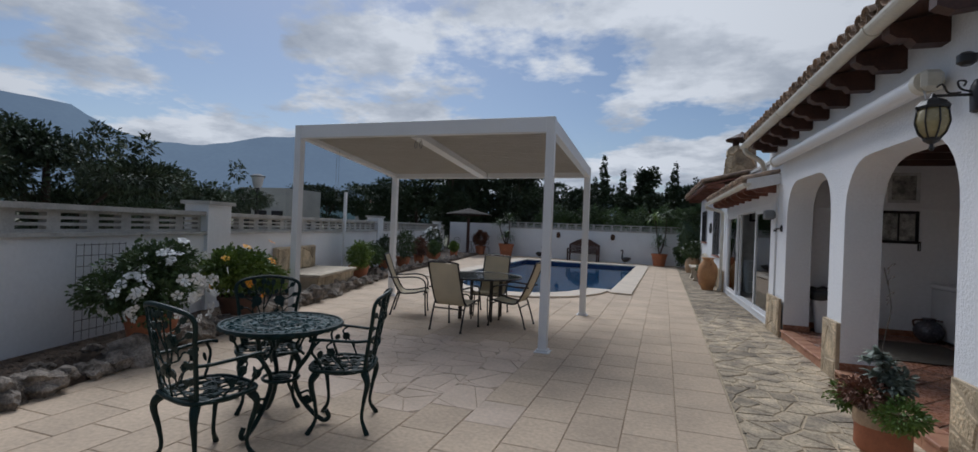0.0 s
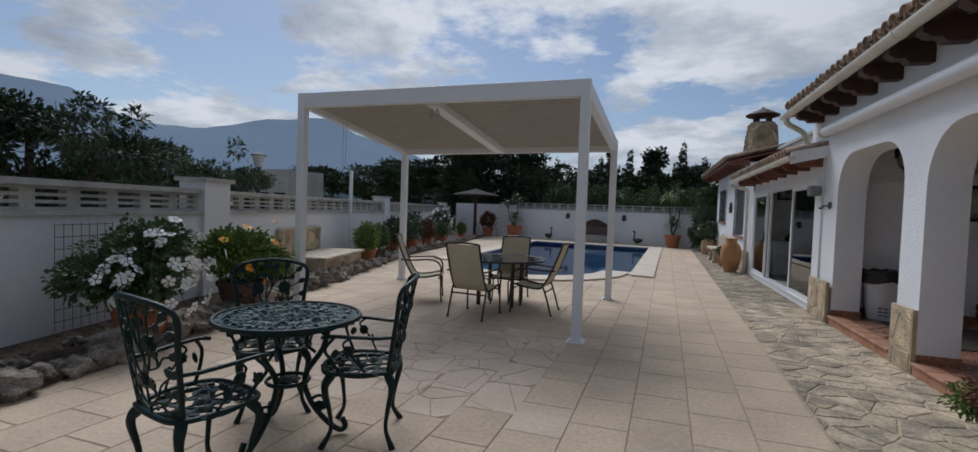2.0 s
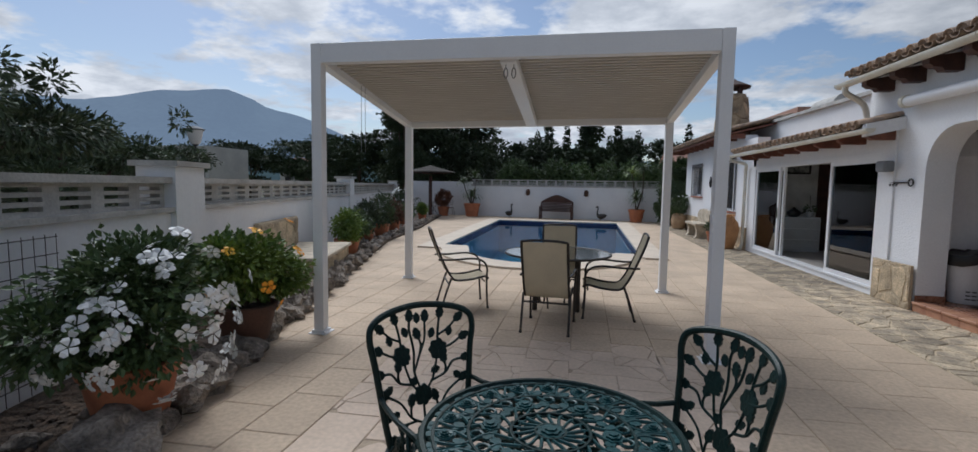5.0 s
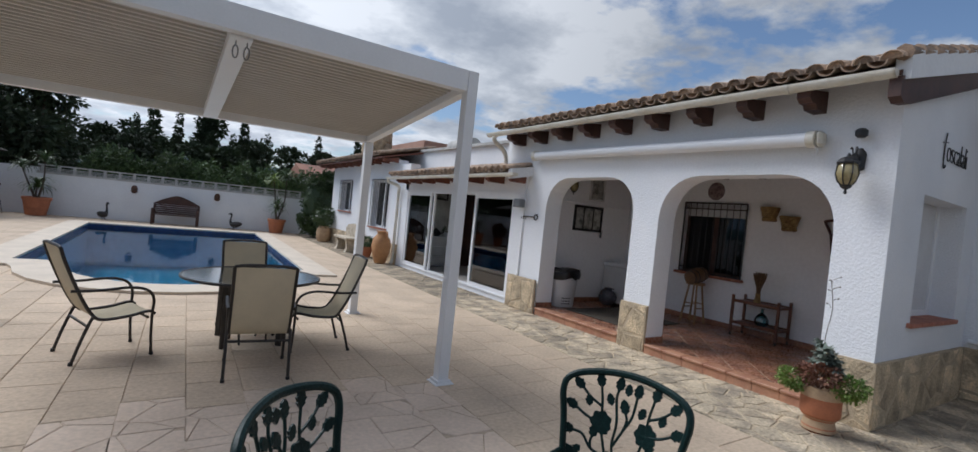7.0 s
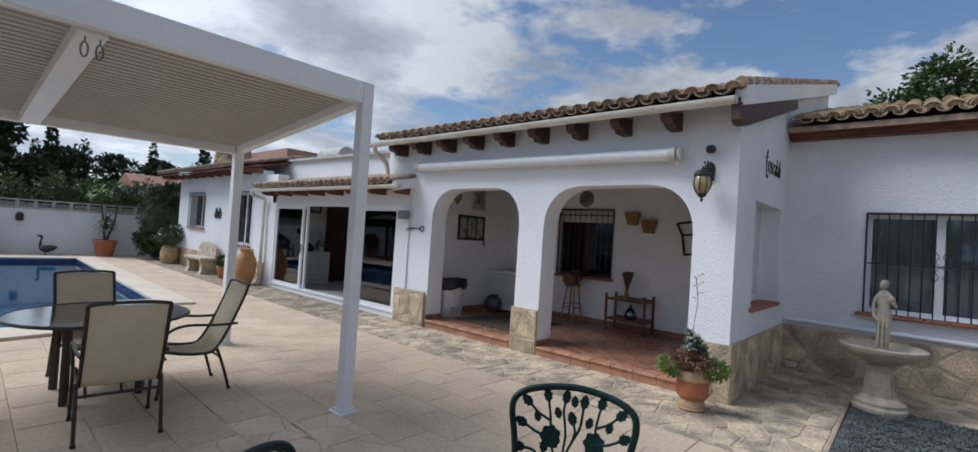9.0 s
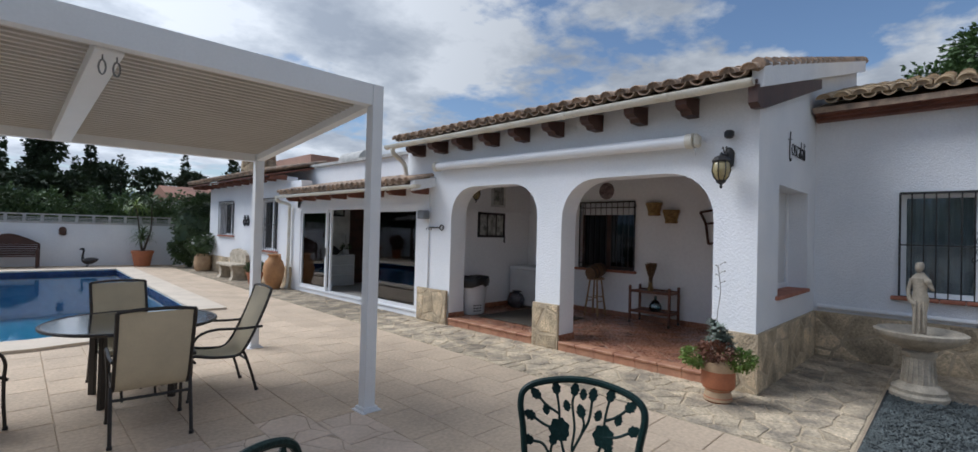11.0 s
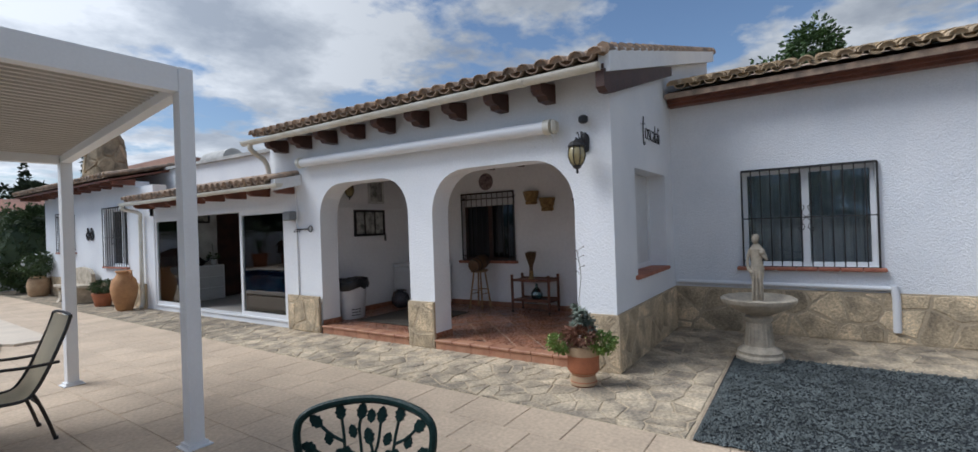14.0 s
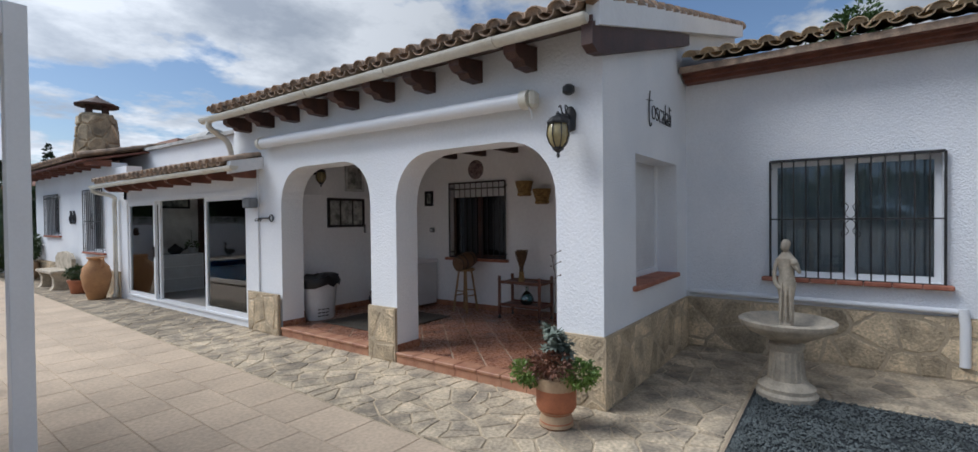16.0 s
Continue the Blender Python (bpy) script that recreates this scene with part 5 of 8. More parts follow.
for (i, j), (x, y, z) in PC.items():
    bm = B(); box(bm, x - 0.056, x + 0.056, y - 0.056, y + 0.056, 0.0, z, 0.004); post = part("post", bm, "white_metal", pg)
    bm = B(); box(bm, x - 0.10, x + 0.10, y - 0.10, y + 0.10, 0, 0.012)
    prism(bm, [(x - 0.075, y - 0.075), (x + 0.075, y - 0.075), (x + 0.075, y + 0.075), (x - 0.075, y + 0.075)], "z", 0.0121, 0.04); part("foot", bm, "white_metal", post)
for t in (0, 1):
    beam("cross_beam", pp(0.014, t), pp(0.986, t), 0.05, -0.20, 0.0)
for s_ in (0, 1):
    beam("side_beam", pp(s_, 0.018), pp(s_, 0.982), 0.05, -0.19, -0.01)
beam("middle_beam", pp(0.5, 0.018), pp(0.5, 0.982), 0.082, -0.215, -0.012)
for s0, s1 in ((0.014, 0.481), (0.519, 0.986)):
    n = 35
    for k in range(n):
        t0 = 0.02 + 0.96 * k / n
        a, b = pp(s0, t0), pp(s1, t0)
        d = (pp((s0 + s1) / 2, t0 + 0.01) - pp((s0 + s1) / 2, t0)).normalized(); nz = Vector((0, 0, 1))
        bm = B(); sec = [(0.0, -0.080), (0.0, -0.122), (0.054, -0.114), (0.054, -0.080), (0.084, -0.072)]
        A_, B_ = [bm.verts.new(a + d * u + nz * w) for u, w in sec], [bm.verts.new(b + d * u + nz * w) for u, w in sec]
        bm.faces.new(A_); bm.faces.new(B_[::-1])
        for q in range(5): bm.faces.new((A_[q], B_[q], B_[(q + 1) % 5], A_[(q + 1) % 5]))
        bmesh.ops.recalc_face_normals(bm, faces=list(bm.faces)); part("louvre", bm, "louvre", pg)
for s_ in (-0.03, 0.05):
    c = pp(0.5, 0.04); x_ = c.x + s_
    bm = B(); tube(bm, [(x_ + 0.028 * math.cos(a) * 0.7, c.y, c.z - 0.30 + 0.05 * math.sin(a)) for a in (2 * math.pi * k / 12 for k in range(12))], 0.006, 6, closed=True)
    tube(bm, [(x_, c.y, c.z - 0.25), (x_, c.y, c.z - 0.20)], 0.005, 5); part("crank_ring", bm, "curtain", pg)
for s_ in (0.0, 0.05):
    bm = B(); tube(bm, [(-5.22 + s_, 7.5, 2.8), (-5.22 + s_, 7.5, 2.0)], 0.003, 4); part("cord", bm, "curtain", pg)

# ---- sling chairs and round glass table ----
def sling_chair():
    g = thing("patio_chair", "dark bronze metal armchair with a beige mesh sling", "chair", "chairs round the glass table")
    for s in (-1, 1):
        x = 0.265 * s
        bm = B(); tube(bm, curve_pts([(0.25 * s, -0.43, 1.04), (0.25 * s, -0.385, 0.90), (0.25 * s, -0.27, 0.62), (0.25 * s, -0.18, 0.45), (0.25 * s, -0.10, 0.385), (0.25 * s, 0.10, 0.395), (0.25 * s, 0.27, 0.43), (0.25 * s, 0.33, 0.40)], 5), 0.0145, 8); part("side_rail", bm, "brown_metal", g, smooth=True)
        bm = B(); tube(bm, curve_pts([(x, -0.34, 0.66), (x + .015 * s, -0.14, 0.66), (x + .02 * s, 0.10, 0.675), (x + .02 * s, 0.24, 0.64), (x + .01 * s, 0.30, 0.55), (x, 0.30, 0.40), (x, 0.305, 0.2), (x, 0.32, 0.0)], 6), 0.0135, 8); part("arm", bm, "brown_metal", g, smooth=True)
        bm = B(); tube(bm, curve_pts([(x, -0.16, 0.43), (x, -0.19, 0.36), (x, -0.25, 0.18), (x, -0.30, 0.0)], 5), 0.014, 8); part("leg", bm, "brown_metal", g, smooth=True)
        bm = B(); lathe(bm, [(0.016, 0), (0.019, 0.006), (0.017, 0.03)], 10, (x, 0.32, 0)); part("foot_cap", bm, "black_plastic", g)
        bm = B(); lathe(bm, [(0.016, 0), (0.019, 0.006), (0.017, 0.03)], 10, (x, -0.30, 0)); part("foot_cap", bm, "black_plastic", g)
    bm = B()
    tube(bm, curve_pts([(-0.25, -0.43, 1.04), (-0.12, -0.435, 1.055), (0.12, -0.435, 1.055), (0.25, -0.43, 1.04)], 4), 0.0135, 8)
    part("cross_bar", bm, "brown_metal", g, smooth=True)
    for y, z in ((-0.20, 0.335), (0.27, 0.37)):
        bm = B(); tube(bm, [(-0.26, y, z), (0.26, y, z)], 0.012, 8); part("stretcher", bm, "brown_metal", g, smooth=True)
    prof = curve_pts([(0, -0.428, 1.035), (0, -0.383, 0.90), (0, -0.275, 0.62), (0, -0.185, 0.45), (0, -0.09, 0.38), (0, 0.10, 0.385), (0, 0.27, 0.422), (0, 0.325, 0.40)], 5)
    bm = B(); a = [(p.y, p.z) for p in prof]; poly = a + [(y + 0.004, z - 0.008) for y, z in a[::-1]]
    prism(bm, poly, "x", -0.238, 0.238)
    for v in bm.verts: v.co.z -= 0.012 * (1 - (v.co.x / 0.24) ** 2)
    part("sling", bm, "sling", g, "beige mesh sling", smooth=True)
    return g
ch = sling_chair()
ch.matrix_world = pose(-4.14, 8.30, 0, 0, 0, -69)
copy_thing(ch, pose(-2.915, 7.45, 0, 0, 0, -6))
copy_thing(ch, pose(-2.18, 8.165, 0, 0, 0, 88))
copy_thing(ch, pose(-2.83, 8.98, 0, 0, 0, 182))
g = thing("patio_table", "round patio table with a frosted glass top and dark bronze legs", "table", m=pose(-2.85, 8.50, 0))
bm = B(); lathe(bm, [(0.0, 0.735), (0.70, 0.735), (0.70, 0.743), (0.0, 0.743)], 48); part("tabletop", bm, "tableglass", g)
bm = B(); tube(bm, [(0.705 * math.cos(a), 0.705 * math.sin(a), 0.735) for a in (2 * math.pi * k / 48 for k in range(48))], 0.016, 8, closed=True); part("rim", bm, "brown_metal", g, smooth=True)
for k in range(4):
    a = math.pi / 4 + math.pi / 2 * k
    bm = B(); box(bm, 0.36, 0.42, -0.02, 0.02, 0.0, 0.715, 0.004, pose(0, 0, 0, 0, 0, math.degrees(a))); part("leg", bm, "brown_metal", g)
    bm = B(); tube(bm, [Matrix.Rotation(a, 3, "Z") @ Vector(p) for p in curve_pts([(0.39, 0, 0.40), (0.30, 0, 0.42), (0.22, 0.02, 0.36), (0.20, 0.04, 0.10), (0.20, 0.05, 0.0)], 5)], 0.012, 6); part("brace", bm, "brown_metal", g, smooth=True)
bm = B(); tube(bm, [(0.38, 0, 0.70), (-0.38, 0, 0.70)], 0.012, 6); tube(bm, [(0, 0.38, 0.70), (0, -0.38, 0.70)], 0.012, 6)
part("under_frame", bm, "brown_metal", g)
bm = B(); lathe(bm, [(0.03, 0.743), (0.04, 0.75), (0.012, 0.755)], 12); part("hole_plug", bm, "black_plastic", g)

# ---- green cast bistro set ----
def leaf_shape(bm, m, L=0.06, W=0.034, T=0.006):
    """A small cast leaf with a toothed outline."""
    pts = [(0, 0), (0.28, 0.42), (0.36, 0.34), (0.55, 0.5), (0.62, 0.36), (0.82, 0.3), (1, 0), (0.82, -0.3), (0.62, -0.36), (0.55, -0.5), (0.36, -0.34), (0.28, -0.42)]
    prism(bm, [(x * L, y * W * 1.6) for x, y in pts], "z", -T / 2, T / 2, m)

def rose_shape(bm, m, R=0.036):
    for s, z, ph in ((1.0, 0.0, 0.0), (0.72, 0.006, 0.5), (0.42, 0.011, 0.1)):
        pts = []
        for k in range(28):
            a = 2 * math.pi * k / 28 + ph
            pts.append((R * s * (1 + 0.10 * math.cos(7 * a)) * math.cos(a), R * s * (1 + 0.10 * math.cos(7 * a)) * math.sin(a)))
        prism(bm, pts, "z", z - 0.005, z + 0.006, m)

def vine(bm, ctrl, to3, r=0.0065, leaves=True, L=0.062):
    """A cast branch in a flat (u, v) field with paired leaves along it."""
    pts = curve_pts([(u, v, 0) for u, v in ctrl], 5)
    tube(bm, [to3(p.x, p.y) for p in pts], r, 6)
    if leaves:
        for k in range(4, len(pts) - 1, 5):
            d = (pts[k + 1] - pts[k - 1]).normalized()
            for s in (-1, 1):
                u = Matrix.Rotation(s * 0.95, 3, "Z") @ d
                o, e = to3(pts[k].x, pts[k].y), to3(pts[k].x + u.x * 0.01, pts[k].y + u.y * 0.01)
                x = (e - o).normalized()
                o2 = to3(pts[k].x - u.y * 0.01, pts[k].y + u.x * 0.01)
                y = (o2 - o); y = (y - x * y.dot(x)).normalized()
                z = x.cross(y)
                leaf_shape(bm, Matrix((x, y, z)).transposed().to_4x4() if False else Matrix.Translation(o + x * 0.004) @ Matrix((x, y, z)).transposed().to_4x4(), L, 0.026)

def at_plane(to3, u, v):
    o, a, b = to3(u, v), to3(u + 0.01, v), to3(u, v + 0.01)
    x = (a - o).normalized(); y = (b - o); y = (y - x * y.dot(x)).normalized()
    return Matrix.Translation(o) @ Matrix((x, y, x.cross(y))).transposed().to_4x4()

def iron_chair():
    g = thing("bistro_chair", "dark green cast-metal chair with leaves and roses in its back", "chair", "chairs of the green bistro set")
    # back: a field of u (width) by v (up), leaning back and slightly dished
    def back(u, v):
        return Vector((u, -0.21 - 0.20 * v / 0.52 * 0.55 + 0.18 * (u / 0.26) ** 2 * 0.35, 0.44 + v))
    outline = [(-0.19, -0.02), (-0.215, 0.12), (-0.245, 0.34), (-0.265, 0.45), (-0.245, 0.505), (-0.16, 0.535), (0, 0.55), (0.16, 0.535), (0.245, 0.505), (0.265, 0.45), (0.245, 0.34), (0.215, 0.12), (0.19, -0.02)]
    bm = B(); tube(bm, [back(p.x, p.y) for p in curve_pts([(u, v, 0) for u, v in outline], 5)], 0.015, 8)
    tube(bm, [back(-0.19, 0.02), back(0, 0.0), back(0.19, 0.02)], 0.011, 8)
    part("back_frame", bm, "green_iron", g, smooth=True)
    bm = B()
    stems = [[(0, 0.01), (0.0, 0.10), (0.0, 0.17)], [(0.0, 0.17), (0.035, 0.27), (0.03, 0.36), (0.045, 0.45), (0.04, 0.49)], [(0.035, 0.27), (0.0, 0.34), (-0.03, 0.40), (-0.04, 0.48)],
             [(0.0, 0.34), (-0.01, 0.38), (0.0, 0.41)]]
    for s in (-1, 1):
        stems += [[(0.0, 0.17), (0.05 * s, 0.22), (0.075 * s, 0.28), (0.095 * s, 0.35)], [(0.095 * s, 0.35), (0.10 * s, 0.42), (0.115 * s, 0.49)], [(0.10 * s, 0.41), (0.15 * s, 0.435), (0.19 * s, 0.47)],
                  [(0.095 * s, 0.35), (0.15 * s, 0.36), (0.205 * s, 0.39)], [(0.05 * s, 0.22), (0.12 * s, 0.245), (0.16 * s, 0.29), (0.205 * s, 0.30)], [(0.12 * s, 0.245), (0.125 * s, 0.27), (0.12 * s, 0.295)],
                  [(0.0, 0.05), (0.07 * s, 0.09), (0.12 * s, 0.16), (0.19 * s, 0.21)], [(0.07 * s, 0.09), (0.07 * s, 0.12), (0.065 * s, 0.14)], [(0.04 * s, 0.07), (0.12 * s, 0.075), (0.18 * s, 0.12)], [(0.09 * s, 0.075), (0.12 * s, 0.04), (0.16 * s, 0.035)]]
    for c in stems:
        vine(bm, c, back, 0.0058, False)
    part("back_vines", bm, "green_iron", g, smooth=True)
    for c in stems[1:]:
        (u0, v0), (u1, v1) = c[-2], c[-1]
        if (round(abs(u1), 3), v1) == (0.095, 0.35): continue
        bm = B(); leaf_shape(bm, at_plane(back, u1, v1) @ Matrix.Rotation(math.atan2(v1 - v0, u1 - u0), 4, "Z") @ Matrix.Translation((-0.012, 0, 0.002)), 0.062, 0.028, 0.010)
        part("leaf", bm, "green_iron", g)
    for u, v, a in ((0.018, 0.225, 20), (-0.05, 0.255, 160), (0.06, 0.31, 40), (-0.15, 0.40, 100), (0.15, 0.40, 80), (-0.16, 0.245, 220), (0.16, 0.245, -40), (-0.13, 0.13, 200), (0.13, 0.13, -20), (0.0, 0.47, 90), (-0.06, 0.40, 110), (0.06, 0.42, 70)):
        bm = B(); leaf_shape(bm, at_plane(back, u, v) @ Matrix.Rotation(radians(a), 4, "Z") @ Matrix.Translation((0, 0, 0.002)), 0.050, 0.024, 0.009)
        part("leaf", bm, "green_iron", g)
    for u, v in ((-0.095, 0.35), (0.095, 0.35), (0.0, 0.17)):
        bm = B(); rose_shape(bm, at_plane(back, u, v), 0.044); part("rose", bm, "green_iron", g)
    def seat(u, v):
        return Vector((u, v, 0.445 - 0.02 * (1 - (u / 0.25) ** 2) * (1 - (v / 0.25) ** 2)))
    ring = [(-0.19, -0.2), (-0.24, -0.05), (-0.25, 0.1), (-0.19, 0.22), (0, 0.25), (0.19, 0.22), (0.25, 0.1), (0.24, -0.05), (0.19, -0.2), (0, -0.22)]
    bm = B(); pts = curve_pts([(u, v, 0) for u, v in ring + ring[:1]], 4)[:-1]
    tube(bm, [seat(p.x, p.y) for p in pts], 0.014, 8, closed=True); part("seat_frame", bm, "green_iron", g, smooth=True)
    bm = B()
    for s in (-1, 0, 1):
        vine(bm, [(0.07 * s, -0.21), (0.10 * s + 0.02, -0.08), (0.09 * s - 0.01, 0.08), (0.11 * s, 0.23)], seat)
    for s in (-1, 1):
        vine(bm, [(0.0, -0.1), (0.1 * s, 0.0), (0.22 * s, 0.02)], seat); vine(bm, [(0.0, 0.06), (0.1 * s, 0.12), (0.2 * s, 0.16)], seat)
        vine(bm, [(0.05 * s, -0.16), (0.15 * s, -0.12), (0.22 * s, -0.08)], seat)
    for u, v in ((0.0, 0.02), (-0.11, 0.1), (0.11, -0.04)): rose_shape(bm, at_plane(seat, u, v))
    part("seat", bm, "green_iron", g)
    bm = B(); tube(bm, [(0.235 * math.cos(a) * 0.95, 0.01 + 0.22 * math.sin(a) * 0.95, 0.425) for a in (2 * math.pi * k / 24 for k in range(24))], 0.012, 6, closed=True); part("seat_apron", bm, "green_iron", g)
    for s in (-1, 1):
        bm = B(); tube(bm, [back(0.232 * s, 0.22)] + curve_pts([(0.245 * s, -0.12, 0.655), (0.27 * s, 0.03, 0.665), (0.275 * s, 0.16, 0.67), (0.265 * s, 0.22, 0.66)], 4), 0.011, 8)
        tube(bm, curve_pts([(0.275 * s, 0.14, 0.668), (0.30 * s, 0.19, 0.60), (0.26 * s, 0.16, 0.53), (0.235 * s, 0.12, 0.45)], 4), 0.010, 8)
        tube(bm, curve_pts([(0.235 * s, -0.04, 0.45), (0.28 * s, 0.02, 0.54), (0.275 * s, 0.09, 0.62), (0.27 * s, 0.05, 0.66)], 4), 0.007, 6)
        rose_shape(bm, pose(0.27 * s, 0.06, 0.585, 0, 90, 0), 0.03)
        leaf_shape(bm, pose(0.28 * s, 0.13, 0.60, 0, 70, 40)); leaf_shape(bm, pose(0.27 * s, 0.0, 0.56, 0, 80, -60))
        part("arm", bm, "green_iron", g)
        for y, t in ((0.17, 1), (-0.17, -1)):
            bm = B(); tube(bm, curve_pts([(0.18 * s, y, 0.43), (0.225 * s, y + 0.035 * t, 0.36), (0.20 * s, y + 0.01 * t, 0.22), (0.19 * s, y, 0.10), (0.235 * s, y + 0.05 * t, 0.0)], 5), [0.027, 0.029, 0.029, 0.028, 0.025, 0.023, 0.021, 0.019, 0.018, 0.016, 0.015, 0.014, 0.013, 0.013, 0.013, 0.013, 0.014, 0.015, 0.017, 0.019, 0.02], 8); part("leg", bm, "green_iron", g, smooth=True)
    return g
ic = iron_chair()
ic.matrix_world = pose(-2.325, 3.69, 0, 0, 0, 112.6) @ Matrix.Diagonal((1.0, 1.0, 1.07, 1))
copy_thing(ic, pose(-2.765, 2.80, 0, 0, 0, -12))
copy_thing(ic, pose(-3.176, 3.792, 0, 0, 0, -134))

g = thing("bistro_table", "round dark green cast-metal table with a pierced rose-patterned top", "table", m=pose(-2.747, 3.456, 0) @ Matrix.Diagonal((1.045, 1.045, 1.095, 1)))
R = 0.42
bm = B()
for r, w in ((R, 0.014), (R - 0.035, 0.008), (0.27, 0.008), (0.13, 0.008), (0.05, 0.007)):
    tube(bm, [(r * math.cos(a), r * math.sin(a), 0.72) for a in (2 * math.pi * k / 40 for k in range(40))], w, 6, closed=True)
for k in range(30):
    a = 2 * math.pi * k / 30
    tube(bm, [((R - 0.0) * math.cos(a), (R - 0.0) * math.sin(a), 0.715), ((R + 0.012) * math.cos(a + 0.1), (R + 0.012) * math.sin(a + 0.1), 0.712), (R * math.cos(a + 0.2), R * math.sin(a + 0.2), 0.715)], 0.008, 5)
part("rim", bm, "green_iron", g, smooth=True)
bm = B()
for k in range(18):
    a0 = 2 * math.pi * k / 18
    def tp(u, v, a0=a0):
        return Vector((u * math.cos(a0) - v * math.sin(a0), u * math.sin(a0) + v * math.cos(a0), 0.72))
    vine(bm, [(0.05, 0), (0.12, 0.03), (0.20, -0.02), (0.30, 0.03), (0.385, 0.0)], tp, 0.006, True, 0.045)
    vine(bm, [(0.27, 0.0), (0.31, -0.05), (0.385, -0.07)], tp, 0.006, True, 0.04)
    tube(bm, [tp(0.335 + 0.028 * math.cos(t), 0.085 + 0.028 * math.sin(t)) for t in (2 * math.pi * j / 10 for j in range(10))], 0.006, 5, closed=True)
    tube(bm, [tp(0.235 + 0.022 * math.cos(t), 0.06 + 0.022 * math.sin(t)) for t in (2 * math.pi * j / 10 for j in range(10))], 0.006, 5, closed=True)
    tube(bm, [tp(0.385, 0.05), tp(0.33, 0.05), tp(0.28, 0.04)], 0.005, 5)
    if k % 3 == 0:
        rose_shape(bm, at_plane(tp, 0.20, 0.0), 0.034)
    rose_shape(bm, at_plane(tp, 0.335, 0.085), 0.020)
rose_shape(bm, pose(0, 0, 0.72), 0.045)
part("tabletop", bm, "green_top", g)
for k in range(3):
    a = 2 * math.pi * k / 3 + 0.5
    mr = Matrix.Rotation(a, 3, "Z")
    bm = B(); tube(bm, [mr @ p for p in curve_pts([(0.30, 0, 0.71), (0.24, 0, 0.66), (0.20, 0, 0.52), (0.10, 0, 0.36), (0.13, 0, 0.22), (0.22, 0, 0.10), (0.31, 0, 0.03), (0.35, 0, 0.05), (0.33, 0, 0.10)], 5)], 0.017, 8)
    tube(bm, [mr @ p for p in curve_pts([(0.22, 0, 0.60), (0.15, 0.0, 0.64), (0.10, 0, 0.56), (0.16, 0, 0.50)], 4)], 0.010, 6)
    tube(bm, [mr @ p for p in curve_pts([(0.13, 0, 0.22), (0.20, 0, 0.24), (0.22, 0, 0.17), (0.17, 0, 0.15)], 4)], 0.009, 6)
    leaf_shape(bm, mr.to_4x4() @ pose(0.19, 0, 0.42, 90, 0, 0), 0.09, 0.045); leaf_shape(bm, mr.to_4x4() @ pose(0.16, 0, 0.20, 90, 30, 0), 0.08, 0.04)
    part("leg", bm, "green_iron", g, smooth=True)
bm = B(); tube(bm, [(0.125 * math.cos(a), 0.125 * math.sin(a), 0.34) for a in (2 * math.pi * k / 20 for k in range(20))], 0.012, 6, closed=True)
rose_shape(bm, pose(0, 0, 0.34), 0.07); part("tier", bm, "green_iron", g)
bm = B(); tube(bm, [(0.33 * math.cos(a), 0.33 * math.sin(a), 0.685) for a in (2 * math.pi * k / 30 for k in range(30))], 0.012, 6, closed=True); part("apron", bm, "green_iron", g)

# ---- boundary walls ----
def wpos(u, v, w=0.0):
    """u metres outward, v along the west wall, w up."""
    return WA @ Vector((-u, v, w))
def wall_piece(name, v0, v1, u0, u1, z0, z1, mat, lab, cat="wall", bev=0.0):
    bm = B(); box(bm, -u1, -u0, v0, v1, z0, z1, bev, WA)
    return structure(name, bm, mat, lab, cat)
wall_piece("wall_west", -12, 27.0, 0, 0.22, 0, 1.30, "plaster_smooth", "white rendered garden wall")
PIL = [2.92, 12.2, 24.6]
for k, v in enumerate(PIL):
    wall_piece("wall_pillar", v, v + 0.62, -0.06, 0.34, 0, 1.78, "plaster_smooth", "white rendered pillar in the garden wall", "pillar")
    wall_piece("trim_pillar_cap", v - 0.05, v + 0.67, -0.11, 0.39, 1.78, 1.84, "concrete", "grey concrete pillar cap", "trim")
spans = [(-12, PIL[0]), (PIL[0] + 0.62, PIL[1]), (PIL[1] + 0.62, PIL[2]), (PIL[2] + 0.62, 27.0)]
for a, b in spans:
    wall_piece("trim_wall_ledge", a, b, -0.05, 0.27, 1.30, 1.345, "concrete", "grey concrete ledge on the garden wall", "trim")
    wall_piece("trim_wall_coping", a, b, -0.03, 0.25, 1.60, 1.665, "concrete", "weathered grey concrete wall coping", "trim")
    g = tagged(new("balustrade"), "pale concrete slotted lattice blocks on the garden wall", "balustrade", kind="structure")
    n = max(1, round((b - a) / 0.5)); w = (b - a) / n
    bl = B()
    box(bl, 0, 0.10, 0, w * 0.16, 0, 0.255); box(bl, 0, 0.10, w * 0.84, w, 0, 0.255)
    for j in range(4): box(bl, 0, 0.10, w * 0.16, w * 0.84, 0.0 + j * 0.073, 0.035 + j * 0.073)
    me = bpy.data.meshes.new("lattice_block"); bl.to_mesh(me); bl.free(); me.materials.append(M["concrete"])
    for k in range(n):
        ob = new("lattice_block", me); ob.parent = g
        ob.matrix_basis = WA @ Matrix.Translation((-0.16, a + k * w, 1.345))
g = thing("white_post", "slim white post standing before the garden wall", "post")
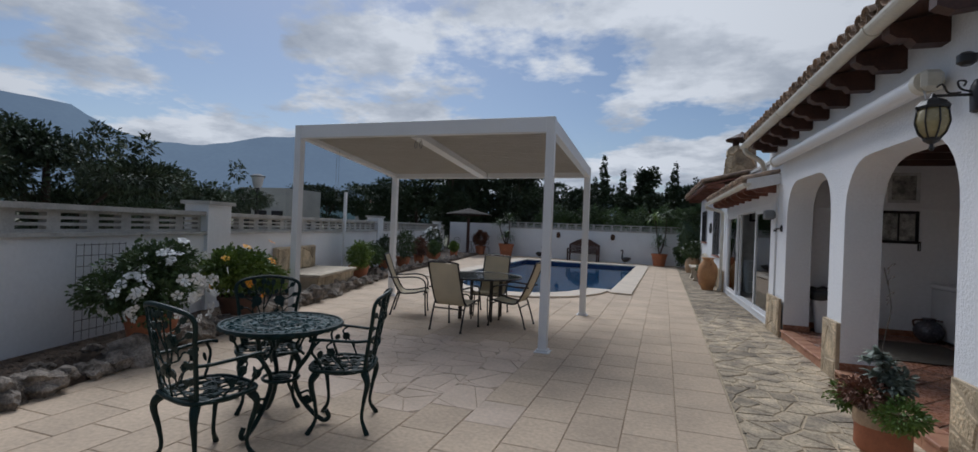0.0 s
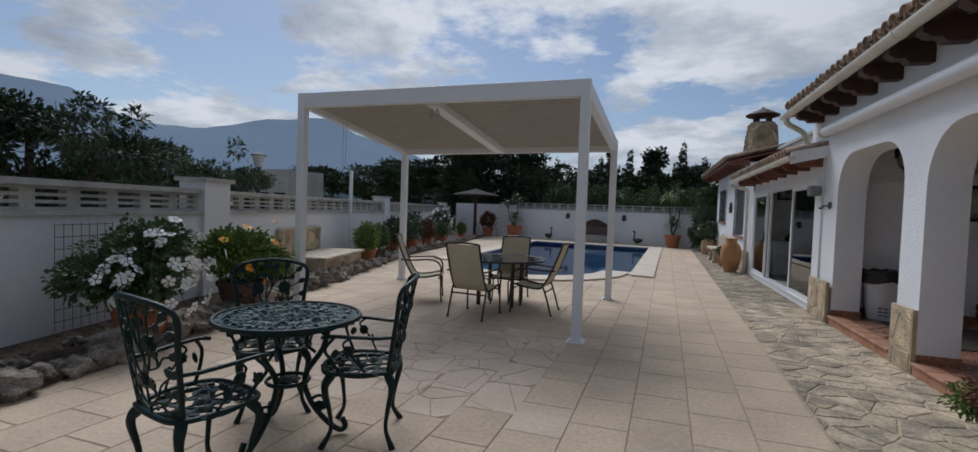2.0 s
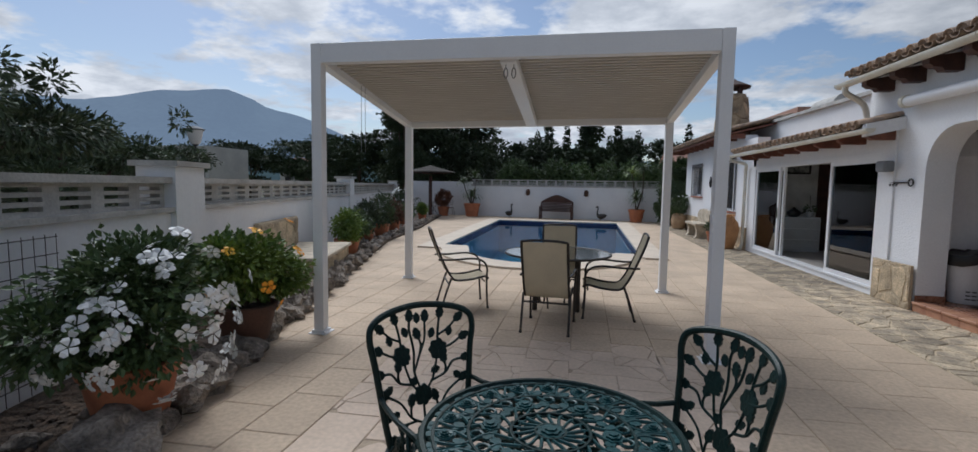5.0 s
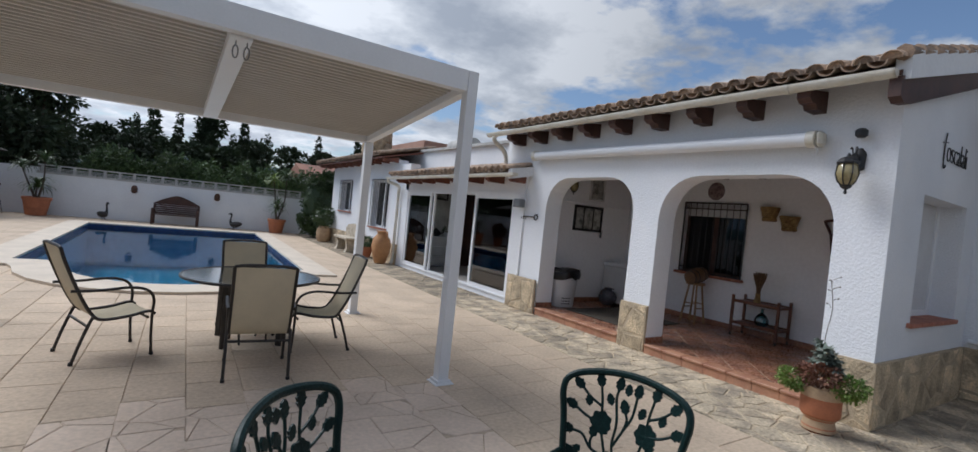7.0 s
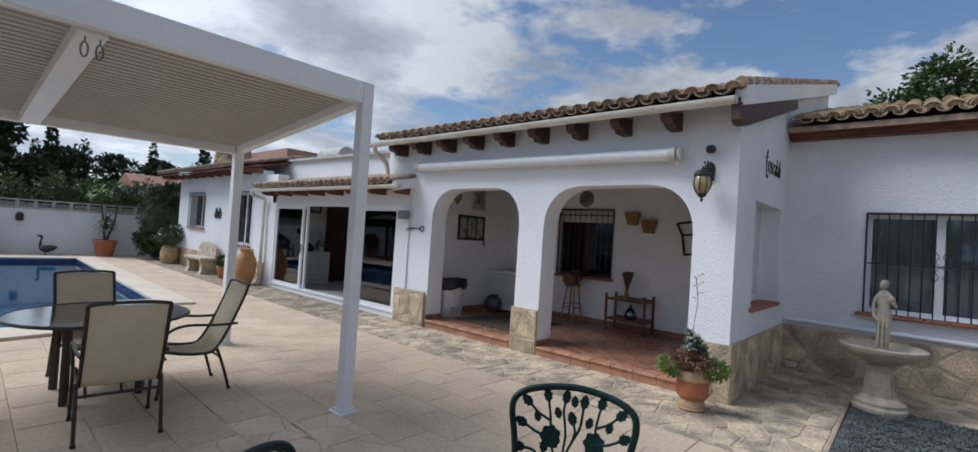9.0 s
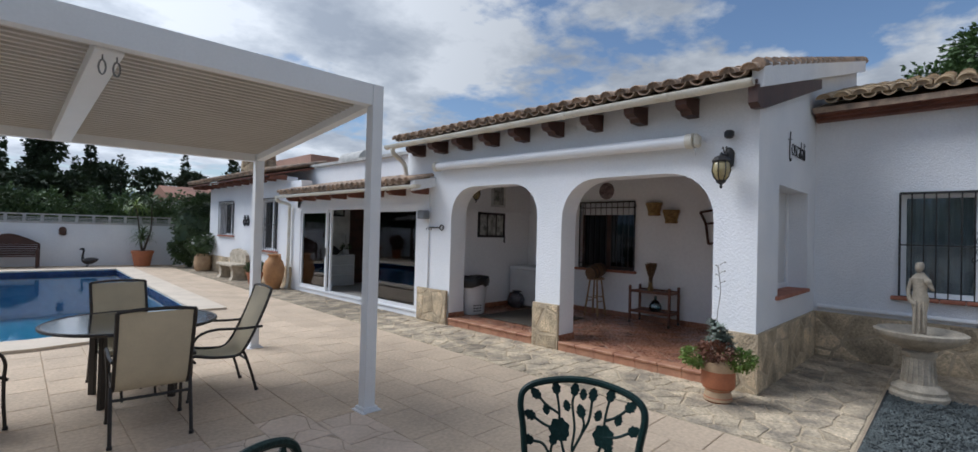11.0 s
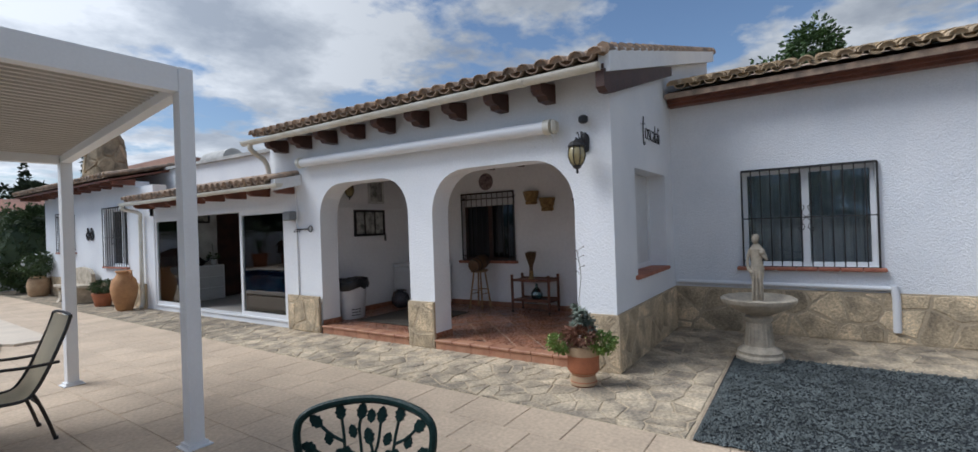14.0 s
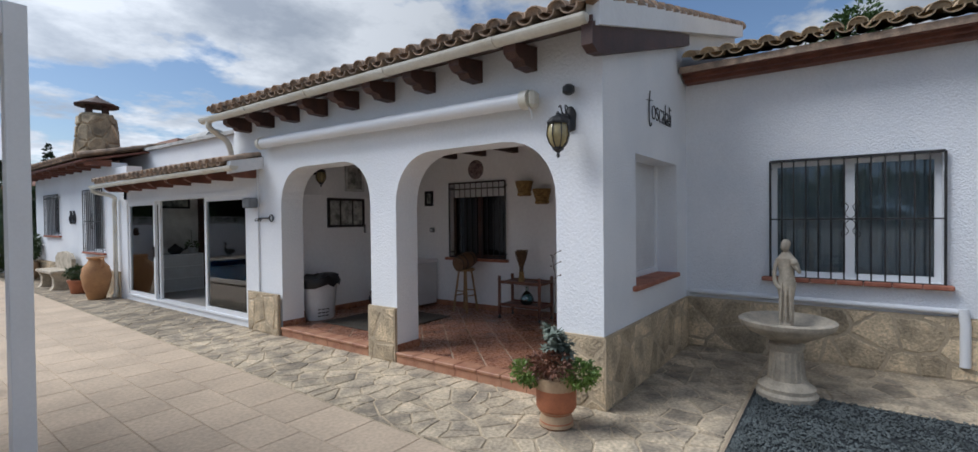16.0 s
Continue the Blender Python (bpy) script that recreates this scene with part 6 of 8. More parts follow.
bm = B(); box(bm, -8.23, -8.16, 12.1, 12.17, 0, 2.42, 0.005); part("post", bm, "white_metal", g)

# far wall behind the pool
FY = [(-12.2, 28.95), (5.0, 26.06)]
FA = Matrix.Translation((-12.0, 28.92, 0)) @ Matrix.Rotation(math.atan2(-0.168, 1), 4, "Z")
def far_piece(name, a, b, v0, v1, z0, z1, mat, lab, cat="wall"):
    bm = B(); box(bm, a, b, v0, v1, z0, z1, 0, FA)
    return structure(name, bm, mat, lab, cat)
far_piece("wall_far", 0, 18, 0, 0.25, -0.1, 1.62, "plaster_smooth", "white garden wall behind the pool")
far_piece("trim_far_coping", 4.0, 18, -0.04, 0.29, 1.62, 1.70, "concrete", "grey coping on the far wall", "trim")
far_piece("wall_far_step", 0, 4.0, 0.002, 0.25, 1.62, 1.85, "plaster_smooth", "raised end of the far wall")
g = thing("fence", "low pale lattice balustrade along the far wall's top", "fence")
for k in range(25):
    bm = B(); box(bm, 4.1 + k * 0.5, 4.19 + k * 0.5, 0.06, 0.16, 1.70, 1.93, 0, FA); part("post", bm, "concrete", g)
for z in (1.715, 1.77, 1.825):
    bm = B(); box(bm, 4.0, 16.2, 0.08, 0.14, z, z + 0.03, 0, FA); part("slat", bm, "concrete", g)
bm = B(); box(bm, 4.0, 16.2, 0.05, 0.17, 1.931, 1.98, 0, FA); part("top_rail", bm, "concrete", g)

# ---- pool ----
bm = B()
n = len(pool_in)
for i in range(n):
    (x0, y0), (x1, y1) = pool_in[i], pool_in[(i + 1) % n]
    bm.faces.new([bm.verts.new(p) for p in ((x0, y0, -1.5), (x1, y1, -1.5), (x1, y1, 0.0), (x0, y0, 0.0))])
bm.faces.new([bm.verts.new((x, y, -1.5)) for x, y in pool_in])
bmesh.ops.remove_doubles(bm, verts=list(bm.verts), dist=0.001)
bmesh.ops.recalc_face_normals(bm, faces=list(bm.faces))
structure("pool_shell", bm, "mosaic", "blue mosaic basin of the swimming pool", "pool")
bm = B()
for i in range(n):
    (x0, y0), (x1, y1) = pool_in[i], pool_in[(i + 1) % n]
    L_ = math.hypot(x1 - x0, y1 - y0); ox, oy = -(y1 - y0) / L_ * 0.008, (x1 - x0) / L_ * 0.008
    v4 = [bm.verts.new(p) for p in ((x0 + ox, y0 + oy, -0.24), (x1 + ox, y1 + oy, -0.24), (x1 + ox, y1 + oy, -0.004), (x0 + ox, y0 + oy, -0.004))]
    bm.faces.new(v4)
structure("waterline_tiles", bm, "band_tile", "navy tile band round the pool at the waterline", "tiles")
bm = B(); f = bm.faces.new([bm.verts.new((x, y, -0.115)) for x, y in pool_in])
bmesh.ops.recalc_face_normals(bm, faces=[f])
if f.normal.z < 0: f.normal_flip()
structure("water", bm, "water", "still blue pool water", "water")
sheet_with_holes("pool_coping", pool_out, [pool_in], 0.045, "coping", 0.045, "pale smooth stone coping round the pool", "coping")

# ---- pots ----
def pot(name, x, y, r, h, mat, lab, group="", base=0.0, rim=True, seg=22, cat="flower pot", shape=None):
    g = thing(name, lab, cat, group, m=pose(x, y, base))
    prof = shape or [(r * 0.66, 0), (r * 0.70, 0.01), (r * 0.93, h * 0.80), (r * 0.93, h * 0.82), (r, h * 0.83), (r * 1.02, h * 0.98), (r * 0.97, h), (r * 0.88, h), (r * 0.85, h * 0.9)]
    bm = B(); lathe(bm, prof, seg); part("vessel", bm, mat, g, smooth=True)
    bm = B(); lathe(bm, [(0.01, h * 0.88), (r * 0.86, h * 0.9), (0.01, h * 0.93)], 14); part("soil", bm, "soil", g)
    return g

def spiky(g, base, n, L, seed, mat="leaf", width=0.035, arch=0.5):
    """Long arching strap leaves from one point, each a bent strip."""
    rng = random.Random(seed); vs, fs = [], []
    for k in range(n):
        a, e = rng.uniform(0, 6.283), rng.uniform(0.2, 1.5)
        l = L * rng.uniform(0.7, 1.1)
        d, s = Vector((math.cos(a), math.sin(a), 0)), Vector((-math.sin(a), math.cos(a), 0))
        p, k0 = Vector(base), len(vs)
        for j in range(5):
            w = width * (1 - (j / 4) ** 2) + 0.002
            vs += [p - s * w / 2, p + s * w / 2]
            ang = e - arch * j
            p = p + (d * math.cos(ang) + Vector((0, 0, math.sin(ang)))) * l / 4
        fs += [(k0 + 2 * j, k0 + 2 * j + 1, k0 + 2 * j + 3, k0 + 2 * j + 2) for j in range(4)]
    return raw("leaves", vs, fs, mat, g)

def bush_leaves(g, clumps, n, size, seed, mat="leaf", name="leaves", lab="", long=1.7, shell=0.45):
    rng = random.Random(seed)
    P, N = crown_points(rng, n, clumps, shell)
    vs, fs = leaves_mesh(P, size, rng, long=long, normals=N)
    return raw(name, vs, fs, mat, g, lab)

def branches(g, base, tips, r, mat="bark", seed=1, name="stems"):
    rng = random.Random(seed); bm = B()
    for t in tips:
        b, t = Vector(base), Vector(t)
        m_ = b.lerp(t, 0.5) + Vector((rng.uniform(-.1, .1), rng.uniform(-.1, .1), 0)) * (t - b).length
        tube(bm, curve_pts([b, m_, t], 4), [r * (1 - 0.08 * k) for k in range(9)], 6)
    return part(name, bm, mat, g)

def flowers(g, P, N, size, mat, seed, name="flowers", petals=5, lab="", kind="stuff"):
    rng = random.Random(seed); vs, fs = [], []
    for p, nn in zip(P, N):
        z = (nn + Vector((rng.uniform(-.5, .5), rng.uniform(-.5, .5), rng.uniform(-.3, .6)))).normalized()
        x = z.orthogonal().normalized(); y = z.cross(x); p = Vector(p) + z * 0.03
        s = size * rng.uniform(0.8, 1.15); ph = rng.uniform(0, 1)
        for k in range(petals):
            a = 2 * math.pi * (k + ph) / petals
            q = lambda r, t, h: p + (x * math.cos(t) + y * math.sin(t)) * r * s + z * h * s
            k0 = len(vs)
            vs += [q(0.05, a, 0), q(0.36, a - 0.58, 0.14), q(0.56, a - 0.34, 0.06), q(0.60, a + 0.12, 0.05), q(0.50, a + 0.52, 0.12)]
            fs += [(k0, k0 + 1, k0 + 2, k0 + 3, k0 + 4)]
    return raw(name, vs, fs, mat, g, lab, kind)

# corner pot with succulents
g = pot("flower_pot", 1.52, 4.47, 0.17, 0.42, "terracotta", "banded terracotta pot of mixed succulents by the porch corner", shape=[(0.12, 0), (0.135, 0.02), (0.138, 0.05), (0.118, 0.10), (0.125, 0.115), (0.160, 0.16), (0.166, 0.17), (0.166, 0.32), (0.168, 0.33), (0.168, 0.395), (0.172, 0.41), (0.155, 0.42), (0.14, 0.38)])
for z0, z1, r in ((0.0, 0.14, 0.142), (0.325, 0.42, 0.176)):
    bm = B(); lathe(bm, [(r - 0.03 if z0 == 0 else r, z0), (r, z0 + 0.02), (r if z0 else 0.124, z1 - 0.02), (r - 0.006 if z0 else 0.15, z1)], 22); part("band", bm, "terracotta_pale", g, "pale bloomed terracotta band", smooth=True)
rng = random.Random(31)
for k in range(14):
    a, r = rng.uniform(0, 6.28), rng.uniform(0.02, 0.13)
    spiky(g, (r * math.cos(a), r * math.sin(a), 0.56 + rng.uniform(0, 0.24)), 22, 0.10, 40 + k, "leaf_grey", 0.042, 0.35)
bush_leaves(g, [(-0.10, 0.0, 0.54, 0.20, 0.24, 0.12)], 900, 0.022, 3, "leaf_red", "reddish_leaves")
bush_leaves(g, [(-0.12, 0.2, 0.44, 0.18, 0.18, 0.12), (0.02, -0.22, 0.46, 0.18, 0.18, 0.13)], 1800, 0.020, 4, "leaf_light", "green_leaves")
bush_leaves(g, [(0.06, 0.0, 0.62, 0.12, 0.12, 0.14)], 300, 0.03, 5, "leaf_grey", "grey_leaves")
bm = B(); tube(bm, curve_pts([(0, 0, 0.5), (-0.01, 0.02, 0.85), (0.02, 0.0, 1.15), (-0.02, 0.02, 1.42)], 5), 0.0035, 5)
for z, s in ((1.16, 1), (1.22, -1), (1.29, 1), (1.33, -1), (1.38, 1), (1.42, -1)):
    tube(bm, [(0, 0.01, z), (0.01, 0.02 * s, z + 0.025), (0.012, 0.04 * s, z + 0.03)], 0.0025, 4); leaf_shape(bm, pose(0.012, 0.036 * s, z + 0.028, 90, -30, 90 * s), 0.018, 0.009)
part("flower_stalk", bm, "bark", g)

# amphora and pots by the sun room
g = thing("amphora", "large weathered terracotta amphora with one handle", "jar", m=pose(1.62, 16.2, 0) @ Matrix.Diagonal((0.82, 0.82, 0.86, 1)))
bm = B(); lathe(bm, [(0.17, 0), (0.20, 0.03), (0.30, 0.35), (0.345, 0.62), (0.30, 0.85), (0.19, 0.98), (0.17, 1.05), (0.22, 1.10), (0.20, 1.115), (0.15, 1.06)], 26); part("body", bm, "amphora", g, smooth=True)
bm = B(); tube(bm, curve_pts([(0.05, -0.18, 1.06), (0.06, -0.34, 1.06), (0.06, -0.36, 0.92), (0.05, -0.27, 0.84)], 5), 0.025, 8); part("handle", bm, "amphora", g, smooth=True)
g = pot("flower_pot", 1.70, 17.75, 0.24, 0.34, "terracotta", "terracotta pot with a ferny green plant beside the amphora")
bush_leaves(g, [(0, 0, 0.52, 0.34, 0.34, 0.20)], 900, 0.035, 7)
g = pot("flower_pot", 1.72, 22.9, 0.25, 0.62, "terracotta_pale", "tall pale clay jar with white roses by the hedge", shape=[(0.20, 0), (0.26, 0.08), (0.30, 0.35), (0.26, 0.55), (0.20, 0.60), (0.22, 0.64), (0.18, 0.62)])
bush_leaves(g, [(0, 0, 1.0, 0.6, 0.6, 0.45)], 1400, 0.05, 8)
P, N = crown_points(random.Random(3), 26, [(0, 0, 1.0, 0.6, 0.6, 0.45)], 0.95); flowers(g, P, N, 0.07, "petal", 3)
g = thing("stone_bench", "pale cast-stone bench with a high curved back", "bench", m=pose(1.62, 19.6, 0))
bm = B(); box(bm, -0.22, 0.28, -0.75, 0.75, 0.42, 0.50, 0.015); part("seat", bm, "stonecast", g)
for y in (-0.55, 0.55):
    bm = B(); prism(bm, [(-0.2, 0), (0.26, 0), (0.22, 0.1), (0.2, 0.3), (0.26, 0.42), (-0.2, 0.42), (-0.14, 0.3), (-0.14, 0.1)], "y", y - 0.1, y + 0.1); part("support", bm, "stonecast", g)
bm = B(); prism(bm, [(-0.7, 0.5), (0.7, 0.5), (0.74, 0.78), (0.5, 0.92), (0, 0.97), (-0.5, 0.92), (-0.74, 0.78)], "x", 0.20, 0.29); part("backrest", bm, "stonecast", g)

# ---- fountain ----
g = thing("fountain", "weathered cast-stone basin fountain on a carved pedestal", "fountain", m=pose(3.34, 2.98, 0) @ Matrix.Diagonal((0.95, 0.95, 1.02, 1)))
bm = B(); lathe(bm, [(0.27, 0), (0.275, 0.05), (0.25, 0.075), (0.255, 0.11), (0.21, 0.14), (0.165, 0.17), (0.145, 0.30), (0.135, 0.44), (0.155, 0.46), (0.16, 0.50), (0.12, 0.53)], 28); part("pedestal", bm, "stonecast", g, smooth=True)
bm = B(); lathe(bm, [(0.11, 0.52), (0.20, 0.55), (0.33, 0.61), (0.41, 0.665), (0.425, 0.69), (0.43, 0.72), (0.40, 0.735), (0.36, 0.715), (0.25, 0.66), (0.1, 0.63), (0.02, 0.62)], 36); part("basin", bm, "stonecast", g, smooth=True)
for k in range(20):
    a = 2 * math.pi * k / 20
    bm = B(); tube(bm, [((0.165) * math.cos(a), 0.165 * math.sin(a), 0.18), (0.149 * math.cos(a), 0.149 * math.sin(a), 0.30), (0.138 * math.cos(a), 0.138 * math.sin(a), 0.43)], 0.008, 5); part("flute", bm, "stonecast", g)
bm = B()
lathe(bm, [(0.06, 0.62), (0.075, 0.64), (0.07, 0.68), (0.055, 0.70)], 14)
lathe(bm, [(0.058, 0.69), (0.062, 0.80), (0.058, 0.90), (0.072, 1.00), (0.078, 1.05), (0.058, 1.13), (0.064, 1.20), (0.075, 1.27), (0.045, 1.31), (0.026, 1.335)], 14, (0, 0, 0), 1.25)
bmesh.ops.create_uvsphere(bm, u_segments=12, v_segments=9, radius=0.048, matrix=Matrix.Translation((-0.012, 0.01, 1.385)) @ Matrix.Diagonal((1.0, 0.95, 1.2, 1)))
bmesh.ops.create_uvsphere(bm, u_segments=10, v_segments=7, radius=0.044, matrix=Matrix.Translation((0.012, 0.0, 1.40)))
tube(bm, curve_pts([(0, 0.085, 1.26), (-0.03, 0.115, 1.15), (-0.06, 0.10, 1.05), (-0.07, 0.05, 1.0)], 4), 0.021, 8)
tube(bm, curve_pts([(0, -0.085, 1.26), (-0.03, -0.12, 1.17), (-0.07, -0.12, 1.17), (-0.07, -0.06, 1.24)], 4), 0.020, 8)
bmesh.ops.create_uvsphere(bm, u_segments=10, v_segments=7, radius=0.042, matrix=Matrix.Translation((-0.07, -0.075, 1.24)) @ Matrix.Diagonal((1, 1, 0.8, 1)))
for y in (-0.035, 0.0, 0.04): tube(bm, curve_pts([(-0.065, y, 1.05), (-0.075, y * 1.2, 0.9), (-0.07, y * 1.4, 0.72)], 4), 0.014, 6)
stt = finish("statuette", bm, "stonecast", smooth=True)
tagged(stt, "pale stone figurine standing in the fountain basin", "statue"); stt.matrix_world = pose(3.34, 2.98, -0.015) @ Matrix.Diagonal((0.84, 0.84, 1.05, 1))

# ---- planting bed with rocks along the west wall ----
bed_poly = [(-1.1, -11), (-1.1, 3.9), (-1.15, 7.0), (-1.25, 11.5), (-1.9, 16), (-2.6, 24), (0, 24), (0, -11)]
bm = B(); prism(bm, [(-x, y) for x, y in bed_poly], "z", 0.0, 0.07, WA)
structure("soil_bed", bm, "soil", "dry bark-covered planting bed", "soil")
rng = random.Random(21)
def bed_edge(v):
    return 1.12 + (0.0 if v < 4 else 0.05 * min((v - 4) / 4, 1)) + (0 if v < 11.5 else (v - 11.5) * 0.115)
rocks = []
for k in range(6):
    bm = B(); bmesh.ops.create_icosphere(bm, subdivisions=3, radius=1.0)
    for v in bm.verts:
        c = v.co.copy(); c = Vector((round(c.x * 1.6) / 1.6, round(c.y * 1.6) / 1.6, round(c.z * 1.6) / 1.6)) * 0.35 + c * 0.65
        v.co = c * (1 + 0.55 * noise.noise(c * 1.4 + Vector((k * 7, 0, 0))) + 0.22 * noise.noise(c * 4 + Vector((k, 3, 0))) + 0.08 * noise.noise(c * 9))
    me = bpy.data.meshes.new("rock"); bm.to_mesh(me); bm.free(); me.materials.append(M["barkstone"]); rocks.append(me)
v = -3.0
k = 0
while v < 22:
    s = rng.uniform(0.11, 0.24) * (1.0 if v < 8 else 0.75)
    ob = tagged(new("edging_rock", rocks[k % 6]), "rough grey rock edging the planting bed", "rock", "rocks edging the bed")
    c = WA @ Vector((bed_edge(v) + rng.uniform(-0.05, 0.03) - 0.08, v, s * 0.45))
    ob.matrix_world = Matrix.Translation(c) @ Euler((rng.uniform(-.3, .3), rng.uniform(-.3, .3), rng.uniform(0, 6))).to_matrix().to_4x4() @ Matrix.Diagonal((s * rng.uniform(0.9, 1.4), s * rng.uniform(0.8, 1.1), s * rng.uniform(0.65, 1.0), 1))
    v += s * 1.75; k += 1
for _ in range(22):
    v = rng.uniform(-1, 11); s = rng.uniform(0.05, 0.11)
    ob = tagged(new("garden_rock", rocks[rng.randrange(6)]), "small loose rock lying in the planting bed", "rock", "loose rocks in the bed")
    c = WA @ Vector((rng.uniform(0.3, 0.95), v, 0.07 + s * 0.4))
    ob.matrix_world = Matrix.Translation(c) @ Euler((0, 0, rng.uniform(0, 6))).to_matrix().to_4x4() @ Matrix.Diagonal((s, s * 1.2, s * 0.8, 1))
vs, fs = [], []
for _ in range(9000):
    v_ = rng.uniform(-2, 12); p = WA @ Vector((rng.uniform(0.05, 1.05), v_, 0.075 + rng.uniform(0, 0.012)))
    a, s = rng.uniform(0, 6.28), rng.uniform(0.008, 0.024)
    d, e = Vector((math.cos(a), math.sin(a), rng.uniform(-.4, .4))) * s, Vector((-math.sin(a), math.cos(a), rng.uniform(-.4, .4))) * s * 0.6
    k0 = len(vs); vs += [p - d - e, p + d - e, p + d + e, p - d + e]; fs.append((k0, k0 + 1, k0 + 2, k0 + 3))
raw("bark_mulch", vs, fs, "chips", None, "brown bark chips scattered over the bed", "stuff", "mulch")

# masonry seat against the wall
g = thing("garden_bench", "masonry seat with rough stone front and stone back panel", "bench")
def wbox(parent, name, mat, u0, u1, v0, v1, z0, z1, bev=0.0):
    bm = B(); box(bm, u0, u1, v0, v1, z0, z1, bev, WA); return part(name, bm, mat, parent)
wbox(g, "body", "flagmortar", 0.02, 0.98, 5.1, 7.2, 0.0, 0.42)
wbox(g, "seat", "stonecast", 0.02, 1.05, 5.05, 7.25, 0.42, 0.48, 0.01)
wbox(g, "backrest", "flagmortar", 0.005, 0.10, 5.1, 7.0, 0.48, 1.0, 0.02)
rng = random.Random(6)
for poly in stone_cells(5.1, 7.2, 0.0, 0.42, 0.26, 0.015, rng, 1.3):
    bm = B(); stone_bm(bm, poly, lambda u, v, w: WA @ Vector((0.98 + w, u, v)), 0.022); part("stone", bm, "dado", g)
for poly in stone_cells(5.14, 6.96, 0.50, 0.97, 0.28, 0.015, rng, 1.3):
    bm = B(); stone_bm(bm, poly, lambda u, v, w: WA @ Vector((0.10 + w, u, v)), 0.018); part("stone", bm, "dado", g)

# flowering pots along the wall
def wp(u, v): 
    p = WA @ Vector((u, v, 0)); return p.x, p.y
x, y = -5.50, 4.52
g = pot("flower_pot", x, y, 0.29, 0.40, "terracotta", "terracotta pot of white-flowered trailing dipladenia", base=0.07)
cl = [(0, 0, 0.84, 0.54, 0.56, 0.44), (0.15, -0.1, 0.60, 0.42, 0.44, 0.38), (-0.1, 0.25, 0.95, 0.36, 0.38, 0.32), (-0.1, -0.42, 0.66, 0.40, 0.36, 0.30)]
branches(g, (0, 0, 0.35), [(0.3, 0.2, 0.9), (-0.2, 0.3, 1.1), (0.3, -0.3, 0.8), (0.1, 0.1, 1.1), (-0.2, -0.3, 0.9)], 0.012)
bush_leaves(g, cl, 8000, 0.034, 11, "leaf")
P, N = crown_points(random.Random(12), 150, [(0.22, 0.02, 0.58, 0.50, 0.56, 0.46), (0.18, 0.16, 0.80, 0.46, 0.56, 0.42), (0.05, -0.3, 0.62, 0.44, 0.40, 0.30)], 0.97)
P, N = zip(*[(p, n) for p, n in zip(P, N) if n.x > -0.3]); 
for k in range(len(P)): flowers(g, P[k:k + 1], N[k:k + 1], 0.105, "petal", 13 + k, "flower", kind="")
g = thing("trellis", "black wire trellis panel leaning on the wall", "trellis")
bm = B()
for k in range(8): tube(bm, [WA @ Vector((0.05, 0.62 + k * 0.10, 0.1)), WA @ Vector((0.04, 0.62 + k * 0.10, 1.22))], 0.003, 5)
for k in range(9): tube(bm, [WA @ Vector((0.05, 0.62, 0.2 + k * 0.125)), WA @ Vector((0.05, 1.32, 0.2 + k * 0.125))], 0.004, 5)
part("mesh", bm, "iron", g)
x, y = -5.85, 6.15
g = pot("flower_pot", x, y, 0.30, 0.36, "darkpot", "wide dark terracotta pot with an orange-flowered hibiscus", base=0.07)
cl = [(0, 0, 0.74, 0.52, 0.56, 0.40), (0.15, 0.3, 0.6, 0.42, 0.42, 0.3), (0, -0.3, 0.8, 0.4, 0.42, 0.32)]
branches(g, (0, 0, 0.3), [(0.2, 0.2, 0.8), (-0.2, 0.2, 0.9), (0.2, -0.3, 0.9), (0, 0, 1.0)], 0.014)
bush_leaves(g, cl, 8500, 0.040, 14, "leaf_light", long=1.3)
P, N = crown_points(random.Random(15), 60, [(0.05, 0, 0.74, 0.62, 0.66, 0.50)], 1.0)
keep = []
for p, n in zip(P, N):
    if n.x > -0.2 and all((Vector(p) - Vector(q[0])).length > 0.34 for q in keep): keep.append((p, n))
P, N = zip(*keep[:8]); 
for k in range(len(P)): flowers(g, P[k:k + 1], N[k:k + 1], 0.125, "petal_orange", 16 + k, "flower", kind="")
# bushes beyond the seat
beds = [(0.75, 8.3, 0.28, 0.42, 0.75, "leaf_light", "leafy green shrub in a brown pot"), (0.7, 9.4, 0.0, 0.50, 0.65, "leaf", "dense dark green shrub in the bed"), (0.7, 11.0, 0.25, 0.48, 0.9, "leaf_dark", "dark upright shrub in a pot"), (0.9, 12.6, 0.26, 0.55, 1.1, "leaf", "tall green bush beside the wall"), (1.1, 14.3, 0.22, 0.42, 0.75, "leaf_red", "bush with reddish leaves in a pot"), (1.4, 15.8, 0.22, 0.35, 0.6, "leaf", "green potted plant in the rock bed"), (1.0, 17.6, 0.25, 0.7, 1.2, "leaf_dark", "white-flowered oleander in the bed"), (1.8, 19.0, 0.2, 0.3, 0.5, "leaf_light", "small potted plant in the rock bed")]
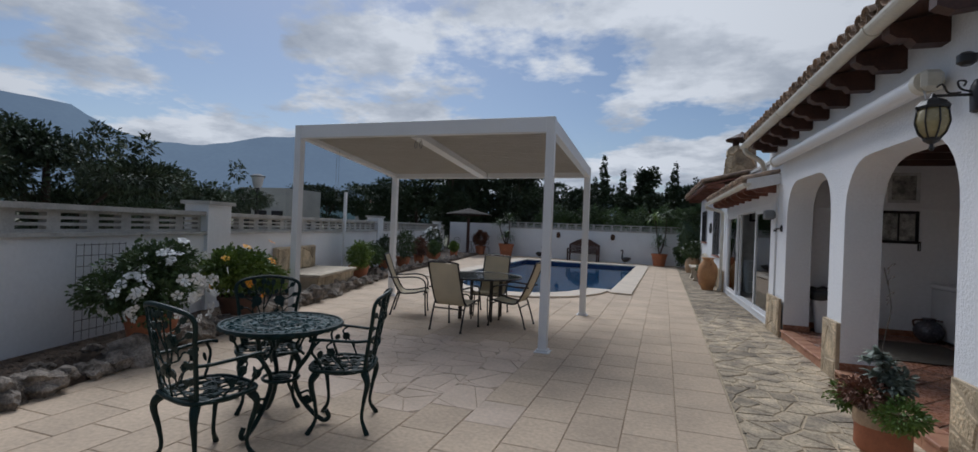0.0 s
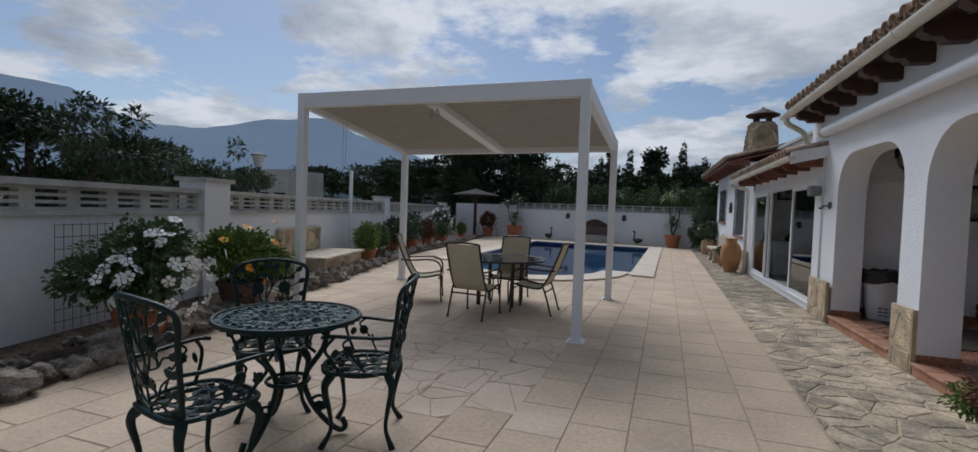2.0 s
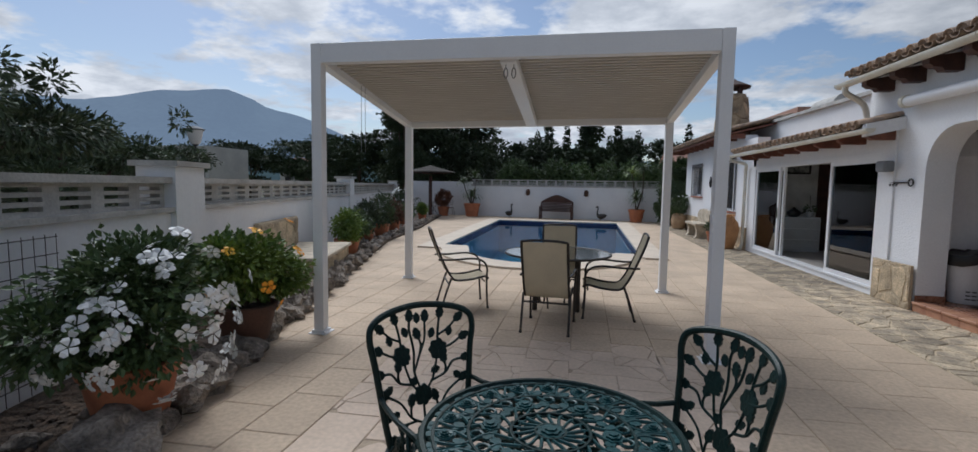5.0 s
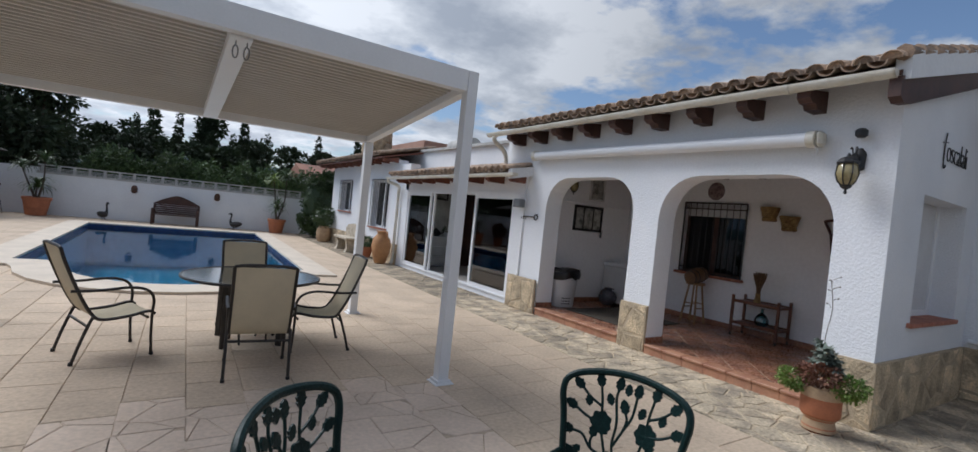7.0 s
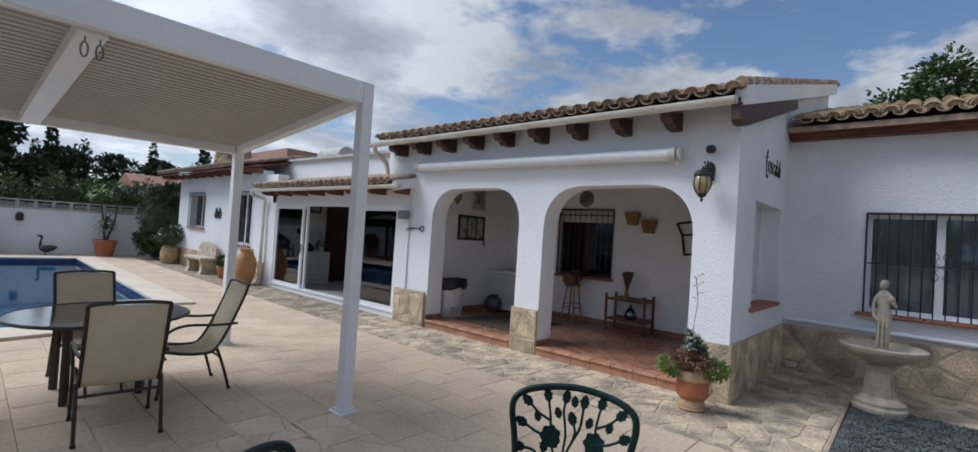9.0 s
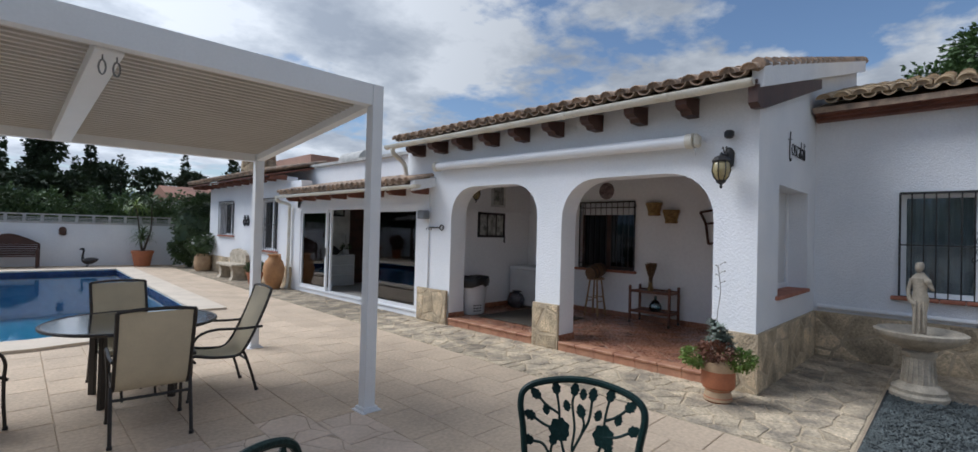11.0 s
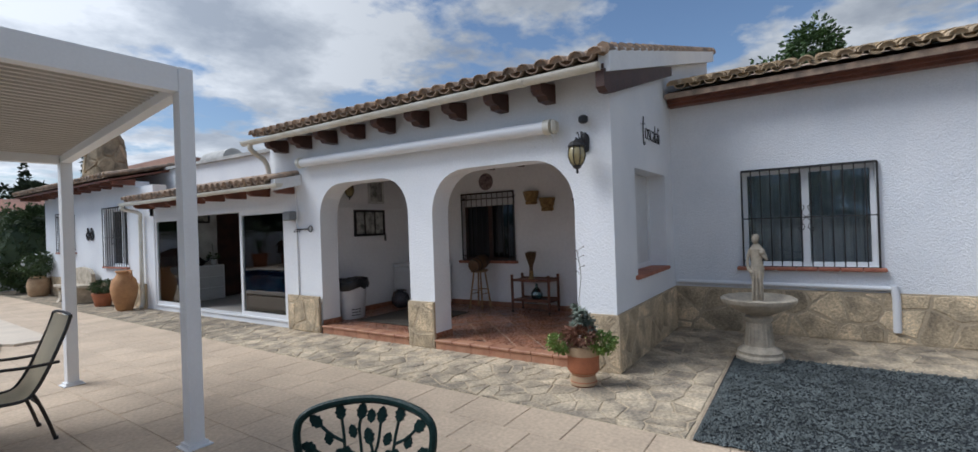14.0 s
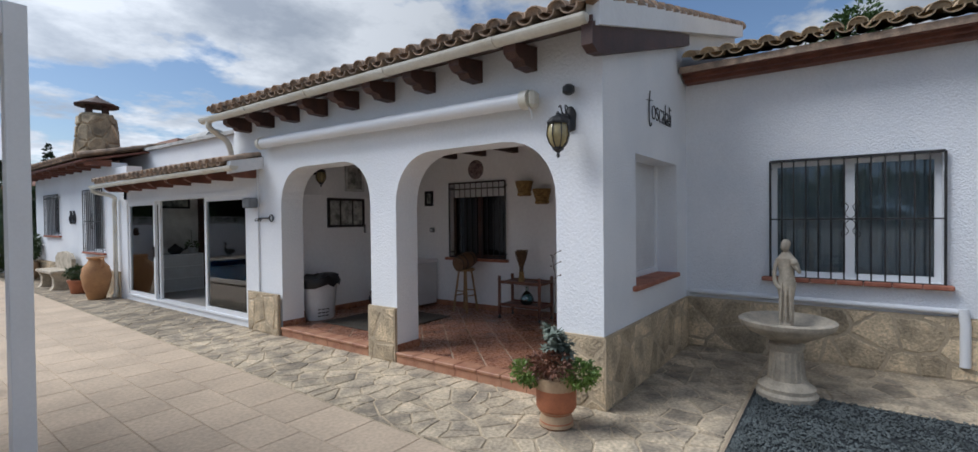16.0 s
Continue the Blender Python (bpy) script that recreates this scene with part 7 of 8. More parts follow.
for k, (u, v, pr, r, h, mt, lab) in enumerate(beds):
    x, y = wp(u, v)
    if pr:
        g = pot("flower_pot", x, y, pr, 0.36, "terracotta", lab, base=0.07)
    else:
        g = thing("shrub", lab, "shrub", m=pose(x, y, 0.07))
    branches(g, (0, 0, 0.05 if not pr else 0.3), [(0.5 * r * math.cos(a), 0.5 * r * math.sin(a), 0.35 + h * 0.7) for a in (0, 1.5, 3, 4.5)], 0.012)
    bush_leaves(g, [(0, 0, 0.32 + h * 0.45, r, r, h * 0.5), (r * 0.4, -0.2, 0.3 + h * 0.3, r * 0.7, r * 0.7, h * 0.4), (-0.1, r * 0.5, 0.32 + h * 0.6, r * 0.6, r * 0.6, h * 0.4)], 2200, 0.04, 50 + k, mt)
    if "oleander" in lab:
        P, N = crown_points(random.Random(4), 60, [(0, 0, 0.95, 0.7, 0.7, 0.6)], 0.95); flowers(g, P, N, 0.10, "petal", 5)
# pots and things before the far wall
g = pot("flower_pot", -7.85, 27.45, 0.44, 0.70, "terracotta", "big terracotta pot with a spiky yucca by the far wall", "big pots at the far wall")
branches(g, (0, 0, 0.5), [(0, 0, 1.15), (0.15, 0, 2.05), (-0.5, 0.1, 1.75)], 0.05); spiky(g, (0, 0, 1.05), 80, 0.85, 3, "leaf", 0.055); spiky(g, (0.15, 0, 2.05), 70, 0.8, 4, "leaf", 0.05); spiky(g, (-0.5, 0.1, 1.75), 60, 0.7, 14, "leaf", 0.05)
g = pot("flower_pot", -9.4, 27.4, 0.32, 0.5, "terracotta", "brown pot with a reddish shrub by the far wall", "big pots at the far wall")
bush_leaves(g, [(0, 0, 0.95, 0.5, 0.5, 0.5)], 1400, 0.07, 6, "leaf_red")
g = pot("flower_pot", 0.45, 26.15, 0.38, 0.62, "terracotta", "big terracotta pot with a tall dracaena by the far wall", "big pots at the far wall")
branches(g, (0, 0, 0.5), [(0, 0, 1.3), (0.28, 0.1, 2.45), (-0.25, 0, 2.3)], 0.045); spiky(g, (0, 0, 1.3), 60, 0.6, 7, "leaf", 0.045); spiky(g, (0.28, 0.1, 2.45), 60, 0.75, 8, "leaf", 0.05); spiky(g, (-0.25, 0, 2.3), 60, 0.75, 9, "leaf_light", 0.05); spiky(g, (0, 0.05, 1.0), 60, 0.7, 19, "leaf", 0.05)
def goose(x, y, rz):
    g = thing("garden_goose", "dark metal goose figure by the far wall", "garden ornament", "geese by the far wall", m=pose(x, y, 0, 0, 0, rz))
    bm = B(); tube(bm, curve_pts([(-0.34, 0, 0.30), (-0.2, 0, 0.26), (0.0, 0, 0.22), (0.15, 0, 0.28), (0.17, 0, 0.45), (0.14, 0, 0.62), (0.20, 0, 0.68), (0.29, 0, 0.65)], 3), [0.02, 0.05, 0.08, 0.10, 0.12, 0.13, 0.13, 0.12, 0.10, 0.07, 0.05, 0.04, 0.035, 0.03, 0.03, 0.035, 0.045, 0.05, 0.045, 0.03, 0.02, 0.01], 8)
    tube(bm, [(0, 0.05, 0.15), (0.02, 0.05, 0)], 0.012, 5); tube(bm, [(0, -0.05, 0.15), (0.02, -0.05, 0)], 0.012, 5); part("body", bm, "iron", g, smooth=True)
    return g
goose(-5.8, 27.2, 60); goose(-1.2, 26.5, 150)
g = thing("slatted_bench", "dark wooden slatted bench with a domed back against the far wall", "bench", m=pose(-3.4, 26.75, 0, 0, 0, -9.5))
bm = B(); prism(bm, [(-0.82, 0.84), (0.82, 0.84), (0.45, 1.05), (0.2, 1.18), (-0.2, 1.18), (-0.45, 1.05)], "y", 0.32, 0.34); part("back_panel", bm, "wood", g)
for k in range(5):
    bm = B(); box(bm, -0.79, 0.79, 0.29, 0.318, 0.45 + k * 0.08, 0.512 + k * 0.08, 0.004); part("slat", bm, "wood", g)
bm = B(); tube(bm, curve_pts([(-0.82, 0.3, 0.85), (-0.45, 0.3, 1.05), (0, 0.3, 1.2), (0.45, 0.3, 1.05), (0.82, 0.3, 0.85)], 4), 0.03, 6); part("top_rail", bm, "wood", g)
bm = B(); box(bm, -0.8, 0.8, -0.12, 0.3, 0.40, 0.44, 0.006); part("seat", bm, "wood", g)
for x in (-0.8, 0.8):
    bm = B(); box(bm, x - 0.035, x + 0.035, -0.14, -0.07, 0, 0.62); box(bm, x - 0.035, x + 0.035, 0.25, 0.32, 0, 0.85); box(bm, x - 0.035, x + 0.035, -0.14, 0.3, 0.62, 0.66); part("side", bm, "wood", g)
for x in (-4.9, -1.9):
    y = 28.92 - 0.168 * (x + 12) - 0.02
    g = thing("wall_mask", "small dark ornament fixed to the far wall", "garden ornament", "ornaments on the far wall", m=pose(x, y, 1.35))
    bm = B(); lathe(bm, [(0.02, -0.16), (0.1, -0.08), (0.12, 0.02), (0.08, 0.12), (0.02, 0.15)], 10, squash=0.5); part("body", bm, "darkpot", g)
    bm = B(); lathe(bm, [(0.05, -0.18), (0.13, -0.10), (0.14, -0.09)], 12, (0, -0.08, 0)); part("bowl", bm, "darkpot", g)
g = thing("parasol", "dark thatched parasol on a thick post", "parasol", m=pose(-9.9, 26.6, 0))
bm = B(); lathe(bm, [(0.1, 0), (0.09, 2.1)], 10); part("pole", bm, "wood", g)
bm = B(); lathe(bm, [(1.30, 2.28), (1.25, 2.33), (0.7, 2.46), (0.2, 2.60), (0.03, 2.66)], 24); part("canopy", bm, "thatch", g)
for k in range(8):
    a = math.pi * k / 4
    bm = B(); tube(bm, [(0.05 * math.cos(a), 0.05 * math.sin(a), 2.2), (1.24 * math.cos(a), 1.24 * math.sin(a), 2.29)], 0.02, 5); part("rib", bm, "wood", g)
for k, x in enumerate((-10.9, -9.0)):
    g = thing("wire_chair", "black wire garden chair with a round scrolled back", "chair", "wire chairs by the parasol", m=pose(x, 27.3, 0, 0, 0, 180 + 30 * k))
    bm = B(); tube(bm, [(0.2 * math.cos(a), -0.18, 0.75 + 0.2 * math.sin(a)) for a in (2 * math.pi * j / 16 for j in range(16))], 0.012, 5, closed=True)
    tube(bm, [(0.1 * math.cos(a), -0.18, 0.75 + 0.1 * math.sin(a)) for a in (2 * math.pi * j / 12 for j in range(12))], 0.010, 5, closed=True); part("back", bm, "iron", g)
    bm = B(); tube(bm, [(0.2 * math.cos(a), 0.2 * math.sin(a), 0.45) for a in (2 * math.pi * j / 16 for j in range(16))], 0.012, 5, closed=True); lathe(bm, [(0.19, 0.44), (0.19, 0.45)], 12); part("seat", bm, "iron", g)
    for sx_ in (-1, 1):
        for sy_ in (-1, 1):
            bm = B(); tube(bm, [(0.14 * sx_, 0.14 * sy_, 0.45), (0.2 * sx_, 0.2 * sy_, 0)], 0.01, 5); part("leg", bm, "iron", g)
g = thing("wire_table", "small black wire table beneath the parasol", "table", m=pose(-10.0, 27.6, 0))
bm = B(); lathe(bm, [(0.3, 0.70), (0.31, 0.71), (0.3, 0.72)], 20); part("tabletop", bm, "iron", g)
for k in range(3):
    a = 2.1 * k; bm = B(); tube(bm, curve_pts([(0.2 * math.cos(a), 0.2 * math.sin(a), 0.7), (0.05 * math.cos(a), 0.05 * math.sin(a), 0.35), (0.25 * math.cos(a), 0.25 * math.sin(a), 0)], 4), 0.012, 5); part("leg", bm, "iron", g)
g = thing("wheelbarrow_planter", "terracotta planter shaped like a tilted jar in the rock bed", "planter", m=pose(-9.3, 20.6, 0.07))
bm = B(); lathe(bm, [(0.18, 0), (0.32, 0.15), (0.34, 0.35), (0.22, 0.5), (0.26, 0.56)], 16); part("vessel", bm, "terracotta", g, smooth=True)
bush_leaves(g, [(0, 0, 0.62, 0.25, 0.25, 0.15)], 400, 0.05, 77, "leaf_light")

# ---- trees, hedges ----
def hedge(name, lab, clumps, n, size, seed, mat, kindn="hedge"):
    g = thing(name, lab, kindn)
    return bush_leaves(g, clumps, n, size, seed, mat, "foliage", shell=0.7)
rng = random.Random(77)
hd = hedge("hedge", "dense clipped green hedge by the end of the house", [(2.1, 25.0, 1.5, 1.05, 0.9, 1.35), (2.3, 24.9, 2.4, 1.1, 0.9, 0.75), (3.4, 25.0, 1.9, 1.3, 1.0, 1.3), (1.8, 24.8, 0.7, 0.9, 0.8, 0.7)], 20000, 0.06, 5, "leaf")
# solid dark cores added behind the leaves to make the hedge look dense
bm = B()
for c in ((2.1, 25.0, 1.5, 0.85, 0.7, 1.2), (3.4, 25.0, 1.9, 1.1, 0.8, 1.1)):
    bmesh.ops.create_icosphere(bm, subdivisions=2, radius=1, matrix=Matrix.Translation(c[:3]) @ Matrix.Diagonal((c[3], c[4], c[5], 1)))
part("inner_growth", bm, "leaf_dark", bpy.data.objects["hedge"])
def tree(name, x, y, h, r, seed, mat="leaf_dark", n=9000, size=0.16, lab="", trunk=0.16, low=0.35, base=0.0, blobs=9):
    rng = random.Random(seed)
    g = thing(name, lab, "tree", m=pose(x, y, base))
    cl = []
    for k in range(blobs):
        a, q = rng.uniform(0, 6.28), rng.uniform(0.1, 0.65) * r
        cl.append((q * math.cos(a), q * math.sin(a), h * (low + (0.95 - low) * rng.random()), r * rng.uniform(0.3, 0.55), r * rng.uniform(0.3, 0.55), h * rng.uniform(0.09, 0.17)))
    cl.append((0, 0, h * 0.88, r * 0.4, r * 0.4, h * 0.12))
    bm = B(); tube(bm, curve_pts([(0, 0, 0), (0.1, 0.05, h * 0.3), (0, 0.1, h * 0.85)], 4), [trunk * (1 - 0.09 * k) for k in range(9)], 8); part("trunk", bm, "bark", g)
    for c in cl[:6]:
        bm = B(); tube(bm, curve_pts([(0.05, 0.05, h * 0.3), (c[0] * 0.5, c[1] * 0.5, (h * 0.3 + c[2]) / 2), c[:3]], 3), [trunk * 0.4 * (1 - 0.12 * k) for k in range(7)], 6); part("limb", bm, "bark", g)
    if mat == "leaf_feather":
        for k in range(16):
            a, q = rng.uniform(0, 6.28), rng.uniform(0.2, 0.95) * r
            cl.append((q * math.cos(a), q * math.sin(a), h * rng.uniform(0.72, 0.96), 0.20, 0.20, 0.32))
    bush_leaves(g, cl, n, size, seed + 1, mat, "crown", shell=0.35, long=2.6 if mat == "leaf_feather" else 1.7)
    return g
def cypress(x, y, h, r, seed, base=0.0):
    rng = random.Random(seed)
    g = thing("cypress", "tall dark narrow cypress in the distance", "tree", "distant cypresses", m=pose(x, y, base))
    bm = B(); tube(bm, [(0, 0, 0), (0, 0, h * 0.9)], [0.12, 0.03], 6); part("trunk", bm, "bark", g)
    cl = [(rng.uniform(-.1, .1) * r, rng.uniform(-.1, .1) * r, h * (0.08 + 0.88 * k / 9), r * (1 - 0.75 * (k / 9) ** 1.6), r * (1 - 0.75 * (k / 9) ** 1.6), h * 0.09) for k in range(10)]
    bush_leaves(g, cl, 3000, 0.16 * h / 8, seed, "leaf_dark", "crown", long=1.8)
# west side trees behind the wall
for k, (x, y, h, r) in enumerate(((-9.5, 3.0, 3.1, 2.2), (-10.2, 6.0, 3.0, 2.3), (-11.5, 9.0, 2.9, 2.3), (-13.2, 12.0, 2.5, 2.2), (-9.0, 0.2, 3.1, 2.0), (-13.5, 6.0, 3.6, 2.6), (-12.5, 2.5, 3.7, 2.4))):
    tree("tree", x, y, h, r, 100 + k, "leaf_feather", 22000, 0.042, "feathery green tree behind the garden wall", low=0.3)
# far trees
tree("tree", -13.2, 31.8, 7.7, 2.9, 640, "leaf_dark", 16000, 0.11, "dense dark evergreen just beyond the far wall", low=0.2, blobs=18)
spots = [(-15, 36, 7.2, 3.2), (-12, 33, 6.5, 3.0), (-9, 34, 6.8, 3.2), (-19, 38, 5.5, 3.5), (-23, 42, 5.5, 4), (-28, 46, 5.5, 4.5), (-34, 46, 5.5, 5)]
for k, (x, y, h, r) in enumerate(spots):
    tree("tree", x, y, h, r, 200 + k, "leaf_dark", 6000, 0.17, "dark dense tree beyond the far wall", low=0.22, blobs=13)
for k in range(13):
    x = -6.5 + k * 1.15
    g = thing("shrub", "dense green laurel hedge bush behind the far wall", "shrub", "hedge behind the far wall", m=pose(x, 30.6 - 0.16 * x * 0.9, 0))
    rr = random.Random(k)
    bm = B(); tube(bm, [(0, 0, 0), (0, 0, 1.6)], 0.06, 6); part("stem", bm, "bark", g)
    bush_leaves(g, [(0, 0, 1.6, 1.1, 1.0, 1.2), (rr.uniform(-.5, .5), 0, 2.5, 0.8, 0.8, 0.7 + rr.uniform(0, .3)), (rr.uniform(-.5, .5), 0.3, 2.0, 0.9, 0.8, 0.9)], 3200, 0.085, 300 + k, "leaf", "foliage")
for k in range(11):
    tree("tree", -30 + k * 6.0, 82 + (k % 3) * 3, 8.2 + (k * 7 % 5) * 0.35, 4.6, 700 + k, "leaf_dark", 4000, 0.32, "dark tree in the distant wood", low=0.12, blobs=14)
for k, (x, y, h) in enumerate(((-5.4, 60, 10.3), (-3.3, 62, 8.9), (2.5, 60, 9.6), (4.8, 60, 8.0), (-7, 66, 8.5), (2.0, 66, 8), (11, 64, 9), (-12, 62, 8), (14.5, 60, 9.5), (17, 66, 9))):
    cypress(x, y, h, 0.85, 400 + k)
for k, (x, y, h, r) in enumerate(((-0.8, 62, 9.4, 2.2), (3, 66, 7.5, 3), (9, 54, 6.5, 3), (14, 52, 7, 3.2), (-6, 52, 6, 3.4), (-14, 52, 7, 4), (20, 60, 7.5, 4), (-1, 48, 5, 3))):
    tree("tree", x, y, h, r, 500 + k, "leaf_dark", 4500, 0.22, "dark pine in the distance", low=0.3, blobs=12)
tree("tree", 31.0, 1.7, 11.6, 5.2, 610, "leaf", 52000, 0.16, "green pine standing behind the house", low=0.45, blobs=20, trunk=0.25)
# far buildings
def building(x0, x1, y0, y1, h, roof=True, lab="", base=0.0, floors=2, mat="far_wall"):
    g = thing("building", lab, "building")
    bm = B(); box(bm, x0, x1, y0, y1, base, base + h); part("wall", bm, mat, g)
    if roof:
        bm = B(); prism(bm, [(y0 - 0.4, base + h), (y1 + 0.4, base + h), ((y0 + y1) / 2, base + h + 1.2)], "x", x0 - 0.4, x1 + 0.4); part("roof", bm, "far_roof", g)
    for f in range(floors):
        for k in range(3):
            a = x0 + (x1 - x0) * (k + 0.5) / 3
            bm = B(); box(bm, a - 0.5, a + 0.5, y0 - 0.05, y0 + 0.02, base + 1 + f * 2.7, base + 2.2 + f * 2.7); part("window", bm, "dark", g)
building(-30, -25.6, 30, 34, 3.9, False, "pale flat-roofed building beyond the trees", 0.0, 1)
building(-46, -38, 70, 78, 4.0, True, "white house with a red roof far off", 0.4, 1)
building(6, 12, 46, 52, 3.6, True, "pale house with a low red roof behind the hedge", 0.0, 1)
building(7.0, 11.0, 25.5, 30.5, 5.3, False, "salmon-walled house next door", 0.0, 1, "salmon_wall")
g = thing("street_lamp", "white-shaded lamp on a dark post beyond the wall", "street lamp", m=pose(-12.3, 13.2, 2.35) @ Matrix.Scale(1.9, 4))
bm = B(); tube(bm, [(0, 0, -1.24), (0, 0, 0.02)], 0.03, 8); part("post", bm, "iron", g)
bm = B(); lathe(bm, [(0.05, 0), (0.05, 0.02), (0.02, 0.03), (0.02, 0.10), (0.05, 0.12)], 10); part("stem", bm, "iron", g)
bm = B(); lathe(bm, [(0.045, 0.12), (0.07, 0.15), (0.10, 0.30), (0.105, 0.31)], 16); part("shade", bm, "white_plastic", g, smooth=True)
bm = B(); lathe(bm, [(0.12, 0.31), (0.125, 0.325), (0.05, 0.36), (0.01, 0.365)], 16); part("cap", bm, "curtain", g, smooth=True)


# ---- floors and stone pieces ----
bed_in = [(0.66, 3.22), (0.60, -8)]
sheet_with_holes("patio_base", [(-14.5, -8), (9.5, -8), (9.5, 28.4), (-14.5, 32)], [pool_in], -0.007, "mortar", 0, "sandy mortar bed under the slabs", "ground")
def floor_near(name, polys, mat, h, z, parent, near, limit=300, rough=0.0):
    """The nearest pieces become parts; the others are joined."""
    polys.sort(key=lambda p: (sum(q[0] for q in p) / len(p) - near[0]) ** 2 + (sum(q[1] for q in p) / len(p) - near[1]) ** 2)
    rest, rg = B(), random.Random(3)
    if rough:
        polys[:] = [ragged(p, rg, 0.06, rough) for p in polys]
    for k, p in enumerate(polys):
        if k < limit:
            bm = B(); stone_bm(bm, p, lambda u, v, w: Vector((u, v, z + w)), h, 0.006); finish(name, bm, mat, parent)
        else:
            stone_bm(rest, p, lambda u, v, w: Vector((u, v, z + w)), h, 0.006)
    ob = finish(name + "_field", rest, mat, parent); ob["kind"] = "stuff"

# cream slabs, in running rows across the patio, some of them crazed with irregular joints
rng = random.Random(8)
slabs, crazed = [], []
def clip_patio(poly):
    poly = clip_poly(poly, 1, -0.027, 0.555)
    if len(poly) < 3: return []
    poly = clip_poly(poly, -1, -0.25, 5.02 - 0.9 + 0.12)
    return poly
def in_poly(x, y, loop):
    c = False
    for i in range(len(loop)):
        (x0, y0), (x1, y1) = loop[i], loop[i - 1]
        if (y0 > y) != (y1 > y) and x < (x1 - x0) * (y - y0) / (y1 - y0) + x0: c = not c
    return c
SW, SL, g2 = 0.415, 0.573, 0.0022
for col in range(-33, 1):
    u0 = 0.063 + SW * col
    u1 = u0 + (SW if col < 0 else 0.6)
    joints = [4.66 + SL * row + (0.30 if col % 2 else 0.0) + rng.uniform(-0.035, 0.035) for row in range(-17, 42)]
    for y0, y1 in zip(joints, joints[1:]):
        xy = [(u0 + g2, y0 + g2), (u1 - g2, y0 + g2), (u1 - g2, y1 - g2), (u0 + g2, y1 - g2)]
        poly = clip_patio([(u + 0.027 * v, v) for u, v in xy])
        if len(poly) < 3: continue
        cx, cy = sum(p[0] for p in poly) / len(poly), sum(p[1] for p in poly) / len(poly)
        if cy > 10.8:
            inside = sum(in_poly(px, py, pool_out) for px, py in poly)
            if inside == len(poly): continue
            if inside and cy > 14.5:
                poly = clip_poly(poly, -1, 0.03, 0.87) if cx > -3 else clip_poly(poly, 1, 0.0, -6.6)
            if len(poly) < 3: continue
        if (-4.25 < cx < -1.38 and 4.3 < cy < 6.95 and len(poly) == 4) or (-1.4 < cx < -1.0 and 4.3 < cy < 4.95):
            xs, ys = [p[0] for p in poly], [p[1] for p in poly]
            if rng.random() < 0.88:
                crazed += stone_cells(min(xs), max(xs), min(ys), max(ys), 0.27, 0.004, rng)
            else:
                crazed.append(poly)
        else:
            slabs.append(poly)
patio = structure("patio", (lambda b: (box(b, -3, -2.99, 1, 1.01, -0.012, -0.010), b)[1])(B()), "mortar", "cream stone slab patio", "patio")
floor_near("slab", slabs, "slab", 0.022, -0.020, patio, (-1.6, 4.8))
floor_near("crazed_slab", crazed, "slab_pale", 0.021, -0.020, patio, (-2.2, 5.6), 160)
# flagstones between slabs and house
sheet_with_holes("flag_bed", [(edge_x(3.25), 3.25), (3.44, 3.28), (3.44, -8), (RX, -8), (RX, PORCH_Y0), (FX + 0.1, PORCH_Y0), (FX + 0.1, 26.0), (edge_x(26.0), 26.0)], [], -0.003, "flagmortar", 0, "pale mortar between the flagstones", "pavement")
rng = random.Random(17)
flags = []
for p in stone_cells(0.60, FX, 3.27, 26.0, 0.20, 0.014, rng, 1.2):
    q = clip_poly(p, -1, 0.027, -0.575)
    if len(q) >= 3: flags.append(q)
flags += stone_cells(FX, RX - 0.02, 3.28, PORCH_Y0 - 0.01, 0.23, 0.014, rng, 1.2)
flags += stone_cells(3.46, RX - 0.02, -3.0, 3.27, 0.27, 0.012, rng, 1.2)
paving = structure("pavement", (lambda b: (box(b, 1.0, 1.01, 5, 5.01, -0.006, -0.004), b)[1])(B()), "flagmortar", "irregular grey-ochre flagstone pavement", "pavement")
floor_near("flagstone", flags, "flag", 0.010, -0.004, paving, (1.6, 5.5), 300, 0.009)
# slate chippings
bm = B(); bm.faces.new([bm.verts.new(p) for p in ((0.62, -8, 0.0), (3.44, -8, 0.0), (3.44, 3.26, 0.0), (0.68, 3.23, 0.0))]); structure("gravel_bed", bm, "gravelbed", "dark slate bed under the chippings", "gravel")
vs, fs = [], []
for _ in range(26000):
    x = rng.uniform(0.66, 3.42); y = 3.22 - 5.5 * rng.random() ** 1.3
    s = rng.uniform(0.008, 0.020); a, b = rng.uniform(0, 6.28), rng.uniform(-0.5, 0.5)
    d, e = Vector((math.cos(a), math.sin(a), b)) * s, Vector((-math.sin(a), math.cos(a), rng.uniform(-.5, .5))) * s * 0.7
    p = Vector((x, y, rng.uniform(0.002, 0.016))); u = Vector((0, 0, s * 0.7)); k0 = len(vs)
    vs += [p - d, p - e, p + d, p + e, p + u + d * 0.2]
    fs += [(k0, k0 + 1, k0 + 4), (k0 + 1, k0 + 2, k0 + 4), (k0 + 2, k0 + 3, k0 + 4), (k0 + 3, k0, k0 + 4)]
raw("slate_gravel", vs, fs, "gravel", None, "dark blue-grey slate chippings", "stuff", "gravel")
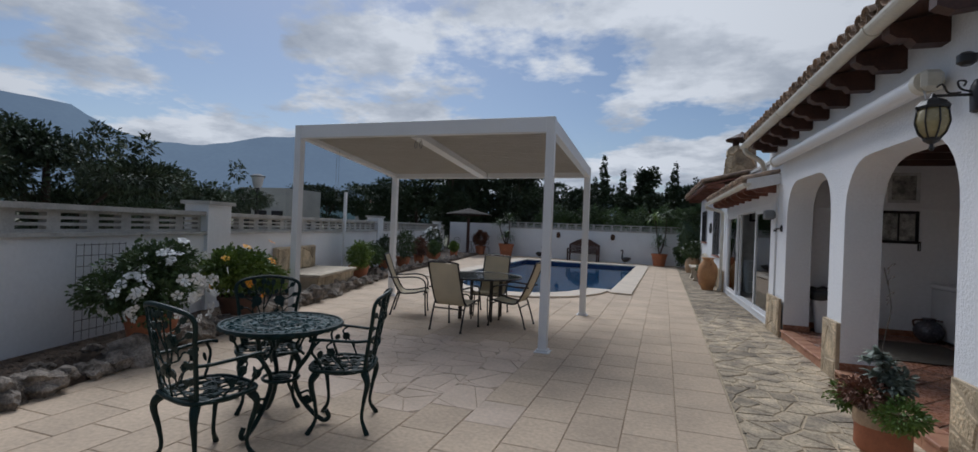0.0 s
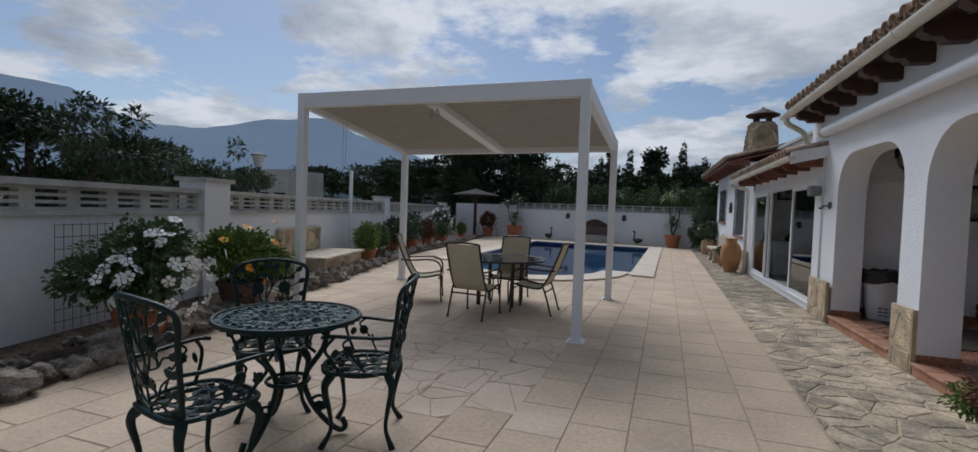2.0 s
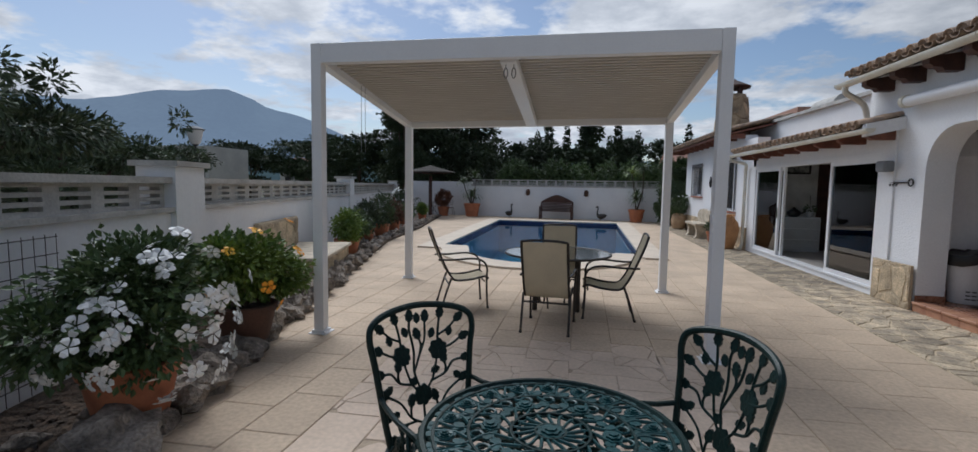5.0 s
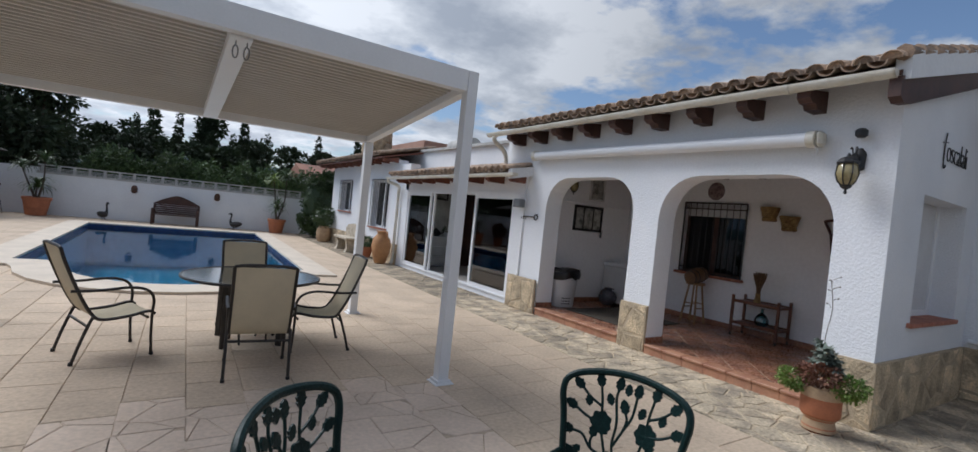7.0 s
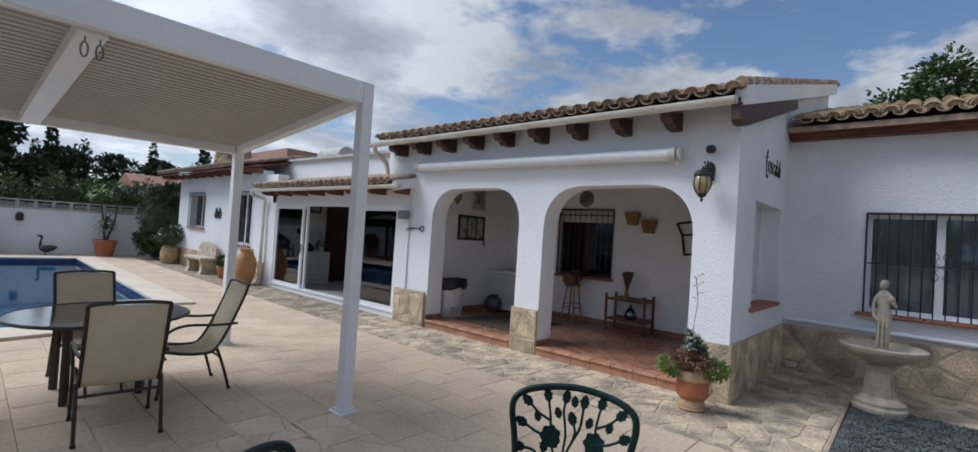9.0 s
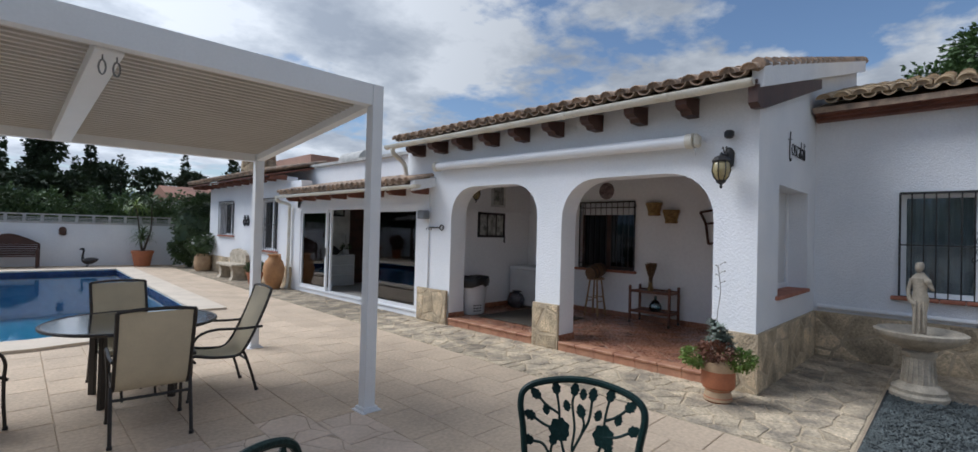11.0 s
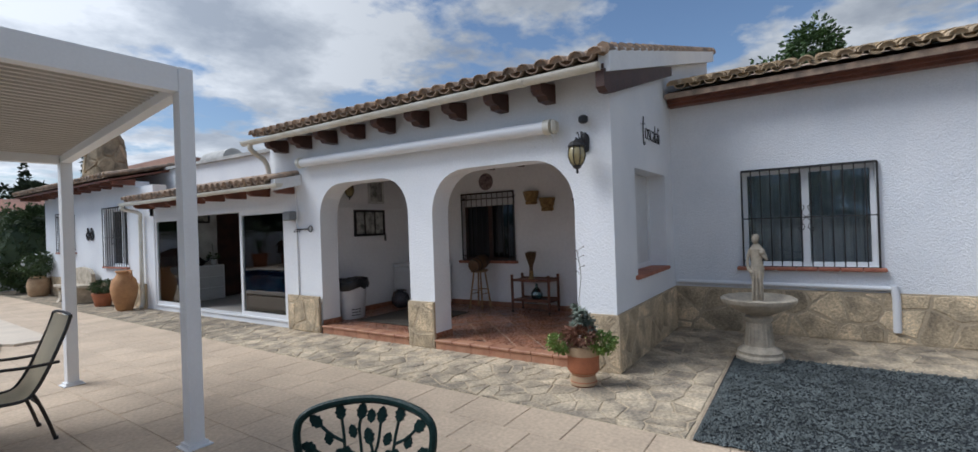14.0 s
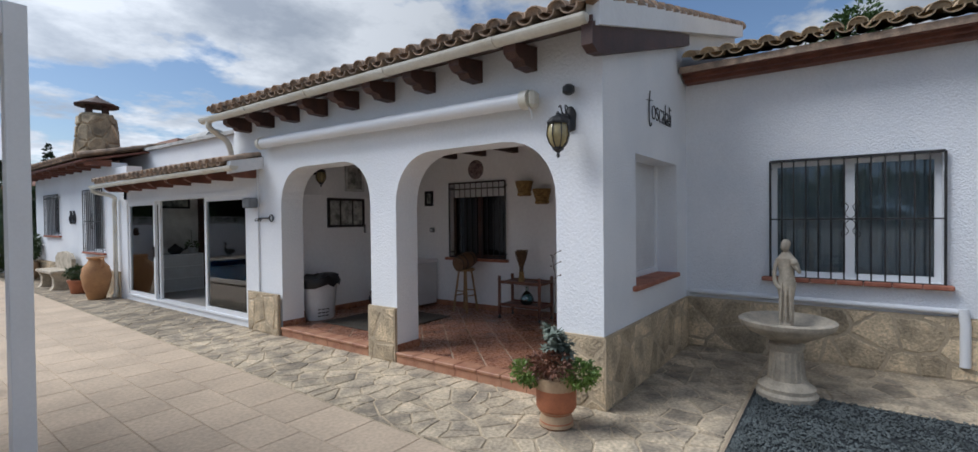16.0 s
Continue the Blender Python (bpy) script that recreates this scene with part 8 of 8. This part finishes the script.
# porch floor tiles laid on the diagonal, with a brick nosing
pf = structure("floor", (lambda b: (box(b, 3.0, 3.01, 6, 6.01, FLOOR_Z - 0.012, FLOOR_Z - 0.011), b)[1])(B()), "grout", "glazed red clay tile floor of the porch", "floor")
tiles = []
T = 0.33
for i in range(-40, 40):
    for j in range(-40, 40):
        c = Vector(((i + j) * T * 0.7071, (i - j) * T * 0.7071 + 7.0))
        if not (FX - 0.3 < c.x < RX + 0.3 and PORCH_Y0 < c.y < 10.1): continue
        h = T * 0.7071 - 0.010
        poly = [(c.x - h, c.y), (c.x, c.y - h), (c.x + h, c.y), (c.x, c.y + h)]
        for nx, ny, d in ((-1, 0, -(FX + 0.15)), (1, 0, RX), (0, -1, -(PORCH_Y0 + 0.35)), (0, 1, 9.83)):
            poly = clip_poly(poly, nx, ny, d) if len(poly) >= 3 else []
        if len(poly) >= 3: tiles.append(poly)
floor_near("tile", tiles, "floortile", 0.006, FLOOR_Z - 0.008, pf, (3.0, 6.5))
for y0, y1 in ((4.75, 6.89), (7.40, 9.36)):
    n = round((y1 - y0) / 0.30); w = (y1 - y0) / n
    for k in range(n):
        bm = B(); box(bm, FX - 0.05, FX + 0.145, y0 + k * w + 0.003, y0 + (k + 1) * w - 0.003, FLOOR_Z - 0.03, FLOOR_Z + 0.006, 0.008); finish("nosing_tile", bm, "nosing", pf)
        bm = B(); box(bm, FX - 0.03, FX + 0.1, y0 + k * w + 0.003, y0 + (k + 1) * w - 0.003, 0.0, FLOOR_Z - 0.034); finish("riser_tile", bm, "nosing", pf)
bm = B()
for a in ((RX - 0.02, RX + 0.003, PORCH_Y0 + 0.34, 9.84), (FX + 0.36, RX - 0.02, 9.82, 9.842), ): box(bm, a[0], a[1], a[2], a[3], FLOOR_Z, FLOOR_Z + 0.09)
for a in ((6.898, 6.92), (7.34, 7.362), (9.368, 9.39)):
    box(bm, FX + 0.0, FX + 0.37, a[0] - 0.012, a[1] - 0.012, FLOOR_Z, FLOOR_Z + 0.085)
structure("baseboard", bm, "floortile", "red clay tile skirting", "baseboard")

# stone facing of the lower walls
def facing(name, rect, to3, seed, lab, size=0.30, h=0.03, jag=True):
    rng = random.Random(seed)
    a, b, z0, z1 = rect
    st = new(name); tagged(st, lab, "stone facing", kind="structure")
    bm = B()
    vs8 = [to3(u, v, w) for w in (0.002, h * 0.94) for u, v in ((a, z0), (b, z0), (b, z1), (a, z1))]
    q = [bm.verts.new(p) for p in vs8]
    for f in ((0, 1, 2, 3), (4, 5, 6, 7), (0, 1, 5, 4), (1, 2, 6, 5), (2, 3, 7, 6), (3, 0, 4, 7)): bm.faces.new([q[i] for i in f])
    bmesh.ops.recalc_face_normals(bm, faces=list(bm.faces))
    finish("mortar", bm, "flagmortar", st)
    for p in stone_cells(a, b, z0, z1, size, 0.022, rng, 1.25):
        p = ragged(p, rng, 0.05, 0.014)
        bm = B(); stone_bm(bm, p, lambda u, v, w: to3(u, v, h * 0.4 + w * (1)), h * 0.6 + rng.uniform(0, 0.008), 0.008)
        bmesh.ops.recalc_face_normals(bm, faces=list(bm.faces)); finish("stone", bm, "dado", st)
facing("dado_wing", (-4.0, 4.24, 0.0, 0.66), lambda u, v, w: Vector((RX - w, u, v)), 1, "rough ochre stone facing along the wing wall")
facing("dado_gable", (FX - 0.03, RX - 0.03, 0.0, 0.66), lambda u, v, w: Vector((u, PORCH_Y0 - w, v)), 2, "rough ochre stone facing on the gable wall")
facing("dado_corner", (PORCH_Y0 - 0.03, 4.70, 0.0, 0.66), lambda u, v, w: Vector((FX - w, u, v)), 3, "rough stone facing on the corner pier", 0.26)
facing("dado_pier", (6.90, 7.38, 0.0, 0.66), lambda u, v, w: Vector((FX - w, u, v)), 4, "rough stone facing on the middle pier", 0.22, 0.045)
facing("dado_pier", (9.38, 10.24, 0.0, 0.62), lambda u, v, w: Vector((FX - 0.03 - w, u, v)), 5, "rough stone facing beside the sliding doors", 0.24, 0.045)
facing("dado_far_wing", (16.0, 23.2, 0.0, 0.60), lambda u, v, w: Vector((FX - w, u, v)), 6, "rough stone facing on the far wing", 0.34)
# roof tiles
roof_tiles(main, (1.56, PORCH_Y0 - 0.02, 3.40), (0, 1, 0), up, 31, 9, "rooftile")
roof_tiles(wing, (4.36, -2.2, 3.66), (0, 1, 0), up, 31, 9, "roofyellow", first=4)
roof_tiles(lean, (1.46, 9.98, 2.56), (0, 1, 0), Vector((1.4, 0, 0.32)).normalized(), 28, 4, "rooftile", first=2)
roof_tiles(bed, (1.40, 16.5, 3.20), (0, 1, 0), Vector((1, 0, 0.24)).normalized(), 36, 5, "rooftile", first=1)
bm = B()
for k in range(24): tube(bm, [(1.64 + k * 0.3, PORCH_Y0 - 0.08, 3.52 + k * 0.3 * S), (1.98 + k * 0.3, PORCH_Y0 - 0.08, 3.50 + (k + 1.1) * 0.3 * S)], [0.075, 0.058], 8)
finish("verge_tiles", bm, "rooftile", main, smooth=True)
